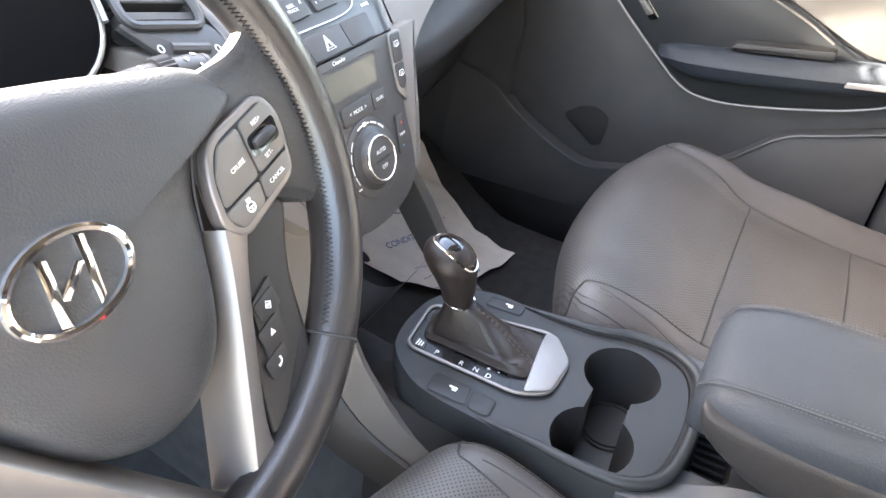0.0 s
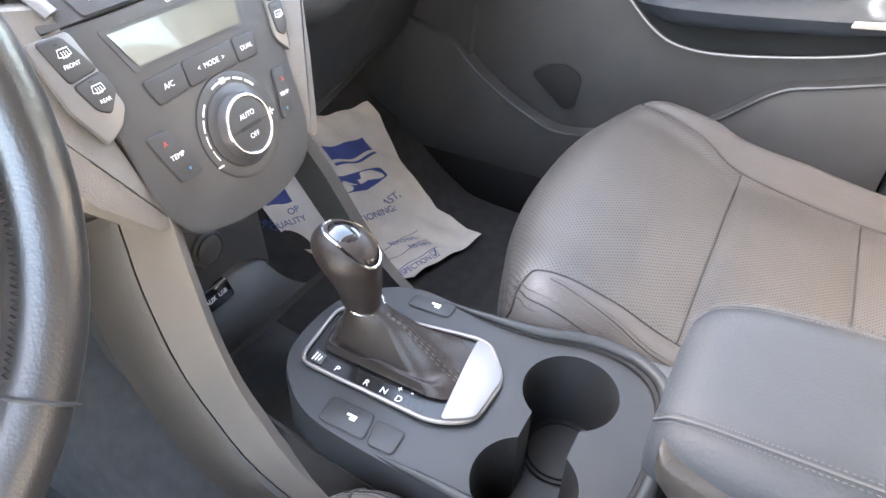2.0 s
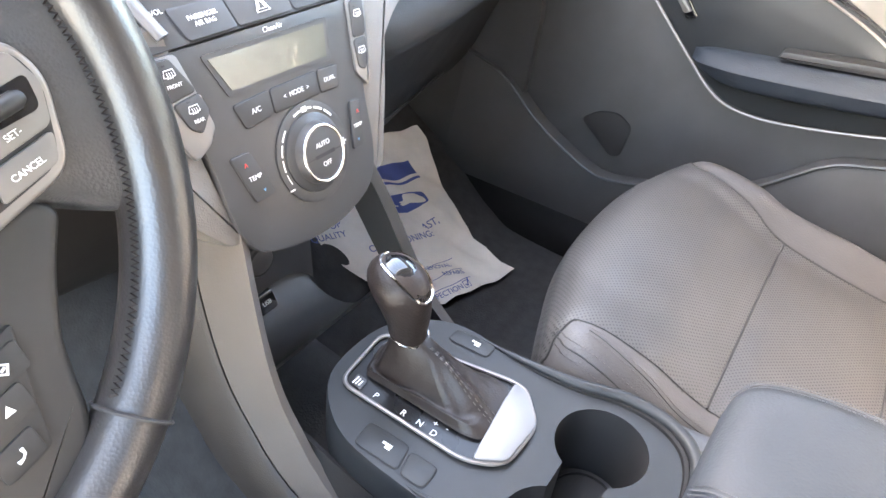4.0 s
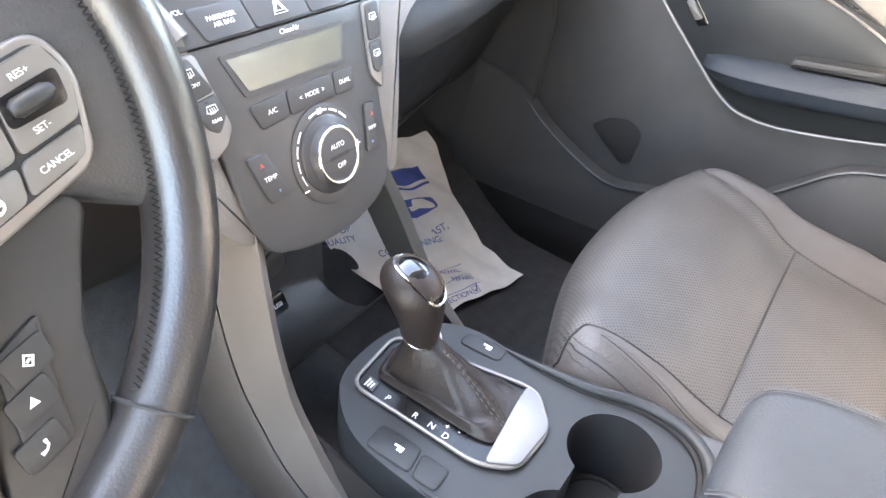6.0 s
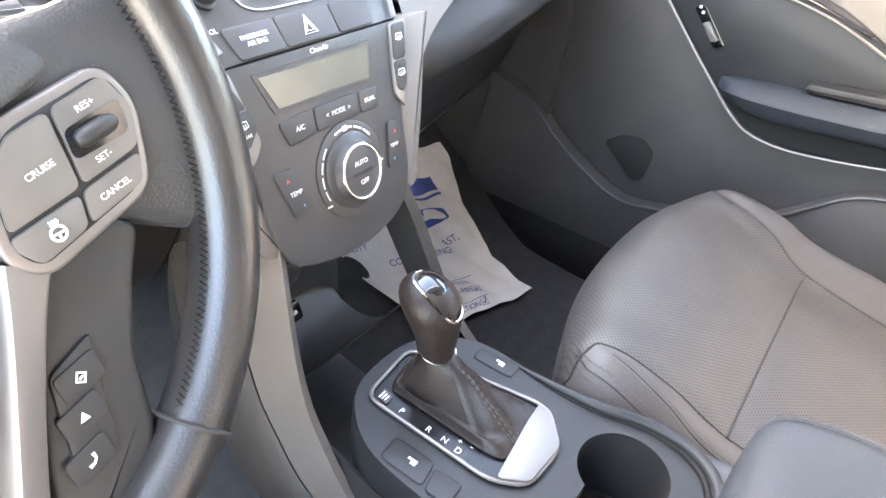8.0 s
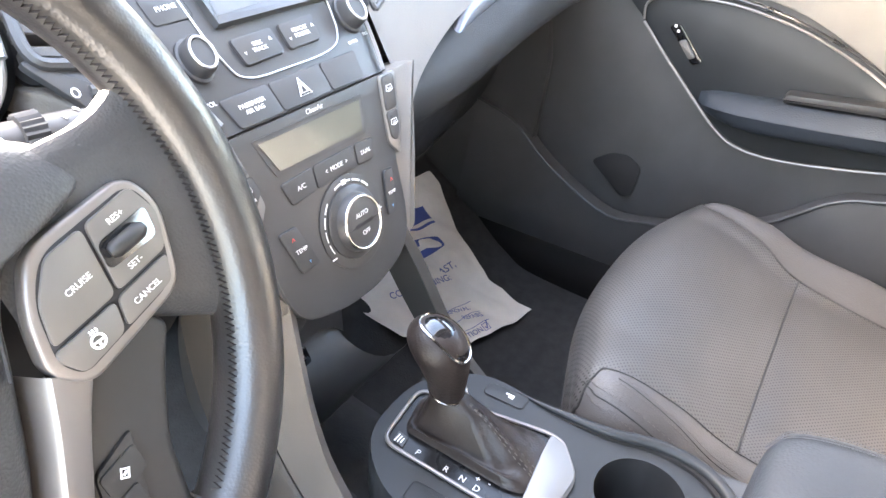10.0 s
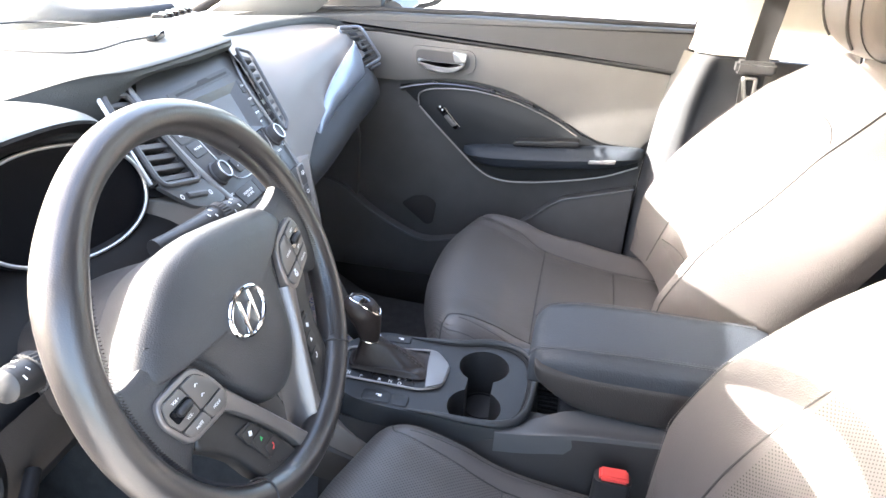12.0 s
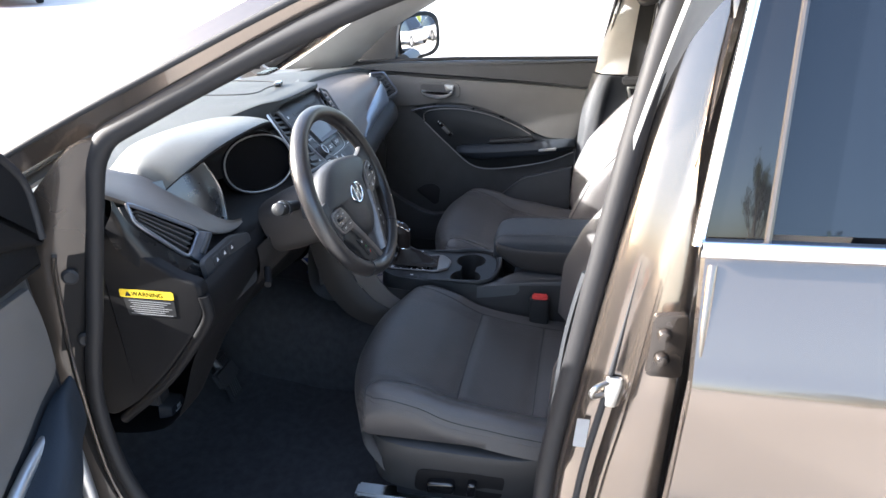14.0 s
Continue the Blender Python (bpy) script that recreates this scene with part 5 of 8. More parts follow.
key("button", [(-0.0155, 0.9395), (0.034, 0.9395), (0.033, 0.9225), (-0.0165, 0.922)], BUTTON, st, word="<  MODE  >", size=0.0054)
key("button", [(0.0355, 0.9395), (0.060, 0.938), (0.056, 0.922), (0.0345, 0.9225)], BUTTON, st, word="DUAL", size=0.0050)
for s in (-1, 1):
    kb = key("rocker", [(-0.0690, 0.9055), (-0.0505, 0.9050), (-0.0375, 0.8695), (-0.0580, 0.8685)] if s < 0 else [(0.0626, 0.9068), (0.0758, 0.9055), (0.0682, 0.8695), (0.0545, 0.8685)], BUTTON, st, 0.0024)
    letters("TEMP", 0.0052 if s < 0 else 0.0044, stack, -0.0530 if s < 0 else 0.0652, 0.8865, kb, lift=0.003)
    letters("^", 0.008, stack, -0.0580 if s < 0 else 0.0685, 0.8960, kb, RED_INK, lift=0.003)
    letters("v", 0.005, stack, -0.0480 if s < 0 else 0.0622, 0.8755, kb, CYAN_INK, lift=0.003)
# fan dial
dc = (0.0108, 0.8822)
on = lambda u, v, w: stack(dc[0] + u, dc[1] + v, w)
bm = bmesh.new()
lathe(bm, [(0.0395, -0.002), (0.0395, 0.0012), (0.0375, 0.0018), (0.030, 0.0012)], on, 48)
dish = part("dial_dish", bm, PANEL, st)
bm = bmesh.new()
for i in range(9):
    a0, a1 = radians(205 - i * 19), radians(205 - i * 19 - 15)
    w = 0.0004 + 0.00006 * i
    if i == 4:
        continue
    ra, rb = 0.0345 - w, 0.0345 + w
    arc = [(ra * math.cos(a0 + (a1 - a0) * k / 5), ra * math.sin(a0 + (a1 - a0) * k / 5)) for k in range(6)] + [(rb * math.cos(a1 + (a0 - a1) * k / 5), rb * math.sin(a1 + (a0 - a1) * k / 5)) for k in range(6)]
    prism(bm, arc, lambda u, v, w: on(u, v, w + 0.0017), 0.0004)
part("fan_scale", bm, WHITE_INK, dish)
bars(lambda u, v, w: on(u, v, w + 0.0017), [(-0.036, -0.0195, -0.0305, -0.0182), (0.031, -0.003, 0.037, -0.0018), (0.0334, -0.0054, 0.0346, 0.0006), (-0.0025, 0.0325, 0.0025, 0.0365)], dish)
bm = bmesh.new()
lathe(bm, [(0.0312, 0.001), (0.0308, 0.0030), (0.0290, 0.0042), (0.0270, 0.0046), (0.0248, 0.0056), (0.0236, 0.0112), (0.0230, 0.0125), (0.0205, 0.0128)], on, 48)
kn = part("fan_knob", bm, PANEL, dish)
bm = bmesh.new()
tube(bm, [on(0.0216 * math.cos(2 * math.pi * i / 48), 0.0216 * math.sin(2 * math.pi * i / 48), 0.0126) for i in range(48)], 0.0013, 10, True)
part("knob_ring", bm, CHROME, kn, "bright chrome knob ring")
bm = bmesh.new()
lathe(bm, [(0.0206, 0.009), (0.0203, 0.0124), (0.0185, 0.0130), (0.002, 0.0132)], on, 40)
kf = part("knob_face", bm, BUTTON, kn)
letters("AUTO", 0.0056, on, 0.0, 0.0076, kf, lift=0.0136)
letters("OFF", 0.0056, on, 0.0, -0.0080, kf, lift=0.0136)
bars(lambda u, v, w: on(u, v, w + 0.0131), [(-0.019, -0.0010, 0.019, -0.0004), (-0.011, -0.0020, 0.011, 0.0008)], kf, RUBBER)
# hazard row
key("button", [(-0.073, 1.003), (-0.027, 1.003), (-0.026, 0.985), (-0.068, 0.985)], BUTTON, radio, word="PASSENGER\nAIR BAG", size=0.0048)
hz = key("hazard_switch", [(-0.0255, 1.003), (0.030, 1.003), (0.029, 0.985), (-0.0245, 0.985)], BUTTON, radio)
bm = bmesh.new()
for k in (1.0, 0.55):
    tri = [stack(0.002 + k * 0.0072 * math.cos(radians(a)), 0.9925 + k * 0.0072 * math.sin(radians(a)), 0.0022) for a in (90, 210, 330)]
    tube(bm, tri, 0.0006, 4, True)
part("hazard_mark", bm, WHITE_INK, hz, "white warning triangle")
key("button", [(0.0315, 1.003), (0.076, 1.003), (0.071, 0.985), (0.0305, 0.985)], BUTTON, radio)
# radio
bm = bmesh.new()
tube(bm, [stack(u, v, 0.0008) for u, v in cr([(-0.058, 1.098), (-0.056, 1.06), (-0.050, 1.022), (-0.038, 1.0095), (0.0, 1.0075), (0.050, 1.0085), (0.070, 1.018), (0.080, 1.045), (0.102, 1.098)], 40)], 0.0008, 5)
part("panel_line", bm, SILVER, radio)
fr = [(-0.047, 1.1015), (0.100, 1.0975), (0.079, 1.0400), (-0.040, 1.0410)]
sc = [(-0.0250, 1.0920), (0.074, 1.0895), (0.059, 1.0490), (-0.034, 1.0470)]
bm = bmesh.new()
va = [bm.verts.new(stack(u, v, 0.0065)) for u, v in fr]
vb = [bm.verts.new(stack(u, v, 0.0014)) for u, v in sc]
vo = [bm.verts.new(stack(u * 1.02, 1.069 + (v - 1.069) * 1.04, -0.002)) for u, v in fr]
for i in range(4):
    j = (i + 1) % 4
    bm.faces.new((va[i], va[j], vb[j], vb[i]))
    bm.faces.new((vo[i], vo[j], va[j], va[i]))
part("screen_bezel", bm, PANEL, radio, smooth=False)
bm = bmesh.new()
prism(bm, sc, lambda u, v, w: stack(u, v, w + 0.0004), 0.0012)
part("screen", bm, SCREEN, radio, "unlit grey radio screen")
for word, u, v in (("RADIO", -0.077, 1.094), ("MEDIA", -0.072, 1.076), ("PHONE", -0.066, 1.058)):
    key("button", [(u - 0.018, v - 0.008), (u + 0.015, v - 0.008), (u + 0.013, v + 0.008), (u - 0.020, v + 0.008)], BUTTON, radio, 0.0008, word=word, size=0.0052)
for word, u, v in (("SCAN", 0.1060, 1.074), ("SETUP", 0.0975, 1.057), ("CLOCK", 0.1145, 1.091)):
    key("button", [(u - 0.010, v - 0.008), (u + 0.009, v - 0.008), (u + 0.013, v + 0.008), (u - 0.006, v + 0.008)], BUTTON, radio, 0.0016, word=word, size=0.0042)
sk = key("rocker", [(-0.037, 1.032), (0.004, 1.0325), (0.005, 1.0165), (-0.034, 1.0155)], BUTTON, radio, 0.003, word="SEEK\nTRACK", size=0.0046)
hd = key("rocker", [(0.012, 1.0325), (0.052, 1.033), (0.047, 1.017), (0.012, 1.0165)], BUTTON, radio, 0.003, word="HD/CAT\nFOLDER", size=0.0046)
for ob, u in ((sk, -0.016), (hd, 0.031)):
    letters("v", 0.005, stack, u - 0.014, 1.0225, ob, lift=0.0034)
    letters("^", 0.007, stack, u + 0.014, 1.0255, ob, lift=0.0034)
for name, u, v in (("volume_knob", -0.072, 1.027), ("tuning_knob", 0.091, 1.026)):
    pl = lambda a, b, w: stack(u + a, v + b, w)
    bm = bmesh.new()
    lathe(bm, [(0.0130, 0.0), (0.0128, 0.003), (0.0112, 0.004), (0.0108, 0.014), (0.0100, 0.0155), (0.0080, 0.0158), (0.0076, 0.0150), (0.002, 0.0150)], pl, 36)
    k0 = part(name, bm, BUTTON, radio)
    bm = bmesh.new()
    tube(bm, [pl(0.0088 * math.cos(2 * math.pi * i / 36), 0.0088 * math.sin(2 * math.pi * i / 36), 0.0158) for i in range(36)], 0.0010, 6, True)
    part("knob_ring", bm, SILVER, k0)
for word, u, v, size in (("PWR\nPUSH", -0.098, 1.043, 0.0050), ("VOL", -0.079, 1.003, 0.0050), ("TUNE", 0.091, 1.0465, 0.0040), ("ENTER", 0.081, 1.0085, 0.0040), ("FILE", 0.100, 1.011, 0.0040)):
    letters(word, size, stack, u, v, radio, lift=0.0006)
# disc slot and eject key
bm = bmesh.new()
prism(bm, rounded([(-0.045, 1.1075), (0.112, 1.1075), (0.114, 1.1170), (-0.045, 1.1170)], 0.003), stack, 0.0008)
part("slot_plate", bm, BUTTON, radio)
bm = bmesh.new()
prism(bm, [(-0.030, 1.1105), (0.104, 1.1105), (0.104, 1.1132), (0.056, 1.1132), (0.051, 1.1160), (0.029, 1.1160), (0.023, 1.1132), (-0.030, 1.1132)], lambda u, v, w: stack(u, v, w + 0.0006), 0.0006)
part("disc_slot", bm, RUBBER, radio)
ej = key("eject_key", [(-0.094, 1.109), (-0.068, 1.109), (-0.067, 1.119), (-0.090, 1.120)], BUTTON, radio)
bm = bmesh.new()
prism(bm, [(-0.083, 1.1135), (-0.076, 1.1135), (-0.0795, 1.1175)], lambda u, v, w: stack(u, v, w + 0.0016), 0.0004)
prism(bm, [(-0.083, 1.1115), (-0.076, 1.1115), (-0.076, 1.1125), (-0.083, 1.1125)], lambda u, v, w: stack(u, v, w + 0.0016), 0.0004)
part("eject_mark", bm, WHITE_INK, ej)


# ---- steering wheel ----
WT, WR = radians(23), radians(6.5)
W_N, W_V = Vector((0, -math.cos(WT), math.sin(WT))), Vector((0, math.sin(WT), math.cos(WT)))
W_C = Vector((-0.372, 0.008, 1.047))


def wheel(u, v, w):
    """Places on the steering wheel: across, up and towards the driver, as it stands, turned a little to the left."""
    a, b = u * math.cos(WR) - v * math.sin(WR), u * math.sin(WR) + v * math.cos(WR)
    return tuple(W_C + Vector((a, 0, 0)) + W_V * b + W_N * w)


sw = thing("steering_wheel", (-0.372, 0.05, 1.02), "black leather steering wheel with satin spokes and buttons", "steering wheel")
RAD = 0.1655
bm = bmesh.new()
rows = []
for i in range(96):
    a = 2 * math.pi * i / 96
    deg = math.degrees(a)
    fat = 0.0148 + 0.0022 * (math.exp(-((deg - 42) / 14) ** 2) + math.exp(-((deg - 138) / 14) ** 2))
    rows.append([wheel((RAD + fat * math.cos(2 * math.pi * j / 16)) * math.cos(a), (RAD + fat * math.cos(2 * math.pi * j / 16)) * math.sin(a), 1.12 * fat * math.sin(2 * math.pi * j / 16) - 0.005) for j in range(16)])
rows.append(rows[0])
vs = [[bm.verts.new(p) for p in r] for r in rows[:-1]]
vs.append(vs[0])
for a, b in zip(vs, vs[1:]):
    for j in range(16):
        bm.faces.new((a[j], a[(j + 1) % 16], b[(j + 1) % 16], b[j]))
rim = part("rim", bm, RIM_LEATHER, sw)
for deg in (42, 138, -54, -126):
    a = radians(deg)
    bm = bmesh.new()
    tube(bm, [wheel((RAD + 0.0158 * math.cos(2 * math.pi * j / 20)) * math.cos(a), (RAD + 0.0158 * math.cos(2 * math.pi * j / 20)) * math.sin(a), 0.0170 * math.sin(2 * math.pi * j / 20) - 0.005) for j in range(20)], 0.0010, 5, True)
    part("rim_seam", bm, RUBBER, rim)
for lo, hi in ((-52, 40), (140, 232)):
    bm = bmesh.new()
    pts = []
    n = 180
    for i in range(n):
        a = radians(lo + (hi - lo) * i / n)
        side = 0.0026 if i % 2 else -0.0026
        pts.append(wheel((RAD - 0.0150) * math.cos(a), (RAD - 0.0150) * math.sin(a), 0.004 + side))
    tube(bm, pts, 0.0006, 4)
    part("rim_stitching", bm, DARK_THREAD, rim)
# airbag cover
bm = bmesh.new()
half = [(0.046, 0.071), (0.082, 0.057), (0.107, 0.043), (0.127, 0.022), (0.118, 0.012), (0.090, 0.006), (0.074, -0.012), (0.066, -0.030), (0.050, -0.066), (0.036, -0.086), (0.018, -0.098)]
drop = ((0.046, 0.058), (0.082, 0.046), (0.107, 0.037), (0.127, 0.020))
cover = [(0.0, 0.070)] + list(drop) + half[4:] + [(0.0, -0.102)] + [(-a, b) for a, b in half[::-1]]
ring = cr(cover, 96, True)
rows = []
for k, w in ((0.97, -0.030), (0.995, -0.022), (1.0, -0.015), (0.985, -0.008), (0.94, -0.001), (0.86, 0.0040), (0.72, 0.0075), (0.50, 0.0102), (0.25, 0.0115), (0.02, 0.0115)):
    rows.append([wheel(p[0] * k, (p[1] + 0.01) * k - 0.01, w) for p in ring])
vv = grid(bm, rows, True)
bm.faces.new(vv[-1])
bag = part("airbag_cover", bm, HUB, sw, "grained black airbag cover with scuff marks")
# tear line round the upper shoulders of the cover
for s in (-1, 1):
    bm = bmesh.new()
    tube(bm, [wheel(s * u, v, w) for u, v, w in cr([(0.103, 0.040 if s < 0 else 0.031, -0.0012), (0.094, 0.030 if s < 0 else 0.026, 0.0016), (0.082, 0.012, 0.0046), (0.068, -0.010, 0.0044), (0.060, -0.030, 0.0030)], 24)], 0.0007, 5)
    part("tear_line", bm, RUBBER, bag)
bm = bmesh.new()
rows = []
for k, w in ((0.86, -0.064), (0.90, -0.046), (0.95, -0.034), (0.968, -0.0290)):
    rows.append([wheel(p[0] * k, (p[1] + 0.01) * k - 0.01, w) for p in ring])
grid(bm, rows, True)
part("hub_skirt", bm, HUB, sw)
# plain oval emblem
bm = bmesh.new()
tube(bm, [wheel(u - 0.006, v - 0.0075, 0.0125) for u, v in oval(0, 0, 0.027, 0.0185, 36)], 0.0022, 8, True)
mark = lambda u, v, w: wheel(u - 0.006, v - 0.0075, w + 0.0112)
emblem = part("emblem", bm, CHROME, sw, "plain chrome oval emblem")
for quad, h in (([(-0.0150, -0.0125), (-0.0105, -0.0148), (-0.0030, 0.0125), (-0.0075, 0.0150)], 0.003), ([(0.0030, -0.0150), (0.0075, -0.0125), (0.0150, 0.0125), (0.0105, 0.0148)], 0.003), ([(-0.0085, -0.0035), (-0.0055, -0.0060), (0.0085, 0.0035), (0.0055, 0.0060)], 0.0026)):
    bm = bmesh.new()
    prism(bm, quad, mark, h, 0.0008)
    part("emblem_bar", bm, CHROME, emblem)
# spokes
for s in (-1, 1):
    bm = bmesh.new()
    skin(bm, [[wheel(s * u, v, w) for u, v, w in row] for row in (
        [(0.070, 0.030, -0.022), (0.074, 0.028, -0.006), (0.074, -0.01, -0.002), (0.070, -0.042, -0.006), (0.066, -0.044, -0.022)],
        [(0.110, 0.030, -0.022), (0.112, 0.028, -0.001), (0.112, -0.01, 0.0), (0.110, -0.041, -0.003), (0.108, -0.046, -0.022)],
        [(0.136, 0.032, -0.016), (0.138, 0.030, -0.002), (0.142, -0.005, 0.002), (0.135, -0.054, -0.003), (0.133, -0.060, -0.018)],
        [(0.160, 0.046, -0.006), (0.161, 0.044, 0.002), (0.170, 0.0, 0.004), (0.158, -0.072, 0.0), (0.156, -0.076, -0.008)])], 16, 16)
    part("spoke", bm, HUB, sw)
    # satin bezel and its keys
    pod = [(s * a, b) for a, b in ((0.0855, 0.0045), (0.1300, 0.0100), (0.1365, -0.0060), (0.1265, -0.0375), (0.0790, -0.0480), (0.0690, -0.0360), (0.0745, -0.0140))]
    hole = [(s * a, b) for a, b in ((0.0885, 0.0005), (0.1285, 0.0065), (0.1335, -0.0070), (0.1240, -0.0340), (0.0790, -0.0430), (0.0738, -0.0340), (0.0785, -0.0130))]
    if s < 0:
        pod, hole = pod[::-1], hole[::-1]
    bm = bmesh.new()
    prism(bm, rounded(pod, 0.009, 6), lambda u, v, w: wheel(u, v, w - 0.004), 0.0095, 0.002, 3)
    bez = part("button_bezel", bm, SATIN, sw, "satin silver bezel of the wheel buttons")
    bm = bmesh.new()
    prism(bm, rounded(hole, 0.008, 6), lambda u, v, w: wheel(u, v, w + 0.0052), 0.0006)
    part("key_gap", bm, RUBBER, bez)
    for quad in (((0.0893, -0.0006), (0.1050, 0.0018), (0.1025, -0.0250), (0.0752, -0.0282), (0.0793, -0.0132)),
                 ((0.1066, 0.0020), (0.1278, 0.0055), (0.1326, -0.0072), (0.1279, -0.0212), (0.1038, -0.0248)),
                 ((0.1023, -0.0266), (0.1273, -0.0228), (0.1234, -0.0333), (0.0996, -0.0380)),
                 ((0.0747, -0.0298), (0.1010, -0.0268), (0.0982, -0.0384), (0.0792, -0.0421), (0.0743, -0.0340))):
        quad = [(s * a, b) for a, b in quad]
        bm = bmesh.new()
        prism(bm, rounded(quad if s > 0 else quad[::-1], 0.0030, 4), lambda u, v, w: wheel(u, v, w + 0.0056), 0.0018, 0.0007)
        part("wheel_key", bm, POD, bez)
    up = lambda u, v, w: wheel(u, v, w + 0.0073)
    # thumb rocker: a well with a rounded bar lying across it
    well = [(0.1063, -0.0060), (0.1290, -0.0030), (0.1275, -0.0150), (0.1052, -0.0165)]
    well = [(s * a, b) for a, b in well] if s > 0 else [(s * a, b) for a, b in well][::-1]
    bm = bmesh.new()
    prism(bm, rounded(well, 0.003), up, 0.0005)
    part("toggle_well", bm, GLOSS, bez)
    bm = bmesh.new()
    tube(bm, [up(s * 0.1080, -0.0108, 0.0022), up(s * 0.1100, -0.0106, 0.0026), up(s * 0.1210, -0.0093, 0.0026), up(s * 0.1232, -0.0090, 0.0022)], [0.0022, 0.0034, 0.0034, 0.0022], 12)
    part("toggle", bm, STALK, bez)
    if s > 0:
        for word, u, v in (("RES+", 0.1171, -0.0012), ("SET-", 0.1146, -0.0190), ("CRUISE", 0.0934, -0.0143), ("CANCEL", 0.1126, -0.0308)):
            letters(word, 0.0034, wheel, u, v, bez, turn=0.13, lift=0.0080)
        bm = bmesh.new()
        tube(bm, [wheel(u, v, 0.0078) for u, v in oval(0.0882, -0.0350, 0.0026, 0.0026, 16)], 0.0005, 4, True)
        tube(bm, [wheel(0.0856, -0.0350, 0.0078), wheel(0.0908, -0.0350, 0.0078)], 0.0005, 4)
        tube(bm, [wheel(0.0882, -0.0350, 0.0078), wheel(0.0882, -0.0374, 0.0078)], 0.0005, 4)
        for d in (-0.0012, 0.0, 0.0012):
            tube(bm, [wheel(0.0882 + d, -0.0318, 0.0078), wheel(0.0886 + d, -0.0310, 0.0078), wheel(0.0882 + d, -0.0302, 0.0078)], 0.0004, 4)
        part("wheel_mark", bm, WHITE_INK, bez)
    else:
        for word, u, v in (("VOL+", -0.1171, -0.0012), ("VOL-", -0.1146, -0.0190), ("MODE", -0.0882, -0.0340), ("MUTE", -0.1126, -0.0308)):
            letters(word, 0.0034, wheel, u, v, bez, turn=-0.13, lift=0.0080)
        for v in (-0.0085, -0.0185):
            bm = bmesh.new()
            tube(bm, [wheel(-0.0955, v, 0.0078), wheel(-0.0935, v + 0.0016, 0.0078), wheel(-0.0915, v, 0.0078)], 0.0004, 4)
            part("seek_mark", bm, WHITE_INK, bez)
    # satin lower strip with a deep inner side, running into a foot on the rim
    edge_in = cr([(0.0690, -0.036, 0.004), (0.060, -0.056, 0.004), (0.0455, -0.085, 0.003), (0.031, -0.114, 0.001), (0.018, -0.140, -0.001), (0.008, -0.160, -0.003)], 20)
    edge_out = cr([(0.082, -0.045, 0.004), (0.0715, -0.060, 0.004), (0.0565, -0.086, 0.003), (0.0415, -0.116, 0.001), (0.031, -0.142, -0.001), (0.030, -0.163, -0.003)], 20)
    bm = bmesh.new()
    rows = []
    for p, q in zip(edge_in, edge_out):
        k = Vector((p[0] - q[0], p[1] - q[1], 0)).normalized()
        prof = [(q[0], q[1], q[2] - 0.012), (q[0], q[1], q[2] - 0.0012), (q[0] + k.x * 0.0014, q[1] + k.y * 0.0014, q[2]), (p[0] - k.x * 0.001, p[1] - k.y * 0.001, p[2] + 0.0006), (p[0] + k.x * 0.001, p[1] + k.y * 0.001, p[2] - 0.001), (p[0] + k.x * 0.006, p[1] + k.y * 0.006, p[2] - 0.014), (p[0] + k.x * 0.008, p[1] + k.y * 0.008, p[2] - 0.030)]
        rows.append([wheel(s * a, b, c) for a, b, c in prof])
    grid(bm, rows)
    part("lower_strip", bm, SATIN, sw, "satin silver lower spoke strip")
    # dark lower spoke between the strip and the opening, with three keys on a raised panel
    low = [(s * a, b) for a, b in ((0.0775, -0.046), (0.112, -0.041), (0.119, -0.050), (0.106, -0.068), (0.093, -0.092), (0.086, -0.122), (0.072, -0.146), (0.030, -0.158), (0.046, -0.108))]
    bm = bmesh.new()
    prism(bm, rounded(low if s > 0 else low[::-1], 0.008, 5), lambda u, v, w: wheel(u, v, w - 0.020), 0.016, 0.004, 3)
    part("lower_spoke", bm, KEY_BLACK, sw, "black lower spoke cover")
    keys = [(s * a, b) for a, b in ((0.0625, -0.0800), (0.0825, -0.0740), (0.0740, -0.1010), (0.0690, -0.1210), (0.0510, -0.1235))]
    bm = bmesh.new()
    prism(bm, rounded(keys if s > 0 else keys[::-1], 0.003), lambda u, v, w: wheel(u, v, w - 0.0042), 0.0022, 0.0008)
    kp = part("key_pod", bm, KEY_BLACK, sw)
    for i, ink in enumerate((WHITE_INK, GREEN_INK if s < 0 else WHITE_INK, RED_INK if s < 0 else WHITE_INK)):
        cu, cv = s * (0.0710, 0.0645, 0.0585)[i], (-0.0860, -0.0995, -0.1155)[i]
        quad = [(cu - 0.0085, cv - 0.0058 - s * 0.0012), (cu + 0.0085, cv - 0.0058 + s * 0.0012), (cu + 0.0085, cv + 0.0058 + s * 0.0012), (cu - 0.0085, cv + 0.0058 - s * 0.0012)]
        bm = bmesh.new()
        prism(bm, rounded(quad, 0.002), lambda u, v, w: wheel(u, v, w - 0.0022), 0.0012, 0.0005)
        kk = part("phone_key" if s < 0 else "trip_key", bm, KEY_BLACK, kp)
        bm = bmesh.new()
        face_up = lambda u, v, w: wheel(u, v, w - 0.0009)
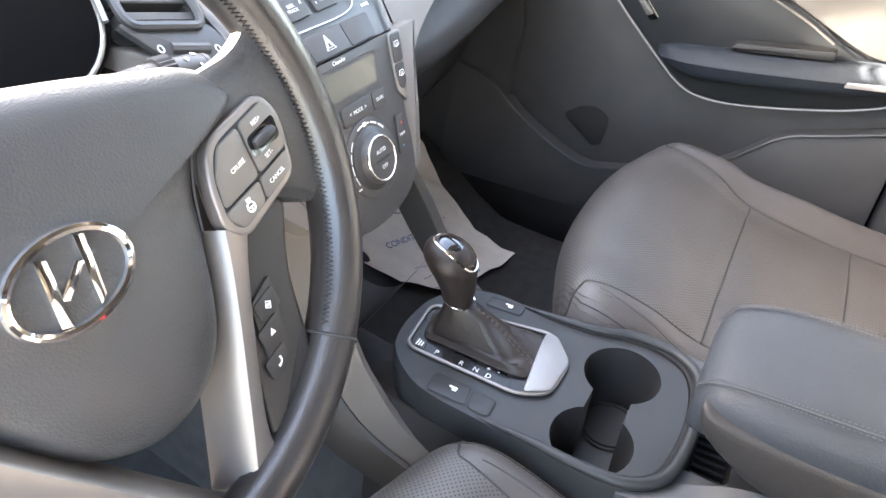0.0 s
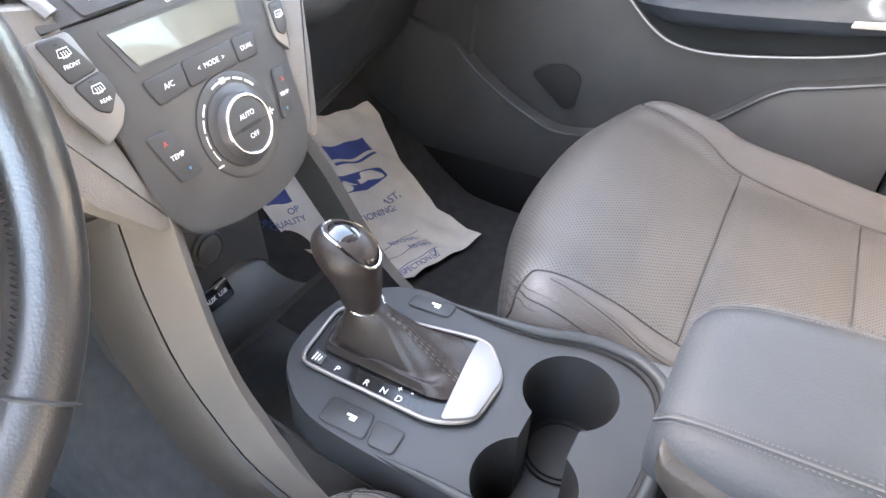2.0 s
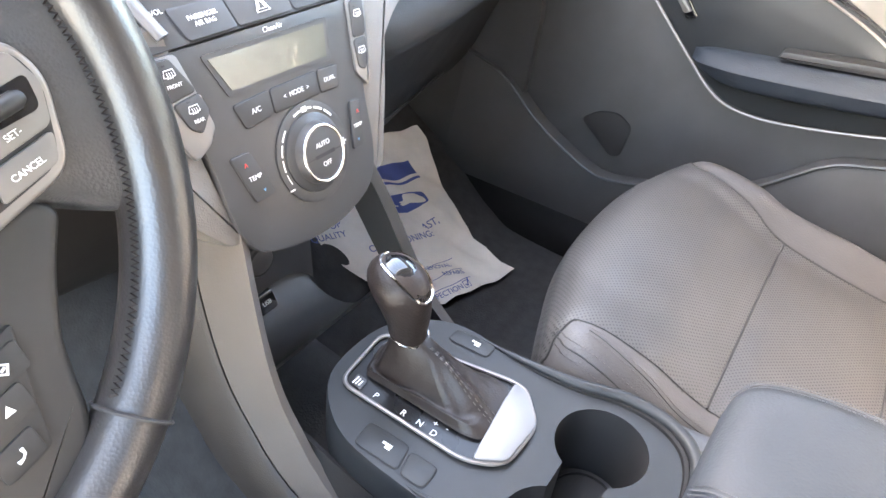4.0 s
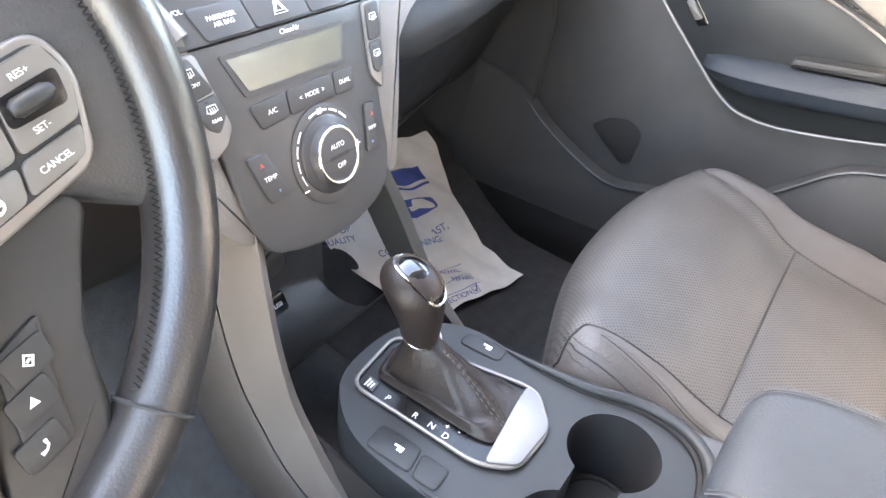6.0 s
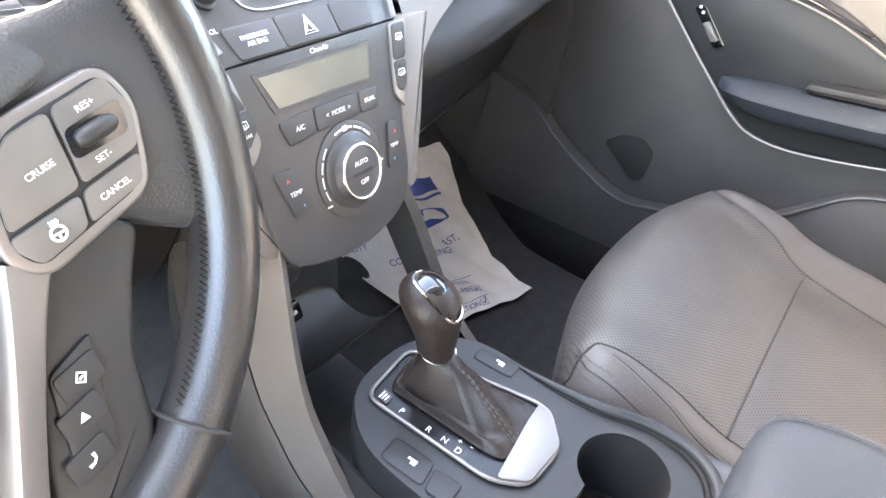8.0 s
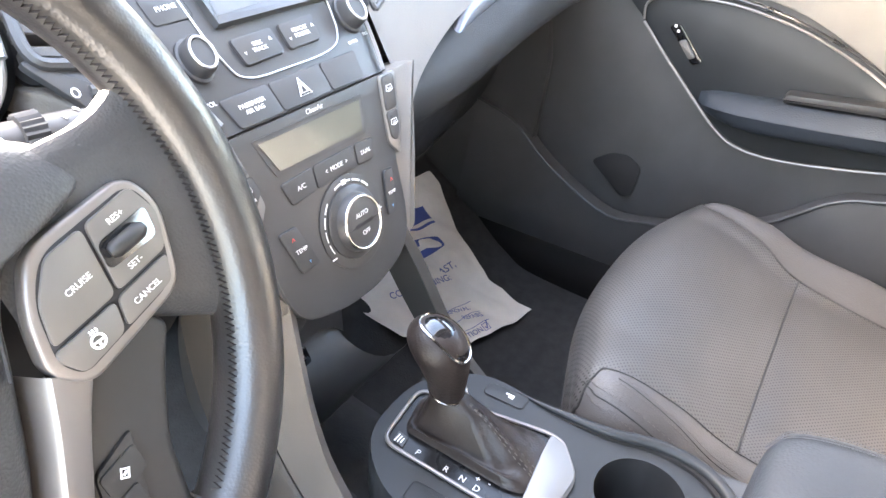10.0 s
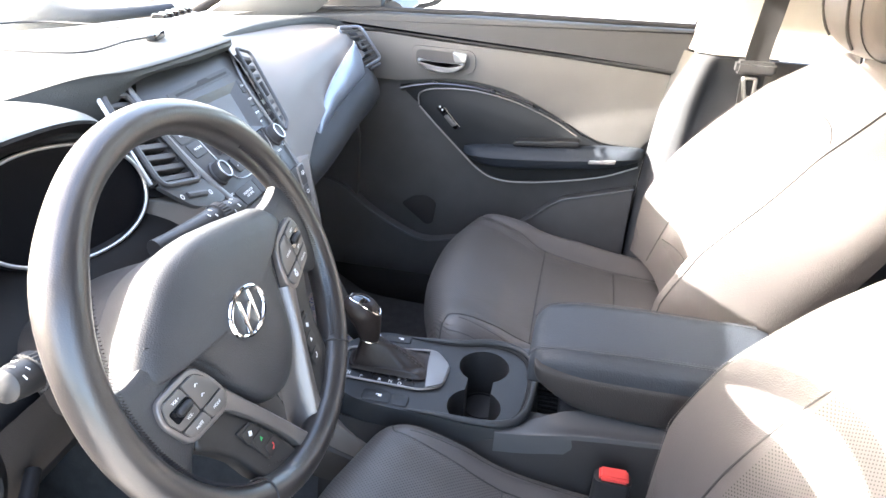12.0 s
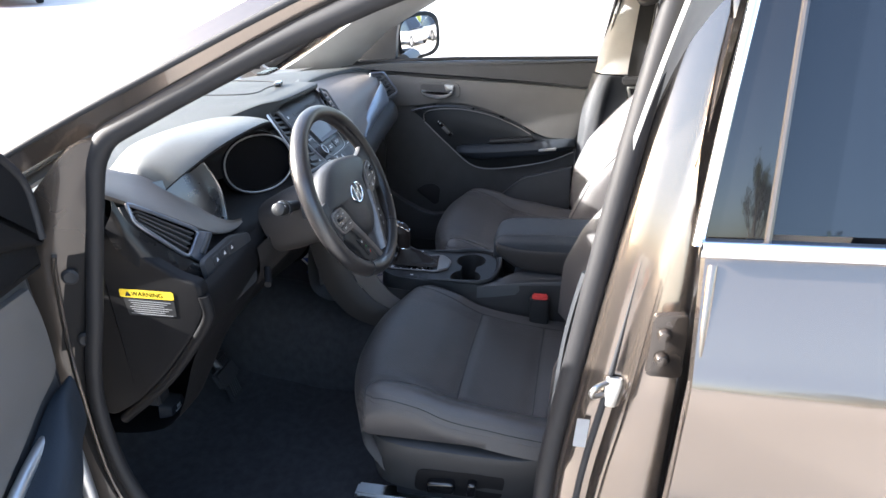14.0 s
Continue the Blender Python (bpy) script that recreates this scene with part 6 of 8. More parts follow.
        if i == 0:
            tube(bm, [face_up(cu + a, cv + b, 0.0002) for a, b in ((-0.0020, -0.0006), (0.0004, -0.0024), (0.0022, 0.0006), (-0.0002, 0.0024))], 0.0006, 4, True)
            tube(bm, [face_up(cu - 0.0008, cv - 0.0004, 0.0002), face_up(cu + 0.0010, cv + 0.0004, 0.0002)], 0.0006, 4)
        elif i == 1:
            prism(bm, [(cu - 0.0020, cv - 0.0014), (cu + 0.0020, cv - 0.0014), (cu + 0.0004, cv + 0.0022)], face_up, 0.0004)
        else:
            tube(bm, [face_up(cu + a, cv + b, 0.0002) for a, b in ((0.0016, 0.0022), (0.0018, -0.0002), (0.0004, -0.0016), (-0.0018, -0.0020))], [0.0008, 0.0005, 0.0005, 0.0009], 5)
        part("key_mark", bm, ink, kk)
# hub back and column
bm = bmesh.new()
lathe(bm, [(0.075, -0.03), (0.07, -0.05), (0.055, -0.07), (0.05, -0.075)], lambda u, v, w: wheel(u, v - 0.01, w), 28)
part("hub_back", bm, PLASTIC, sw)
col = thing("steering_column", (-0.372, 0.12, 0.98), "dark steering column shroud with two control stalks", "steering column")
bm = bmesh.new()
skin(bm, [[tuple(W_C + Vector((a, 0, 0)) + W_V * (b - 0.012) + W_N * w) for a, b in oval(0, 0, k, k * 0.92, 20, 3)] for w, k in ((-0.07, 0.058), (-0.085, 0.066), (-0.14, 0.066), (-0.19, 0.060))], 10, 32, True, True)
part("shroud", bm, SHROUD, col, "dark taupe column shroud")
for s in (-1, 1):
    bm = bmesh.new()
    a0 = W_C + Vector((s * 0.050, 0, 0)) + W_N * -0.095 + W_V * (0.02 if s < 0 else 0.050)
    a1 = W_C + Vector((s * (0.155 if s < 0 else 0.166), 0, 0)) + W_N * -0.075 + W_V * (0.046 if s < 0 else 0.036)
    e = (a1 - a0).normalized()
    n1 = (W_N + W_V * 0.8).normalized()
    n2 = e.cross(n1).normalized()
    tube(bm, cr([a0, a0 * 0.5 + a1 * 0.5, a1 - e * 0.03, a1], 10), [0.010, 0.010, 0.011, 0.012, 0.0130, 0.0135, 0.0135, 0.0135, 0.0135, 0.0120], 14)
    stalk = part("stalk", bm, STALK, col)
    # ribbed turning sleeve
    bm = bmesh.new()
    rows = []
    for d, r in ((-0.034, 0.0135), (-0.0335, 0.0155), (-0.024, 0.0160), (-0.0235, 0.0140)):
        c = a1 + e * d
        rows.append([tuple(c + (n1 * math.cos(2 * math.pi * k / 56) + n2 * math.sin(2 * math.pi * k / 56)) * (r + (0.0005 if k % 2 else -0.0005))) for k in range(56)])
    grid(bm, rows, True)
    part("sleeve", bm, RUBBER, stalk)
    bm = bmesh.new()
    tube(bm, [a1 - e * 0.002, a1 + e * 0.001, a1 + e * 0.003], [0.0125, 0.0120, 0.0095], 18)
    part("end_cap", bm, KEY_BLACK, stalk)
    for d, ang, ln in ((-0.008, -30, 0.0035), (-0.008, 20, 0.004), (-0.015, -10, 0.003), (-0.016, 40, 0.004), (-0.042, -25, 0.004), (-0.042, 15, 0.003), (-0.050, 0, 0.0035)):
        a = radians(ang)
        nn = n1 * math.cos(a) + n2 * math.sin(a)
        c = a1 + e * d + nn * (0.0137 if d > -0.03 else 0.0131)
        tt = e.cross(nn).normalized()
        bm = bmesh.new()
        tube(bm, [c - tt * ln * 0.5 - e * 0.0008, c, c + tt * ln * 0.5 + e * 0.0006], 0.0006, 5)
        part("stalk_mark", bm, WHITE_INK, stalk)
bm = bmesh.new()
tube(bm, [(-0.47, 0.165, 0.905), (-0.50, 0.15, 0.895), (-0.515, 0.145, 0.893)], 0.007, 8)
part("column_lever", bm, CAP, col)

# ---- seats ----


def seat(s):
    """A front seat: s = -1 the driver's, 1 the passenger's."""
    xc = 0.372 if s > 0 else -0.352
    who = "driver" if s < 0 else "passenger"
    ob = thing(who + "_seat", (xc, -0.25, 0.38), "grey perforated leather %s seat, lit by the sun across the backrest" % who, "car seat", "front seats")

    prof = CUSH[0]
    along = lambda y: next(i for i in range(20, len(prof)) if prof[i][0] < y) / (len(prof) - 1)
    f1, f2 = along(-0.222), along(-0.372)
    at = (0.0, 0.33, 0.37, 0.41, 0.47, along(-0.165), f1, f2, 1.0)
    outboard_u, inboard_u = (1.2, 1.2, 0.96, 0.87, 0.80, 0.715, 0.665, 0.635, 0.62), (1.2, 1.2, 1.0, 0.92, 0.85, 0.79, 0.775, 0.755, 0.74)
    edge_at = lambda u, f: np.interp(f, at, inboard_u if u * s < 0 else outboard_u)

    def cush(u, f):
        """Cushion top: u across from -1 to 1, f from the front underside to the back."""
        i = min(int(f * (len(prof) - 1)), len(prof) - 2)
        p, q, k = prof[i], prof[i + 1], f * (len(prof) - 1) - i
        y, z = p[0] * (1 - k) + q[0] * k, p[1] * (1 - k) + q[1] * k
        y += 0.018 * max(0, 1 + y / 0.2) if s < 0 else 0
        au = abs(u)
        inboard = u * s < 0
        g = (0.10 if inboard else 1.0) * np.interp(-y, (0.03, 0.10, 0.18, 0.30, 0.40, 0.48), (0.0, 0.009, 0.024, 0.031, 0.022, 0.016)) if f > 0.4 else 0.0
        r = max(0, min(1, (au - 0.56) / 0.30))
        bol = g * r * r * (3 - 2 * r)
        roll = 0.84
        if au > roll:
            bol -= ((au - roll) / (1 - roll)) ** 2.1 * (0.038 if inboard else 0.050 + 0.5 * g)
        crown = 0.006 * (1 - (au / 0.6) ** 2) if au < 0.6 else 0
        edge = edge_at(u, f)
        tuck = (0.0024 if inboard else 0.0042) * math.exp(-(((au - edge) * 0.236) / 0.008) ** 2) * min(1, max(0, (f - 0.40) / 0.08))
        if au < edge:
            for fs in (f1, f2):
                tuck = max(tuck, 0.0042 * math.exp(-(((f - fs) * 0.62) / 0.008) ** 2))
        width = 0.236 - 0.012 * max(0, 1 - f / 0.35)
        x = xc + (width + (0.022 * max(0, (au - 0.7) / 0.3) if inboard else 0)) * math.copysign(min(au, 1) ** 0.95, u)
        y -= 0.058 * au**2.4 * max(0, 1 - max(0, f - 0.3) / 0.5)
        return Vector((x, y, z + bol + crown - tuck))

    bm = bmesh.new()
    nu, nf = 97, 100
    us = [-1 + 2 * i / (nu - 1) for i in range(nu)]
    vs = grid(bm, [[cush(u, j / (nf - 1)) for u in us] for j in range(nf)])
    for k, face in enumerate(bm.faces):
        u, f = us[k % (nu - 1)] + 1 / (nu - 1), (k // (nu - 1) + 0.5) / (nf - 1)
        face.material_index = 1 if abs(u) < edge_at(u, f) and f > 0.12 else 0
    side_l = [bm.verts.new((v[0].co.x + 0.014, v[0].co.y, min(0.60, v[0].co.z - 0.01))) for v in vs]
    side_r = [bm.verts.new((v[-1].co.x - 0.014, v[-1].co.y, min(0.60, v[-1].co.z - 0.01))) for v in vs]
    for j in range(nf - 1):
        bm.faces.new((vs[j][0], vs[j + 1][0], side_l[j + 1], side_l[j]))
        bm.faces.new((vs[j][-1], side_r[j], side_r[j + 1], vs[j + 1][-1]))
    cu = part("cushion", bm, [LEATHER, PERF], ob, angle=70)
    # seams

    def seam(uv, r=0.0010, n=60, mat=SEAM, up=0.0, name="seam"):
        bm = bmesh.new()
        tube(bm, [cush(p[0], p[1]) + Vector((0, 0, up)) for p in cr(uv, n)], r, 5)
        part(name, bm, mat, cu)

    for e in (-1, 1):
        seam([(e * 0.985, 0.33), (e * 0.97, 0.365)] + [(e * edge_at(e, f), f) for f in (0.39, 0.41, 0.44, 0.47, 0.52, along(-0.165), f1, f2, 1.0)], 0.0014)
        outer = [(e * 0.905, 0.392), (e * 0.925, 0.43), (e * 0.945, 0.50), (e * 0.950, f1), (e * 0.945, f2), (e * 0.94, 0.97)]
        seam(outer, 0.0010)
        bm = bmesh.new()
        for du in (-0.020, 0.020):
            stitches(bm, [cush(p[0] + du, p[1]) + Vector((0, 0, 0.0006)) for p in cr(outer, 300)], r=0.00045)
        if e * s < 0:
            fold = [(e * 0.868, 0.53), (e * 0.880, along(-0.165)), (e * 0.885, f1), (e * 0.875, f2), (e * 0.87, 0.97)]
            seam(fold, 0.0007)
            for du in (-0.014, 0.014):
                stitches(bm, [cush(p[0] + du, p[1]) + Vector((0, 0, 0.0005)) for p in cr(fold, 260)], r=0.00042)
        part("stitching", bm, THREAD, cu)
    for fs in (f1, f2):
        seam([(-edge_at(-1, fs), fs), (0, fs), (edge_at(1, fs), fs)], 0.0015)
    seam([(-0.985, 0.20), (-0.6, 0.17), (0, 0.165), (0.6, 0.17), (0.985, 0.20)], 0.0010)
    # backrest
    def backp(u, f):
        y, z = -0.455 - 0.245 * f - 0.025 * math.sin(f * math.pi) * -1, 0.66 + 0.485 * f
        au = abs(u)
        bol = 0.078 * max(0, min(1, (au - 0.52) / 0.32)) ** 1.5 * (1 - 0.75 * max(0, f - 0.45) / 0.55) * (0.55 + 0.45 * min(1, f / 0.25))
        if au > 0.86:
            bol -= ((au - 0.86) / 0.14) ** 2 * 0.085
        w = 0.238 + 0.012 * math.sin(min(1, f * 1.3) * math.pi) - 0.055 * max(0, (f - 0.62) / 0.38) ** 1.6
        top = -0.035 * au**3 * max(0, (f - 0.8) / 0.2)
        return Vector((xc + w * u, y + bol - 0.030 * (1 - min(1, au / 0.55) ** 2) * 0.5, z + bol * 0.25 + top))

    bm = bmesh.new()
    us = [-1 + 2 * i / 40 for i in range(41)]
    rows = []
    for j in range(34):
        f = j / 33
        rows.append([backp(u, f) for u in us])
    for k in (0.03, 0.07, 0.11):
        rows.append([backp(u, 1) + Vector((0, -k * 0.9, 0.012 - k * k * 3)) for u in us])
    for f in (0.8, 0.5, 0.2, 0.0):
        rows.append([Vector((backp(u, f).x, -0.455 - 0.245 * f - 0.115, 0.66 + 0.485 * f)) for u in us])
    vs = grid(bm, rows)
    for col, e in ((0, -1), (-1, 1)):
        strip = []
        for j in range(34):
            f, p = j / 33, vs[j][col].co
            yb = -0.57 - 0.245 * f
            strip.append([vs[j][col]] + [bm.verts.new((p.x + e * 0.010 * math.sin(k * math.pi), p.y * (1 - k) + yb * k, p.z)) for k in (0.25, 0.5, 0.75, 1.0)])
        for a, b in zip(strip, strip[1:]):
            for k in range(4):
                bm.faces.new((a[k], a[k + 1], b[k + 1], b[k]))
    for f in bm.faces:
        c = f.calc_center_median()
        if abs(c.x - xc) < 0.152 and 0.72 < c.z < 1.0 and c.y > -0.70:
            f.material_index = 1
    ba = part("backrest", bm, [LEATHER, PERF_BACK], ob, angle=70)
    for e in (-1, 1):
        for uv, r in (([(e * 0.66, 0.02), (e * 0.64, 0.3), (e * 0.62, 0.6), (e * 0.60, 0.78)], 0.0013), ([(e * 0.90, 0.05), (e * 0.90, 0.4), (e * 0.90, 0.7), (e * 0.88, 0.98)], 0.0012)):
            bm = bmesh.new()
            tube(bm, [backp(*p) + Vector((0, 0.0006, 0)) for p in cr(uv, 40)], r, 5)
            part("seam", bm, SEAM, ba)
        bm = bmesh.new()
        stitches(bm, [backp(*p) + Vector((0, 0.001, 0)) for p in cr([(e * 0.875, 0.05), (e * 0.875, 0.4), (e * 0.875, 0.7), (e * 0.855, 0.98)], 300)], r=0.00045)
        part("stitching", bm, THREAD, ba)
    for fz in (0.78, 0.14):
        bm = bmesh.new()
        tube(bm, [backp(*p) + Vector((0, 0.0008, 0)) for p in cr([(-0.62, fz), (-0.3, fz + 0.03), (0, fz + 0.04), (0.3, fz + 0.03), (0.62, fz)], 30)], 0.0013, 5)
        part("seam", bm, SEAM, ba)
    # headrest
    bm = bmesh.new()
    skin(bm, [[(xc + a * 0.132, -0.690 + c * 0.066 + (0.014 if c > 0 else 0) * (1 - abs(a)), 1.275 + b * 0.112 - 0.022 * a * a * b) for b, c in oval(0, 0, k, k, 24, 2.3)] for a, k in ((-1.0, 0.45), (-0.95, 0.75), (-0.80, 0.93), (-0.35, 1.0), (0.35, 1.0), (0.80, 0.93), (0.95, 0.75), (1.0, 0.45))], 36, 40, True, True)
    hr = part("headrest", bm, LEATHER, ob)
    for e in (-1, 1):
        bm = bmesh.new()
        tube(bm, [(xc + e * 0.098, -0.690 + c * 0.0625 + (0.004 if c > 0 else 0), 1.275 + b * 0.104) for b, c in oval(0, 0, 1, 1, 40, 2.3)], 0.0012, 5, True)
        part("seam", bm, SEAM, hr)
        bm = bmesh.new()
        tube(bm, [(xc + e * 0.07, -0.70, 1.19), (xc + e * 0.07, -0.715, 1.10)], 0.006, 8)
        part("headrest_post", bm, CHROME, hr)
    bm = bmesh.new()
    arch = cr([(-0.060, -0.095), (-0.064, -0.03), (-0.052, 0.03), (0.0, 0.056), (0.052, 0.03), (0.064, -0.03), (0.060, -0.095)], 36)
    tube(bm, [(xc + p[0], -0.690 + 0.067 * (1 - (abs(p[1]) / 0.112) ** 2.3) ** (1 / 2.3) + 0.014 * (1 - abs(p[0]) / 0.132), 1.275 + p[1]) for p in arch], 0.0022, 6)
    part("arch_seam", bm, SEAM, hr)
    bm = bmesh.new()
    lathe(bm, [(0.014, -0.004), (0.014, 0.003), (0.010, 0.004), (0.002, 0.004)], lambda u, v, w: (xc + u, -0.614 + w, 1.255 + v), 18)
    part("headrest_button", bm, PANEL, hr)
    # plastic skirt round the front and both sides
    bm = bmesh.new()
    plan = cr([(-0.224, -0.50), (-0.229, -0.36), (-0.228, -0.22), (-0.222, -0.12), (-0.200, -0.070), (-0.14, -0.045), (0.0, -0.036), (0.14, -0.045), (0.200, -0.070), (0.222, -0.12), (0.228, -0.22), (0.229, -0.36), (0.224, -0.50)], 52)
    rows = []
    for i, p in enumerate(plan):
        q0, q1 = plan[max(0, i - 1)], plan[min(51, i + 1)]
        n = Vector((q0[1] - q1[1], q1[0] - q0[0])).normalized()
        lift = 0.035 * max(0, (-p[1] - 0.36) / 0.14)
        rows.append([(xc + p[0] + n.x * d, p[1] + n.y * d, z + lift * (z > 0.55)) for d, z in ((-0.022, 0.592), (-0.004, 0.590), (0.004, 0.584), (0.007, 0.570), (0.004, 0.530), (0.005, 0.500), (0.002, 0.472), (-0.012, 0.460), (-0.030, 0.456))])
    grid(bm, rows)
    skirt = part("side_skirt", bm, SKIRT, ob, "dark grey plastic seat skirt")
    bm = bmesh.new()
    box(bm, (xc - 0.19, -0.46, 0.40), (xc + 0.19, -0.08, 0.54), 0.02)
    part("seat_base", bm, RUBBER, ob)
    for e in (-1, 1):
        bm = bmesh.new()
        box(bm, (xc + e * 0.17 - 0.02, -0.52, 0.362), (xc + e * 0.17 + 0.02, 0.0, 0.40), 0.006)
        part("slide_rail", bm, STEEL if s < 0 else PANEL, ob)
    if s < 0:
        bm = bmesh.new()
        prism(bm, rounded([(-0.181, 0.487), (-0.238, 0.494), (-0.238, 0.522), (-0.181, 0.516)], 0.01, 5), yz(xc - 0.231, -1), 0.020, 0.006, 3)
        part("seat_switch", bm, GLOSS, skirt)
        bm = bmesh.new()
        prism(bm, rounded([(-0.262, 0.493), (-0.281, 0.494), (-0.283, 0.527), (-0.264, 0.526)], 0.008, 5), yz(xc - 0.231, -1), 0.020, 0.006, 3)
        part("recline_switch", bm, GLOSS, skirt)
        bm = bmesh.new()
        prism(bm, rounded([(-0.15, 0.478), (-0.33, 0.478), (-0.34, 0.545), (-0.16, 0.535)], 0.02, 5), yz(xc - 0.230, -1), 0.004, 0.001)
        part("switch_plate", bm, CAP, skirt)
    return ob


CUSH = [[tuple(p) for p in cr([(-0.043, 0.56), (-0.014, 0.615), (-0.008, 0.655), (-0.020, 0.688), (-0.050, 0.707), (-0.092, 0.708), (-0.155, 0.688), (-0.222, 0.659), (-0.34, 0.638), (-0.49, 0.630)], 140)]]
seat(-1)
seat(1)
# belt buckle beside the driver's seat
bk = thing("belt_buckle", (-0.125, -0.36, 0.60), "black belt buckle with a red release button", "seat belt")
bm = bmesh.new()
skin(bm, [[(-0.148 + a * 0.0125 + (z - 0.7) * -0.1, -0.367 + b * 0.024, z) for a, b in oval(0, 0, 1, 1, 16, 4)] for z in (0.52, 0.60, 0.66, 0.705)], 8, 24, True, True)
part("buckle_body", bm, STALK, bk)
bm = bmesh.new()
box(bm, (-0.159, -0.386, 0.704), (-0.138, -0.349, 0.714), 0.003)
part("release_button", bm, RED_PLASTIC, bk)

# ---- centre console ----
con = thing("centre_console", (0, -0.1, 0.4), "grey-black centre console with shifter surround and cup holders", "car console")
TOP = 0.702
top = lambda u, v, w: (u, v, TOP + w)
outline = [tuple(p) for p in cr([(0.0, 0.066), (-0.040, 0.060), (-0.068, 0.036), (-0.086, 0.0), (-0.092, -0.06), (-0.094, -0.12), (-0.097, -0.17), (-0.092, -0.215), (-0.066, -0.243), (0.0, -0.252), (0.066, -0.243), (0.095, -0.215), (0.101, -0.17), (0.088, -0.12), (0.084, -0.06), (0.086, 0.0), (0.070, 0.036), (0.040, 0.060)], 90, True)]
# top plate with the two cups and the joining slot cut through it
CUPS = [(0.039, -0.168), (-0.057, -0.168)]
CR = 0.0395
hole = []
for i in range(37):
    a = radians(150 - 300 * i / 36)
    hole.append((CUPS[0][0] + CR * math.cos(a), CUPS[0][1] + CR * math.sin(a)))
for i in range(37):
    a = radians(-30 - 300 * i / 36)
    hole.append((CUPS[1][0] + CR * math.cos(a), CUPS[1][1] + CR * math.sin(a)))
bm = bmesh.new()
ov = [bm.verts.new(top(u, v, 0)) for u, v in outline]
hv = [bm.verts.new(top(u, v, -0.001)) for u, v in hole]
edges = [bm.edges.new((ov[i], ov[(i + 1) % len(ov)])) for i in range(len(ov))] + [bm.edges.new((hv[i], hv[(i + 1) % len(hv)])) for i in range(len(hv))]
bmesh.ops.triangle_fill(bm, use_beauty=True, edges=edges)
ol = [bm.verts.new((u * 1.05, v * 1.03, TOP - 0.05)) for u, v in outline]
om = [bm.verts.new((u * 1.02, v * 1.012, TOP - 0.006)) for u, v in outline]
for i in range(len(ov)):
    j = (i + 1) % len(ov)
    bm.faces.new((ov[i], ov[j], om[j], om[i]))
    bm.faces.new((om[i], om[j], ol[j], ol[i]))
hl = [bm.verts.new((u * 0.97, v * 0.995, TOP - 0.085)) for u, v in hole]
for i in range(len(hv)):
    j = (i + 1) % len(hv)
    bm.faces.new((hv[j], hv[i], hl[i], hl[j])).material_index = 1
bm.faces.new(hl).material_index = 1
plate = part("top_plate", bm, [CONSOLE, KEY_BLACK], con, "satin grey-black console plate", angle=30)
bm = bmesh.new()
ring = outline
lip = ring[20:74]
tube(bm, [top(u * 0.97, v * 0.985 - 0.001, 0.004 - 0.005 * abs(2 * i / 53 - 1) ** 6) for i, (u, v) in enumerate(lip)], [0.0062 - 0.0052 * abs(2 * i / 53 - 1) ** 4 for i in range(54)], 10)
part("rear_lip", bm, CONSOLE, plate)
bm = bmesh.new()
tube(bm, [top(u * 0.925, v * 0.960 - 0.001, -0.0008) for u, v in lip[3:-3]], [0.0040 * min(1, 0.2 + i / 8, 0.2 + (47 - i) / 8) for i in range(48)], 8)
part("lip_groove", bm, CAP, plate)
for cx, cy in CUPS:
    bm = bmesh.new()
    prism(bm, oval(cx, cy, 0.034, 0.034, 28), lambda u, v, w: (u, v, TOP - 0.084 + w), 0.002)
    part("cup_mat", bm, RUBBER, plate)
    bm = bmesh.new()
    for k in (2.2,):
        tube(bm, [(cx + (0.010 + 0.009 * k) * math.cos(a * 0.2618), cy + (0.010 + 0.009 * k) * math.sin(a * 0.2618), TOP - 0.0815) for a in range(24)], 0.0012, 5, True)
    part("mat_ring", bm, CAP, plate)
# shifter surround
bm = bmesh.new()
gate = rounded([(-0.044, 0.046), (0.028, 0.054), (0.052, -0.075), (0.050, -0.090), (0.020, -0.116), (-0.030, -0.114), (-0.046, -0.085)], 0.014, 5)
tube(bm, [top(u, v, 0.003) for u, v in gate], 0.0019, 8, True)
sur = part("shifter_bezel", bm, SATIN, con, "bright satin chrome shifter surround")
bm = bmesh.new()
prism(bm, rounded([(0.050, -0.078), (0.047, -0.092), (0.018, -0.116), (-0.028, -0.114), (-0.043, -0.090), (-0.030, -0.088), (0.026, -0.080)], 0.006, 4), lambda u, v, w: top(u, v, w + 0.001), 0.006, 0.002)
part("bezel_plate", bm, PLATE, sur, "broad satin chrome rear plate")
bm = bmesh.new()
prism(bm, [(0.985 * u + 0.0, 0.985 * v) for u, v in gate], lambda u, v, w: top(u, v, w - 0.002), 0.003)
gp = part("gate_plate", bm, GATE, sur, "gloss black gate plate with gear letters")
gl = lambda u, v, w: top(u, v, w + 0.0014)
for word, u, v in (("P", -0.036, 0.012), ("R", -0.0365, -0.018), ("N", -0.0365, -0.035), ("D", -0.038, -0.050), ("+", -0.029, -0.046), ("-", -0.027, -0.057)):
    letters(word, 0.0085, gl, u, v, gp, turn=radians(-90), lift=0.0002)
bm = bmesh.new()
prism(bm, rounded([(-0.040, 0.026), (-0.028, 0.028), (-0.026, 0.040), (-0.038, 0.038)], 0.002), gl, 0.0012, 0.0004)
part("lock_cover", bm, PANEL, gp)
bars(lambda u, v, w: gl(u, v, w + 0.001), [(-0.038, 0.036, -0.029, 0.0372), (-0.0375, 0.033, -0.030, 0.0342), (-0.037, 0.030, -0.031, 0.0312)], gp)
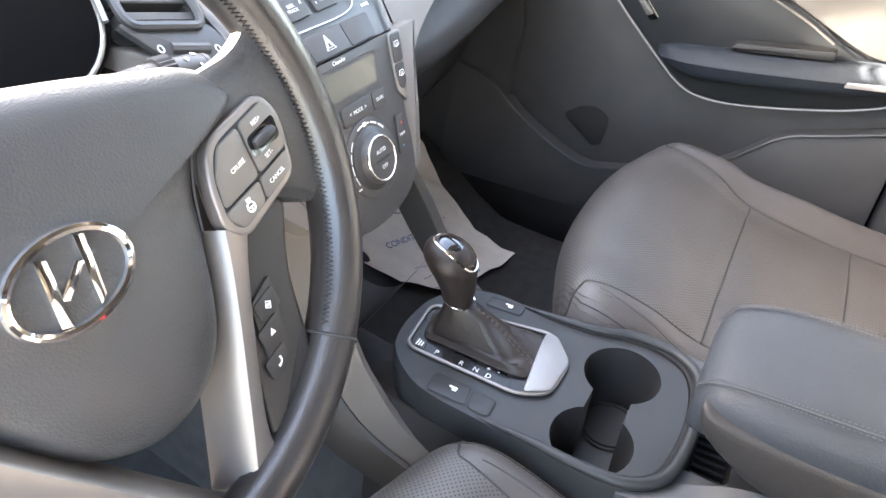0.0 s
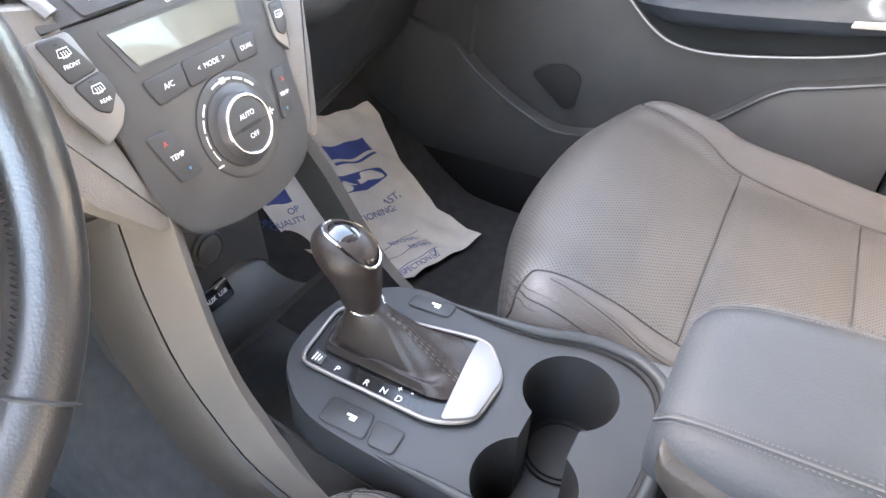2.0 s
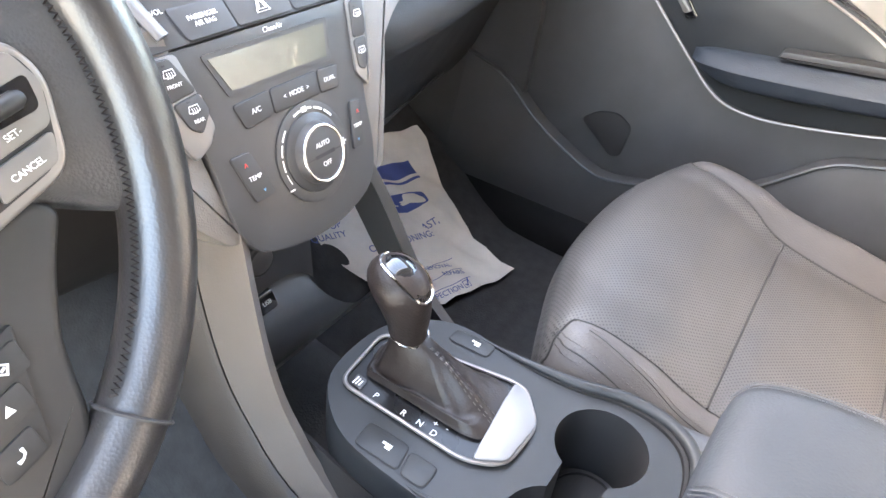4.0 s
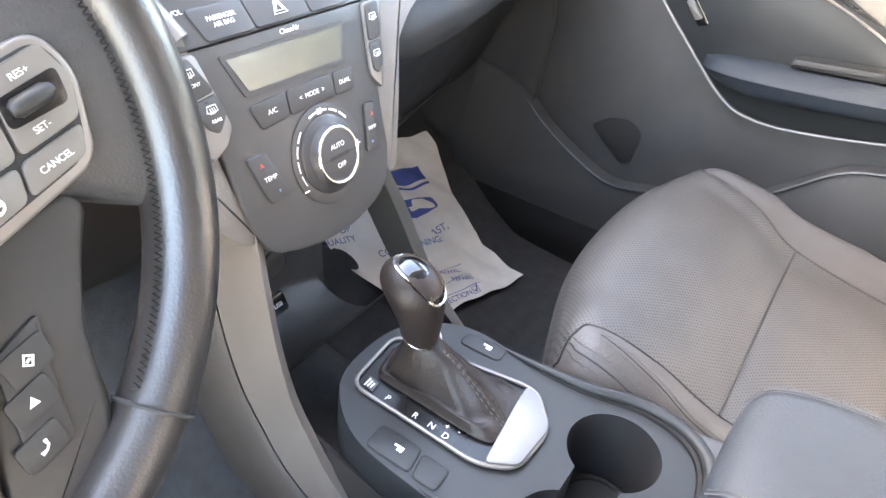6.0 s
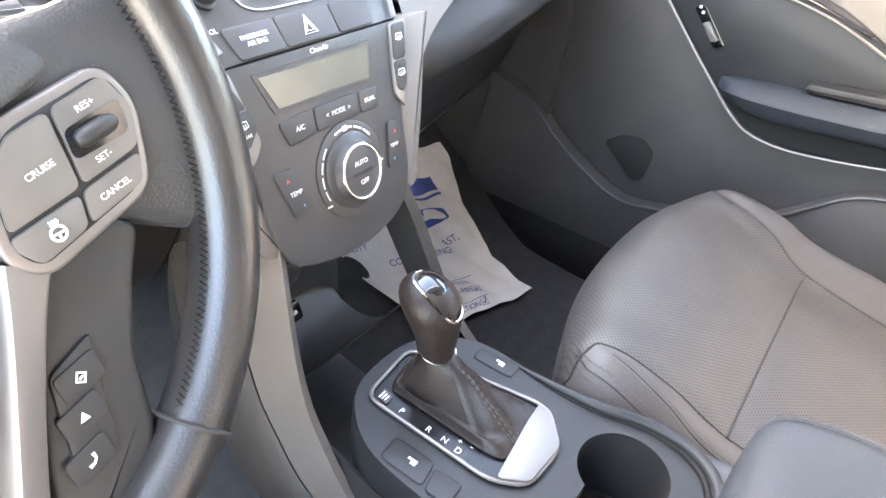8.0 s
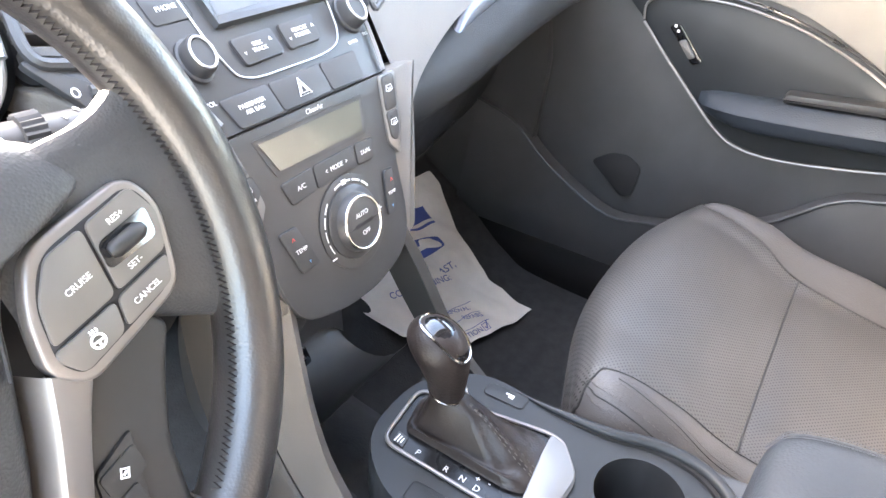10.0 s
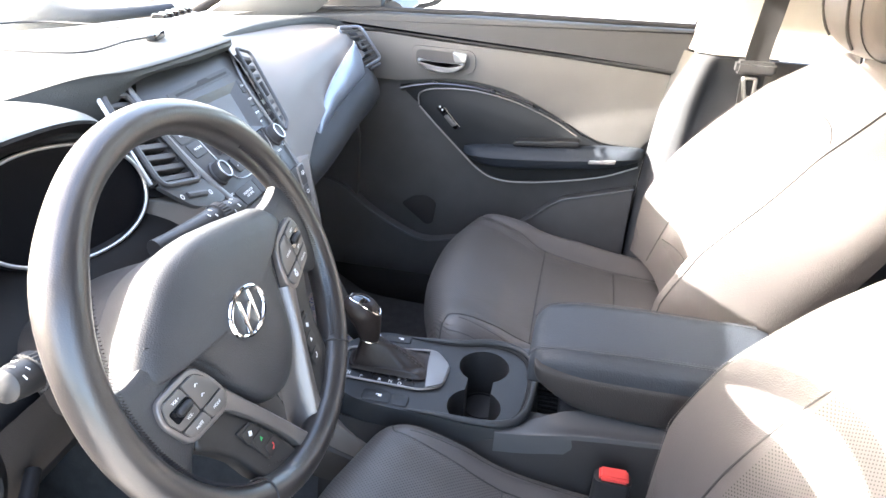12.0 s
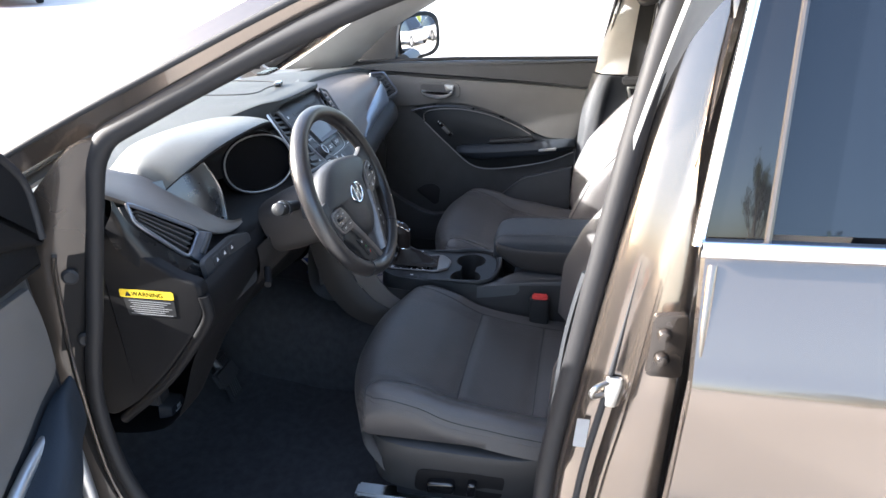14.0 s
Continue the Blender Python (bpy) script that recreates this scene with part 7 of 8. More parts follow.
# boot and lever
bm = bmesh.new()
foot = cr(rounded([(-0.024, 0.037), (0.022, 0.047), (0.046, -0.060), (0.040, -0.080), (-0.004, -0.090), (-0.022, -0.086), (-0.026, -0.070)], 0.012, 4), 120, True)
neck = [(0.007 + 0.0145 * math.cos(a), 0.010 + 0.0150 * math.sin(a)) for a in [math.atan2(p[1] - 0.010, p[0] - 0.007) for p in foot]]
rows = []
for i in range(31):
    k = i / 30
    row = []
    for o, n in zip(foot, neck):
        x, y = n[0] * (1 - k) + o[0] * k, n[1] * (1 - k) + o[1] * k
        side = max(0, -(o[0] - 0.004) / 0.036) * max(0, min(1, (0.045 - y) / 0.02))
        z = 0.0035 + 0.0425 * (1 - k) ** (2.2 if o[1] > 0.0 else 1.5)
        z += 0.010 * math.exp(-(((x - 0.004) / 0.0085) ** 2)) * math.sin(math.pi * min(1, k * 1.05)) * (1 if y < 0 else 0)
        z += side * (0.0075 * math.exp(-(((k - 0.86) / 0.075) ** 2)) - 0.0050 * math.exp(-(((k - 0.60) / 0.13) ** 2)))
        z += (0.0007 * math.sin(y * 240 + x * 130 + 5 * k) + 0.0005 * math.sin(x * 420 - y * 170)) * math.sin(math.pi * k)
        row.append((x, y, TOP + max(z, 0.0022)))
    rows.append(row)
grid(bm, rows, True)
sh = thing("gear_lever", (0.007, 0.0, TOP), "black leather gear lever with chrome-framed knob and gathered boot", "gear lever")
boot = part("boot", bm, BOOT_LEATHER, sh, "creased dark brown leather boot")
bm = bmesh.new()
for dx in (-0.0075, -0.0045, 0.0045, 0.0075):
    near = min(range(120), key=lambda i: abs(foot[i][0] - (0.004 + dx)) + (1 if foot[i][1] > 0 else 0))
    stitches(bm, [Vector(r[near]) + Vector((0, 0, 0.0006)) for r in rows[3:30]], r=0.00045)
part("stitching", bm, THREAD, boot)
bm = bmesh.new()
tube(bm, [(0.007 + p, 0.011 + q, TOP + 0.047 + q * 0.25) for p, q in oval(0, 0, 0.0166, 0.0172, 28)], 0.0017, 8, True)
part("ring", bm, CHROME, sh)
bm = bmesh.new()
secs = []
for z, cy, a, b in ((0.047, 0.011, 0.0158, 0.0165), (0.060, 0.0125, 0.0178, 0.0190), (0.074, 0.016, 0.0208, 0.0235), (0.086, 0.020, 0.0236, 0.0275), (0.097, 0.0225, 0.0246, 0.0290), (0.107, 0.0228, 0.0212, 0.0250), (0.1140, 0.0225, 0.0140, 0.0165), (0.1175, 0.0225, 0.0040, 0.0050)):
    secs.append([(0.005 + p, cy + q, TOP + z + q * 0.20) for p, q in oval(0, 0, a, b, 24, 2.0)])
skin(bm, secs, 26, 44, True, True)
knob = part("knob", bm, BOOT_LEATHER, sh)


def crown(f, g, k=1.02):
    """Places on the knob's head: f turns from the top towards the rear, g to the side."""
    y = -0.0290 * math.sin(f) * math.cos(g) * k
    return Vector((0.005 + 0.0248 * math.sin(g) * k, 0.0225 + y, TOP + 0.0930 + 0.0245 * math.cos(f) * math.cos(g) * k + y * 0.20))


bm = bmesh.new()
tube(bm, [crown(0.36 + f, g + 0.14) for f, g in oval(0, 0, 1.05, 0.74, 40, 2.4)], 0.0013, 6, True)
part("knob_frame", bm, CHROME, knob)
bm = bmesh.new()
grid(bm, [[crown(0.36 + f * k, g * k + 0.14, 1.02) for f, g in oval(0, 0, 1.05, 0.74, 40, 2.4)] for k in (1.0, 0.8, 0.6, 0.4, 0.2, 0.02)], True)
part("knob_window", bm, GLOSS, knob)
# seat heater and blank buttons
for pts, marked in (([(-0.060, -0.002), (-0.084, -0.004), (-0.084, -0.047), (-0.060, -0.042)], True), ([(-0.063, -0.046), (-0.0855, -0.051), (-0.085, -0.073), (-0.063, -0.072)], False), ([(0.062, 0.002), (0.079, 0.002), (0.0815, -0.040), (0.064, -0.040)], True)):
    bm = bmesh.new()
    prism(bm, rounded(pts, 0.005, 4), top, 0.0016, 0.0008)
    b = part("button", bm, CONSOLE, con)
    bm = bmesh.new()
    tube(bm, [top(u, v, 0.0006) for u, v in rounded(pts, 0.005, 4)], 0.0007, 4, True)
    part("button_gap", bm, RUBBER, b)
    if marked:
        cx, cy = sum(p[0] for p in pts) / 4, sum(p[1] for p in pts) / 4
        bars(lambda u, v, w: top(u, v, w + 0.0016), [(cx - 0.002, cy - 0.008, cx + 0.003, cy - 0.003), (cx + 0.001, cy - 0.003, cx + 0.003, cy + 0.001)], b)
        bars(lambda u, v, w: top(u, v, w + 0.0016), [(cx + 0.007, cy + 0.004 * i, cx + 0.008, cy + 0.004 * i + 0.002) for i in (-1, 0, 1)], b, RUBBER)
# console sides
for s in (-1, 1):
    bm = bmesh.new()
    skin(bm, [[(s * 0.085, 0.060, 0.67), (s * 0.105, 0.058, 0.60), (s * 0.120, 0.06, 0.50), (s * 0.13, 0.07, 0.38)], [(s * 0.094, -0.02, 0.668), (s * 0.114, -0.02, 0.60), (s * 0.125, -0.02, 0.50), (s * 0.13, -0.02, 0.38)], [(s * 0.100, -0.14, 0.668), (s * 0.116, -0.14, 0.60), (s * 0.125, -0.14, 0.50), (s * 0.13, -0.14, 0.38)], [(s * 0.098, -0.26, 0.70), (s * 0.112, -0.26, 0.62), (s * 0.12, -0.26, 0.5), (s * 0.125, -0.26, 0.38)], [(s * 0.096, -0.40, 0.715), (s * 0.105, -0.40, 0.66), (s * 0.115, -0.40, 0.5), (s * 0.12, -0.40, 0.38)], [(s * 0.092, -0.62, 0.724), (s * 0.10, -0.62, 0.66), (s * 0.11, -0.62, 0.5), (s * 0.115, -0.62, 0.38)]], 30, 14)
    thick(bm, 0.004)
    part("console_side", bm, BIN, con)
    # taupe leg from the stack down to the console
    bm = bmesh.new()
    rows = []
    way = cr([(0.068, 0.140, 0.90), (0.078, 0.116, 0.848), (0.092, 0.099, 0.80), (0.106, 0.080, 0.74), (0.115, 0.056, 0.69), (0.122, 0.010, 0.645), (0.126, -0.06, 0.622), (0.126, -0.14, 0.615)], 24)
    if s < 0:
        way = [(p[0] - 0.018 * max(0, min(1, (0.84 - p[2]) / 0.16)), p[1], p[2]) for p in way]
    for i, p in enumerate(way):
        h = 0.024 - 0.008 * abs(i / 23 - 0.3)
        rows.append([(s * (p[0] - 0.010), p[1] + h * 0.1, p[2] + 0.004), (s * (p[0]), p[1] - 0.004, p[2] + 0.002), (s * (p[0] + 0.004), p[1] + h * 0.7, p[2] - h * 0.2), (s * (p[0] + 0.006), p[1] + h * 2.2, p[2] - h * 0.6)])
    grid(bm, rows)
    thick(bm, 0.004)
    part("console_leg", bm, LEG if s < 0 else PLASTIC, con, "taupe leg sweeping to the stack" if s < 0 else "black leg sweeping to the stack")
    if s < 0:
        bm = bmesh.new()
        rows = []
        for i, p in enumerate(way):
            h = 0.024 - 0.008 * abs(i / 23 - 0.3)
            a = (s * (p[0] + 0.007), p[1] + h * 2.2 + 0.001, p[2] - h * 0.6)
            rows.append([a, (a[0] - 0.004, a[1] + 0.004, a[2] - 0.002), (a[0] - 0.008, a[1] + 0.045, a[2] - 0.020), (a[0] - 0.006, a[1] + 0.075, a[2] - 0.045)])
        grid(bm, rows)
        thick(bm, 0.003)
        part("leg_side", bm, SHROUD, con, "darker taupe side of the leg")
# open bin under the stack
bm = bmesh.new()
skin(bm, [[(x, 0.105, 0.70), (x, 0.15, 0.635), (x, 0.20, 0.62), (x, 0.245, 0.65), (x, 0.25, 0.72), (x, 0.23, 0.80), (x, 0.18, 0.835)] for x in (-0.095, -0.09, -0.03, 0.03, 0.10, 0.106)], 12, 22)
bin_ob = part("bin_liner", bm, PLASTIC, con)
bm = bmesh.new()
prism(bm, [(-0.06, 0.645), (0.02, 0.652), (0.050, 0.657), (0.075, 0.655), (0.100, 0.642), (0.116, 0.625), (0.110, 0.745), (-0.06, 0.745)], lambda u, v, w: (u, 0.238 - w, v), 0.010, 0.002)
shelf = part("socket_panel", bm, PANEL, con)
bm = bmesh.new()
lathe(bm, [(0.0205, 0), (0.0205, 0.003), (0.0185, 0.005), (0.0175, 0.002), (0.0160, 0.002), (0.0155, 0.006), (0.013, 0.008), (0.003, 0.008)], lambda u, v, w: (0.033 + u, 0.2275 - w, 0.702 + v), 28)
part("power_socket", bm, PLASTIC, shelf)
bm = bmesh.new()
prism(bm, rounded([(0.004, 0.632), (0.048, 0.632), (0.048, 0.652), (0.004, 0.652)], 0.004), lambda u, v, w: (u, 0.222 - w + (v - 0.632) * 0.5, v), 0.004, 0.001)
aux = part("aux_socket", bm, GLOSS, bin_ob)
letters("AUX  USB", 0.007, lambda u, v, w: (u, 0.2178 - w + (v - 0.632) * 0.5, v), 0.026, 0.642, aux)
# armrest
lidt = thing("armrest_box", (0, -0.40, 0.70), "dark padded console armrest with stitched lid", "armrest")
bm = bmesh.new()
secs = []
for y, k, zt in ((-0.238, 0.55, 0.804), (-0.241, 0.72, 0.814), (-0.250, 0.86, 0.824), (-0.268, 0.95, 0.831), (-0.31, 1.0, 0.836), (-0.42, 1.0, 0.839), (-0.54, 0.98, 0.839), (-0.575, 0.9, 0.832), (-0.585, 0.7, 0.82)):
    secs.append([(0.006 + a * 0.078 * k, y, zt - 0.006 + (b - 1) * 0.034 * (0.6 + 0.4 * k)) for a, b in oval(0, 0, 1, 1, 28, 3.4)])
skin(bm, secs, 48, 56, True, True)
lido = part("lid", bm, DARK_LEATHER, lidt)
for e in (-1, 1):
    bm = bmesh.new()
    pts = cr([(0.006 + e * 0.047, -0.238, 0.801), (0.006 + e * 0.055, -0.255, 0.8195), (0.006 + e * 0.060, -0.31, 0.8285), (0.006 + e * 0.060, -0.42, 0.8317), (0.006 + e * 0.058, -0.55, 0.831)], 220)
    tube(bm, pts, 0.0008, 4)
    for d in (-0.0035, 0.0035):
        stitches(bm, [p + np.array((e * d, 0, 0.0003 - 0.2 * max(0, d))) for p in pts], r=0.00042)
    part("stitching", bm, BLUE_THREAD, lido)
bm = bmesh.new()
secs = []
for y, k, zb in ((-0.247, 0.86, 0.788), (-0.252, 0.95, 0.778), (-0.266, 0.985, 0.764), (-0.284, 1.0, 0.750), (-0.304, 1.0, 0.737), (-0.345, 1.0, 0.727), (-0.44, 1.0, 0.721), (-0.58, 1.0, 0.718)):
    secs.append([(0.006 + p * 0.0815 * k, y, 0.5 * (0.806 + zb) + q * 0.5 * (0.806 - zb)) for p, q in oval(0, 0, 1, 1, 32, 5)])
skin(bm, secs, 30, 64, True, True)
part("bin", bm, BIN, lidt, "dark grey bin body under the lid")
for e in (-1, 1):
    bm = bmesh.new()
    skin(bm, [[(e * (x + 0.008) + 0.004, y, z - 0.030), (e * (x + 0.003) + 0.004, y, z - 0.004), (e * x + 0.004, y, z), (e * (x - 0.012) + 0.004, y, z + 0.001), (e * (x - 0.034) + 0.004, y, z + (0.012 if y < -0.29 else -0.004))] for x, y, z in ((0.100, -0.205, 0.698), (0.100, -0.25, 0.704), (0.098, -0.30, 0.713), (0.096, -0.36, 0.720), (0.094, -0.45, 0.725), (0.092, -0.58, 0.730))], 24, 10)
    part("console_rail", bm, PILLAR, con, "grey trim edge rising along the armrest")
# rear deck of the console with a ribbed slot before the armrest
deck = rounded([(-0.094, -0.224), (0.098, -0.224), (0.094, -0.330), (-0.090, -0.330)], 0.012, 4)
slot = rounded([(-0.044, -0.238), (0.074, -0.236), (0.074, -0.290), (-0.044, -0.290)], 0.010, 4)
bm = bmesh.new()
ov = [bm.verts.new((u, v, 0.6995)) for u, v in deck]
hv = [bm.verts.new((u, v, 0.6990)) for u, v in slot]
bmesh.ops.triangle_fill(bm, use_beauty=True, edges=[bm.edges.new((q[i], q[(i + 1) % len(q)])) for q in (ov, hv) for i in range(len(q))])
ol = [bm.verts.new((u * 1.02, v, 0.66)) for u, v in deck]
hl = [bm.verts.new((u, v, 0.652)) for u, v in slot]
for q, r in ((ov, ol), (hv, hl)):
    for i in range(len(q)):
        j = (i + 1) % len(q)
        bm.faces.new((q[i], q[j], r[j], r[i])).material_index = 1 if q is hv else 0
bm.faces.new(hl).material_index = 1
part("rear_deck", bm, [PILLAR, CAP], con, "grey deck with a ribbed slot", angle=30)
for i in range(11):
    bm = bmesh.new()
    box(bm, (-0.039 + i * 0.0105, -0.289, 0.6525), (-0.035 + i * 0.0105, -0.239, 0.6560), 0.0008, 1)
    part("mat_rib", bm, RUBBER, con)

# ---- pedals and floor things ----
pd = thing("brake_pedal", (-0.33, 0.42, 0.45), "dark rubber-faced brake pedal on its arm", "pedal")
bm = bmesh.new()
box(bm, (-0.375, 0.39, 0.495), (-0.285, 0.41, 0.545), 0.008)
bmesh.ops.rotate(bm, verts=bm.verts, cent=(-0.33, 0.40, 0.52), matrix=Matrix.Rotation(radians(-28), 3, "X"))
part("pedal_pad", bm, RUBBER, pd)
bm = bmesh.new()
tube(bm, cr([(-0.33, 0.41, 0.53), (-0.335, 0.47, 0.62), (-0.34, 0.52, 0.74)], 10), 0.009, 8)
part("pedal_arm", bm, PLASTIC, pd)
pa = thing("accelerator_pedal", (-0.22, 0.42, 0.40), "black ribbed floor-hinged accelerator pedal", "pedal")
bm = bmesh.new()
organ = lambda u, v, w: (u, 0.432 + v * 0.33 - w, 0.388 + v * 0.95 + w * 0.33)
prism(bm, rounded([(-0.280, 0.0), (-0.232, 0.0), (-0.225, 0.135), (-0.262, 0.135)], 0.008), organ, 0.012, 0.003)
pad = part("pedal_pad", bm, RUBBER, pa)
for k in range(5):
    bm = bmesh.new()
    tube(bm, [organ(-0.272 + 0.0085 * k, 0.012, 0.0125), organ(-0.258 + 0.0075 * k, 0.122, 0.0125)], 0.0018, 5)
    part("pedal_rib", bm, PANEL, pad)
lev = thing("bonnet_release", (-0.635, 0.33, 0.67), "black bonnet release lever under the dash", "lever")
bm = bmesh.new()
prism(bm, rounded([(-0.660, 0.648), (-0.610, 0.653), (-0.613, 0.682), (-0.655, 0.677)], 0.006), lambda u, v, w: (u, 0.345 - w, v), 0.03, 0.004)
grip = part("grip", bm, PLASTIC, lev)
bars(lambda u, v, w: (u, 0.3148 - w, v), [(-0.646, 0.660, -0.626, 0.664), (-0.640, 0.666, -0.628, 0.673)], grip)
bm = bmesh.new()
box(bm, (-0.655, 0.34, 0.672), (-0.615, 0.40, 0.74), 0.006)
part("bracket", bm, PLASTIC, lev)

# ---- paper mat in the passenger's footwell ----
mat_ob = thing("paper_mat", (0.55, 0.30, 0.40), "crumpled white paper floor mat printed in blue", "paper mat")


def sheet(u, v, w):
    """Places on the paper: u across from the tunnel, v up the toe-board, both in metres."""
    x, y = 0.417 + 0.965 * u + 0.30 * v, 0.21 - 0.26 * u + 0.954 * v
    z = float(np.interp(y, (0.0, 0.20, 0.30, 0.40, 0.50, 0.62, 0.78), (0.365, 0.368, 0.40, 0.455, 0.515, 0.60, 0.78)))
    z += 0.012 + 0.005 * math.sin(v * 34 + u * 9 + 1.0) + 0.004 * math.sin(u * 41 - v * 17) + 0.0025 * math.sin(u * 90 + v * 70) + 0.03 * max(0, u - 0.12) * math.sin(v * 50)
    return (x, y, z + w)


bm = bmesh.new()
rows = []
for j in range(56):
    v = 0.335 * j / 55
    a = float(np.interp(v, (0.0, 0.06, 0.17, 0.25, 0.335), (-0.005, -0.10, -0.150, -0.165, -0.14)))
    b = float(np.interp(v, (0.0, 0.03, 0.08, 0.105, 0.13, 0.188, 0.307, 0.335), (0.165, 0.168, 0.163, 0.150, 0.157, 0.152, 0.186, 0.180)))
    rows.append([sheet(a + (b - a) * i / 44, v - 0.012 * max(0, a + (b - a) * i / 44) * (1 - v / 0.335), 0) for i in range(45)])
grid(bm, rows)
thick(bm, 0.0006)
sheet_ob = part("paper_sheet", bm, PAPER, mat_ob, angle=80)


def printed(u0, v0, u1, v1, mat=BLUE_INK, name="print"):
    bm = bmesh.new()
    n = 14
    grid(bm, [[sheet(u0 + (u1 - u0) * i / n, v0 + (v1 - v0) * j / 6, 0.0012) for i in range(n + 1)] for j in range(7)])
    return part(name, bm, mat, sheet_ob)


printed(0.020, 0.250, 0.118, 0.281)
printed(0.020, 0.238, 0.118, 0.2435)
printed(-0.150, 0.205, -0.100, 0.232)
bm = bmesh.new()
pts = oval(0.045, 0.199, 0.058, 0.018, 28, 4)
c = bm.verts.new(sheet(0.045, 0.199, 0.0012))
vs = [bm.verts.new(sheet(u, v, 0.0012)) for u, v in pts]
for i in range(28):
    bm.faces.new((c, vs[i], vs[(i + 1) % 28]))
part("logo_pill", bm, BLUE_INK, sheet_ob, "plain blue rounded logo panel")
bm = bmesh.new()
grid(bm, [[sheet(0.006 + 0.078 * i / 10, 0.1945 + 0.0085 * j / 2, 0.002) for i in range(11)] for j in range(3)])
part("logo_bar", bm, PAPER, sheet_ob)
for word, u, v, size in (("FOR FAST,", 0.094, 0.1470, 0.0205), ("CONDITIONING:", 0.068, 0.1290, 0.0190), ("REMOVAL", 0.056, 0.0600, 0.0150), ("REPAIRS", 0.067, 0.0350, 0.0150), ("INSPECTION", 0.046, 0.0110, 0.0150), ("ONE-STOP", -0.098, 0.190, 0.017), ("QUALITY", -0.098, 0.172, 0.017)):
    letters(word, size, sheet, u, v, sheet_ob, BLUE_INK, align="RIGHT", lift=0.0045)
for v in (0.076, 0.049, 0.023):
    printed(-0.05, v, 0.075, v + 0.0012)
bm = bmesh.new()
tube(bm, [sheet(0.056 + a * 0.8, 0.012 + b * 0.8, 0.004) for a, b in ((-0.008, -0.008), (0.008, -0.008), (0.008, 0.008), (-0.008, 0.008))], 0.0008, 4, True)
tube(bm, [sheet(0.056 + a * 0.8, 0.012 + b * 0.8, 0.0045) for a, b in ((-0.004, 0.0), (0.0, -0.005), (0.009, 0.011))], 0.0012, 4)
part("tick_box", bm, BLUE_INK, sheet_ob)


# ---- other cars and a tree round the car park ----
CAR_RED = material("orange_red_paint", (0.55, 0.09, 0.03), 0.25, 0.1, coat=1.0, mottle=0.03, patch=0.5)
CAR_WHITE = material("white_paint", (0.78, 0.78, 0.77), 0.25, coat=1.0, mottle=0.02, patch=0.5)
CAR_GREY = material("grey_paint", (0.16, 0.17, 0.19), 0.25, 0.5, coat=1.0, mottle=0.03, patch=0.5)
CAR_SILVER = material("silver_paint", (0.30, 0.30, 0.31), 0.3, 0.2, coat=0.6, mottle=0.03, patch=0.5)
BARK = material("bark", (0.13, 0.10, 0.075), 0.9, grain=0.9, size=0.03, mottle=0.3, patch=0.2)
LEAF = material("leaf", (0.07, 0.10, 0.035), 0.6, mottle=0.35, patch=0.4)


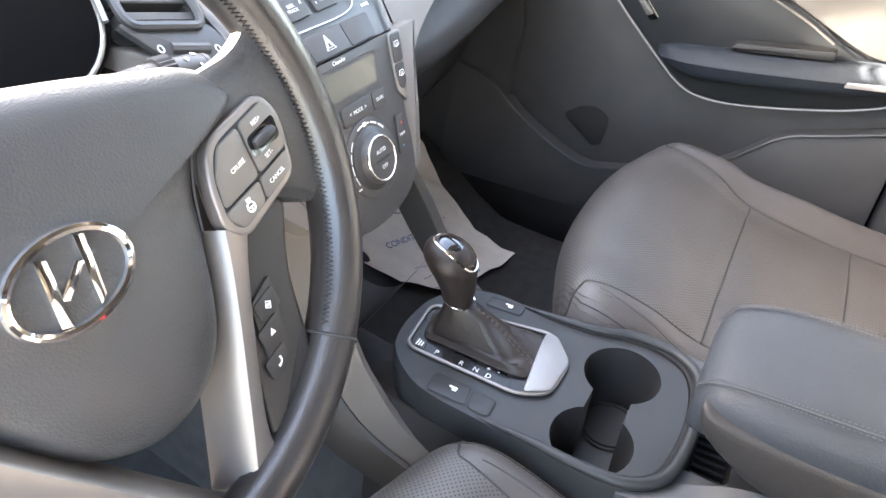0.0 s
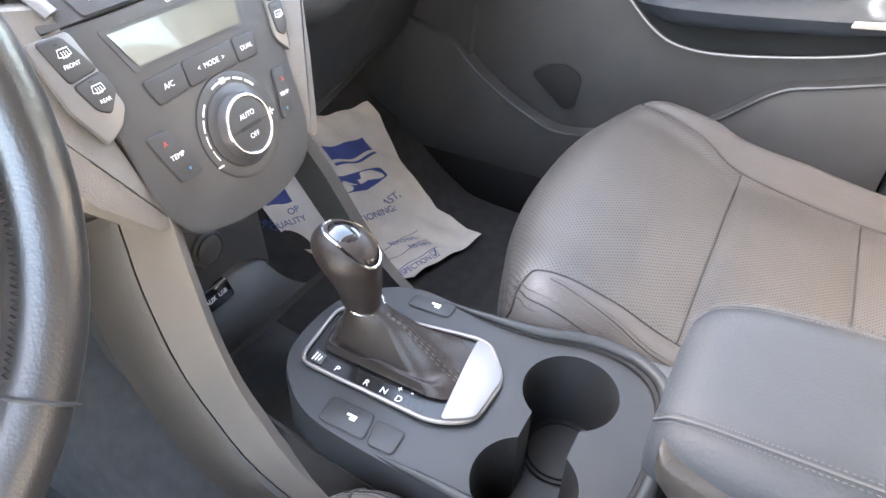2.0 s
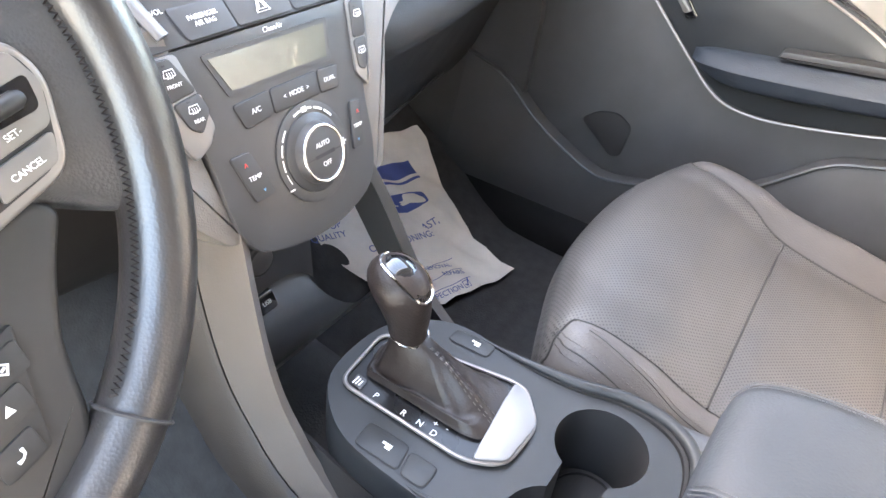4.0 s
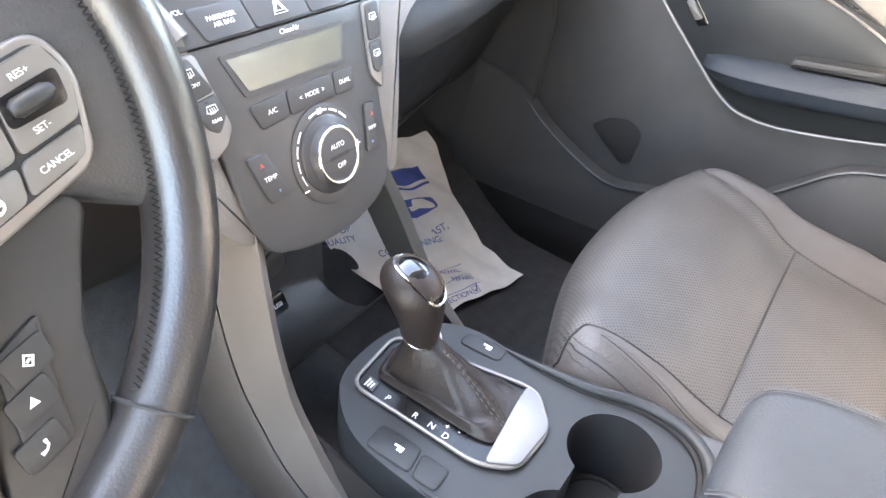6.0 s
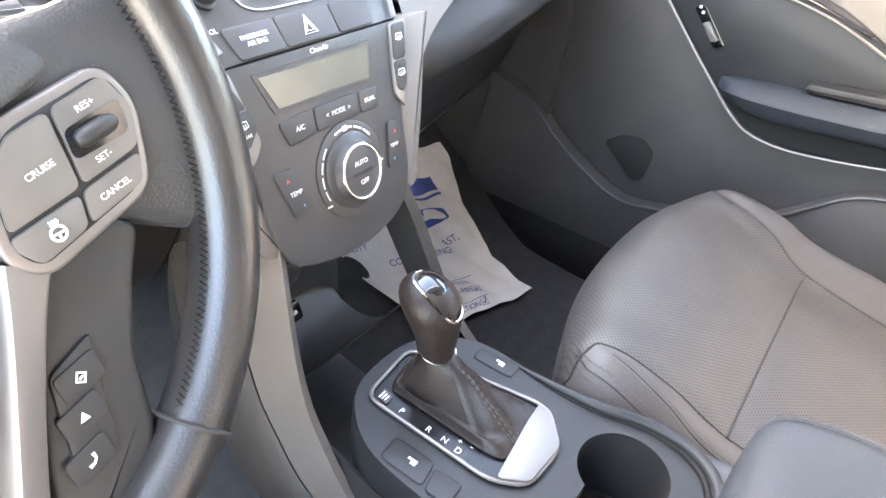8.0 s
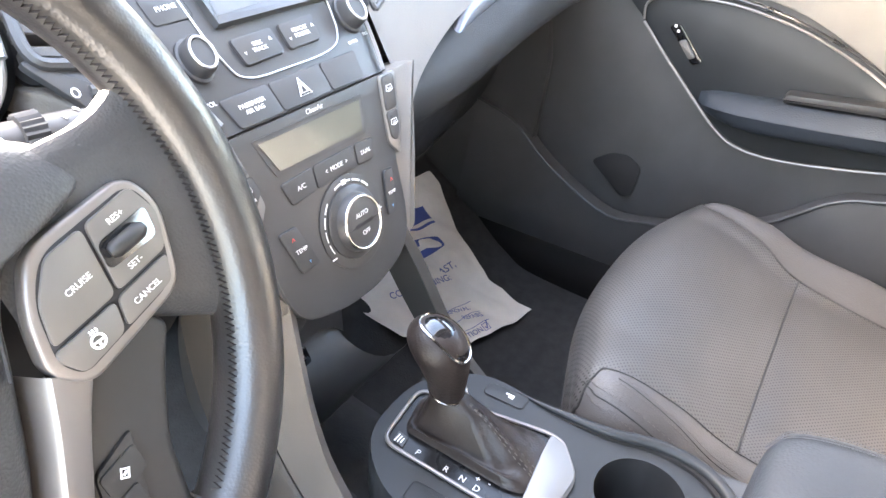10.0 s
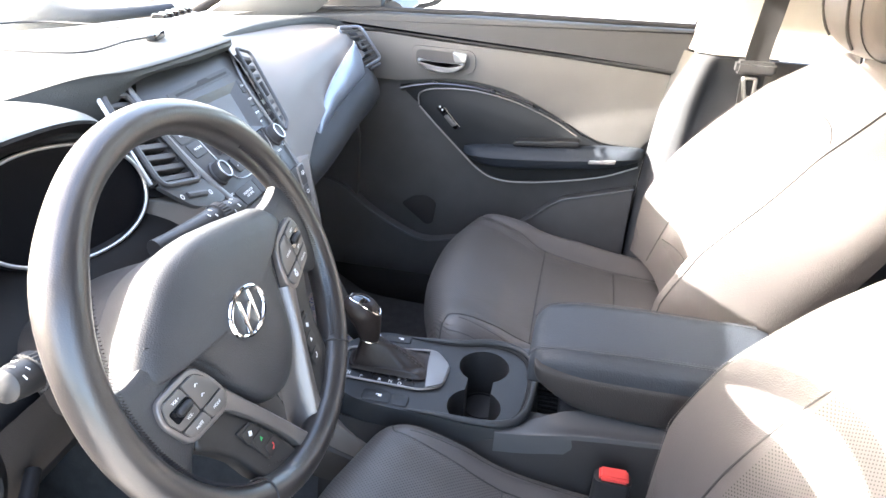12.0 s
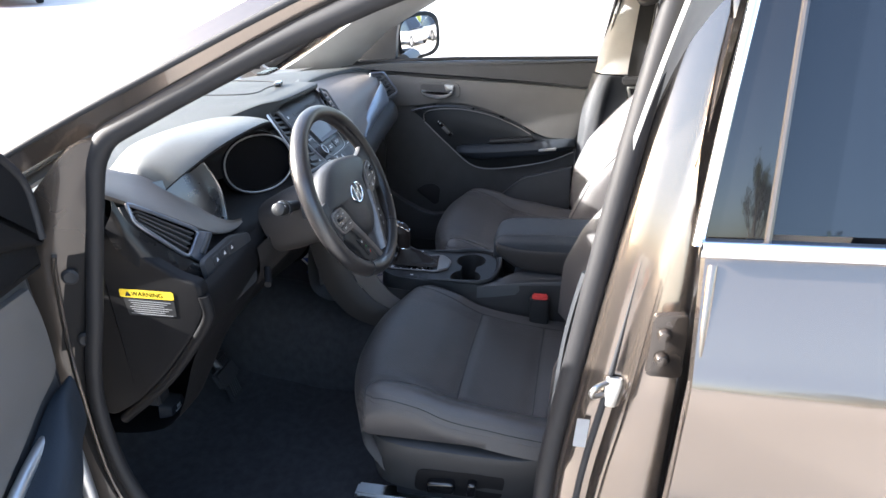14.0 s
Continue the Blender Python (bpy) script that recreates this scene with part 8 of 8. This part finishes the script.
def parked_car(x, y, heading, mat, label, tall=1.45):
    """A parked car on the ground, nose along heading in degrees from the x axis."""
    ob = thing("parked_car", (x, y, 0), label, "car", "parked cars")
    c, s = math.cos(radians(heading)), math.sin(radians(heading))
    at = lambda u, v, w: (x + u * c - v * s, y + u * s + v * c, w)
    bm = bmesh.new()
    secs = []
    for u, z0, z1, wide in ((-2.2, 0.45, 0.85, 0.70), (-2.1, 0.28, 0.98, 0.84), (-1.2, 0.22, 1.0, 0.89), (0.0, 0.22, 0.98, 0.90), (0.9, 0.22, 0.96, 0.89), (1.8, 0.25, 0.82, 0.84), (2.2, 0.38, 0.68, 0.66)):
        secs.append([at(u, wide * a, (z0 + z1) / 2 + (z1 - z0) / 2 * b) for a, b in oval(0, 0, 1, 1, 16, 5)])
    skin(bm, secs, 26, 32, True, True)
    shell = part("body", bm, mat, ob)
    bm = bmesh.new()
    secs = []
    for u, z1, wide in ((-1.95, 1.0, 0.70), (-1.5, tall - 0.08, 0.62), (-0.9, tall, 0.62), (0.0, tall - 0.01, 0.62), (0.35, tall - 0.10, 0.62), (1.15, 0.97, 0.72)):
        secs.append([at(u, 0.82, 0.93), at(u, wide, z1), at(u, 0, z1 + 0.02), at(u, -wide, z1), at(u, -0.82, 0.93)])
    skin(bm, secs, 22, 18)
    part("cabin_glass", bm, TINT, shell)
    bm = bmesh.new()
    skin(bm, [[at(u, -0.60, z - 0.02), at(u, 0, z + 0.01), at(u, 0.60, z - 0.02)] for u, z in ((-1.5, tall - 0.05), (-0.9, tall + 0.01), (0.0, tall), (0.35, tall - 0.07))], 10, 8)
    thick(bm, 0.03)
    part("roof", bm, mat, shell)
    for u in (-1.35, 1.35):
        for e in (-1, 1):
            hub = lambda a, b, w: at(u + a, e * (0.72 + w), 0.33 + b)
            bm = bmesh.new()
            lathe(bm, [(0.25, 0.0), (0.32, 0.02), (0.33, 0.10), (0.32, 0.18), (0.22, 0.19), (0.21, 0.15)], hub, 24)
            wheel_ob = part("wheel", bm, RUBBER, ob)
            bm = bmesh.new()
            lathe(bm, [(0.205, 0.15), (0.20, 0.175), (0.08, 0.185), (0.02, 0.18)], hub, 20)
            part("rim", bm, SILVER, wheel_ob)
    for name, half, z in (("grille", 0.42, 0.62), ("lower_grille", 0.62, 0.40)):
        bm = bmesh.new()
        box(bm, (-0.05, -half, -0.055), (0.05, half, 0.055), 0.02)
        bmesh.ops.transform(bm, verts=bm.verts, matrix=Matrix.Translation(at(2.13, 0, z)) @ Matrix.Rotation(radians(heading), 4, "Z"))
        part(name, bm, GLOSS, shell)
    for e in (-1, 1):
        bm = bmesh.new()
        box(bm, (-0.05, -0.16, -0.06), (0.05, 0.16, 0.06), 0.02)
        bmesh.ops.transform(bm, verts=bm.verts, matrix=Matrix.Translation(at(2.06, e * 0.58, 0.66)) @ Matrix.Rotation(radians(heading), 4, "Z"))
        part("headlight", bm, GLOSS, shell)
        bm = bmesh.new()
        box(bm, (-0.04, -0.14, -0.09), (0.04, 0.14, 0.09), 0.02)
        bmesh.ops.transform(bm, verts=bm.verts, matrix=Matrix.Translation(at(-2.12, e * 0.62, 0.80)) @ Matrix.Rotation(radians(heading), 4, "Z"))
        part("tail_light", bm, RED_PLASTIC, shell)
    return ob


parked_car(15.0, 19.4, 230, CAR_RED, "orange-red car parked across the bright car park")
parked_car(16.2, 16.4, 230, CAR_RED, "orange-red car parked across the bright car park")
parked_car(3.2, -11.0, 70, CAR_SILVER, "silver car parked behind, seen in the mirror", 1.75)
parked_car(6.0, -11.4, 80, CAR_SILVER, "silver car parked behind, seen in the mirror", 1.8)
parked_car(1.6, -15.0, 80, CAR_GREY, "dark grey car parked behind, seen in the mirror", 1.6)
for y, mat, label in ((-15.5, CAR_WHITE, "white car parked in a far row"), (-12.4, CAR_GREY, "dark grey car parked in a far row"), (-3.2, CAR_WHITE, "white car parked in a far row"), (0.2, CAR_GREY, "dark grey car parked in a far row"), (6.4, CAR_RED, "orange-red car parked in a far row")):
    parked_car(-15.0, y, 0, mat, label)


def bare_tree(x, y, tall):
    """A thin-leaved tree: trunk, limbs and a loose crown."""
    rnd = random.Random(7)
    ob = thing("tree", (x, y, 0), "thin-leaved tree at the car park's edge", "tree")
    wood, leaf = bmesh.new(), bmesh.new()

    def limb(p, way, length, r, depth):
        pts, q, d = [p], p.copy(), way.copy()
        for _ in range(4):
            d = (d + Vector((rnd.uniform(-0.25, 0.25), rnd.uniform(-0.25, 0.25), rnd.uniform(-0.05, 0.2)))).normalized()
            q = q + d * length / 4
            pts.append(q.copy())
        tube(wood, pts, [r, r * 0.9, r * 0.8, r * 0.68, r * 0.55], 6)
        if depth < 4:
            for k in range(4 if depth else 6):
                n = (d + Vector((rnd.uniform(-1, 1), rnd.uniform(-1, 1), rnd.uniform(-0.2, 0.7)))).normalized()
                limb(pts[2 + k % 3], n, length * 0.62, r * 0.5, depth + 1)
        else:
            for _ in range(5):
                c = pts[-1] + Vector((rnd.uniform(-0.2, 0.2), rnd.uniform(-0.2, 0.2), rnd.uniform(-0.2, 0.2)))
                a = Vector((rnd.uniform(-1, 1), rnd.uniform(-1, 1), rnd.uniform(-1, 1))).normalized() * 0.09
                b = a.orthogonal().normalized() * 0.05
                leaf.faces.new([leaf.verts.new(c + v) for v in (-a, b, a, -b)])

    limb(Vector((x, y, 0)), Vector((0, 0, 1)), tall * 0.42, 0.16, 0)
    part("trunk", wood, BARK, ob)
    part("crown", leaf, LEAF, ob, smooth=False)


bare_tree(-12.6, -4.9, 5.6)


def shrub_row(x0, x1, y, tall):
    """A loose row of shrubs behind the parked cars."""
    rnd = random.Random(11)
    bm = bmesh.new()
    for _ in range(5200):
        cx = rnd.uniform(x0, x1)
        top = tall * (0.75 + 0.25 * math.sin(cx * 1.9) * math.sin(cx * 0.7 + 1))
        c = Vector((cx, y + rnd.gauss(0, 0.5), rnd.uniform(0.05, top)))
        a = Vector((rnd.uniform(-1, 1), rnd.uniform(-1, 1), rnd.uniform(-1, 1))).normalized() * 0.16
        b = a.orthogonal().normalized() * 0.09
        bm.faces.new([bm.verts.new(c + v) for v in (-a, b, a, -b)])
    whole("shrubs", bm, SHRUB, "yellow-green shrubs along the car park's edge", "shrub", kind="stuff", smooth=False, fix=False)


SHRUB = material("shrub_leaf", (0.13, 0.16, 0.03), 0.6, mottle=0.35, patch=0.4)
shrub_row(-2.0, 16.0, -19.0, 2.6)
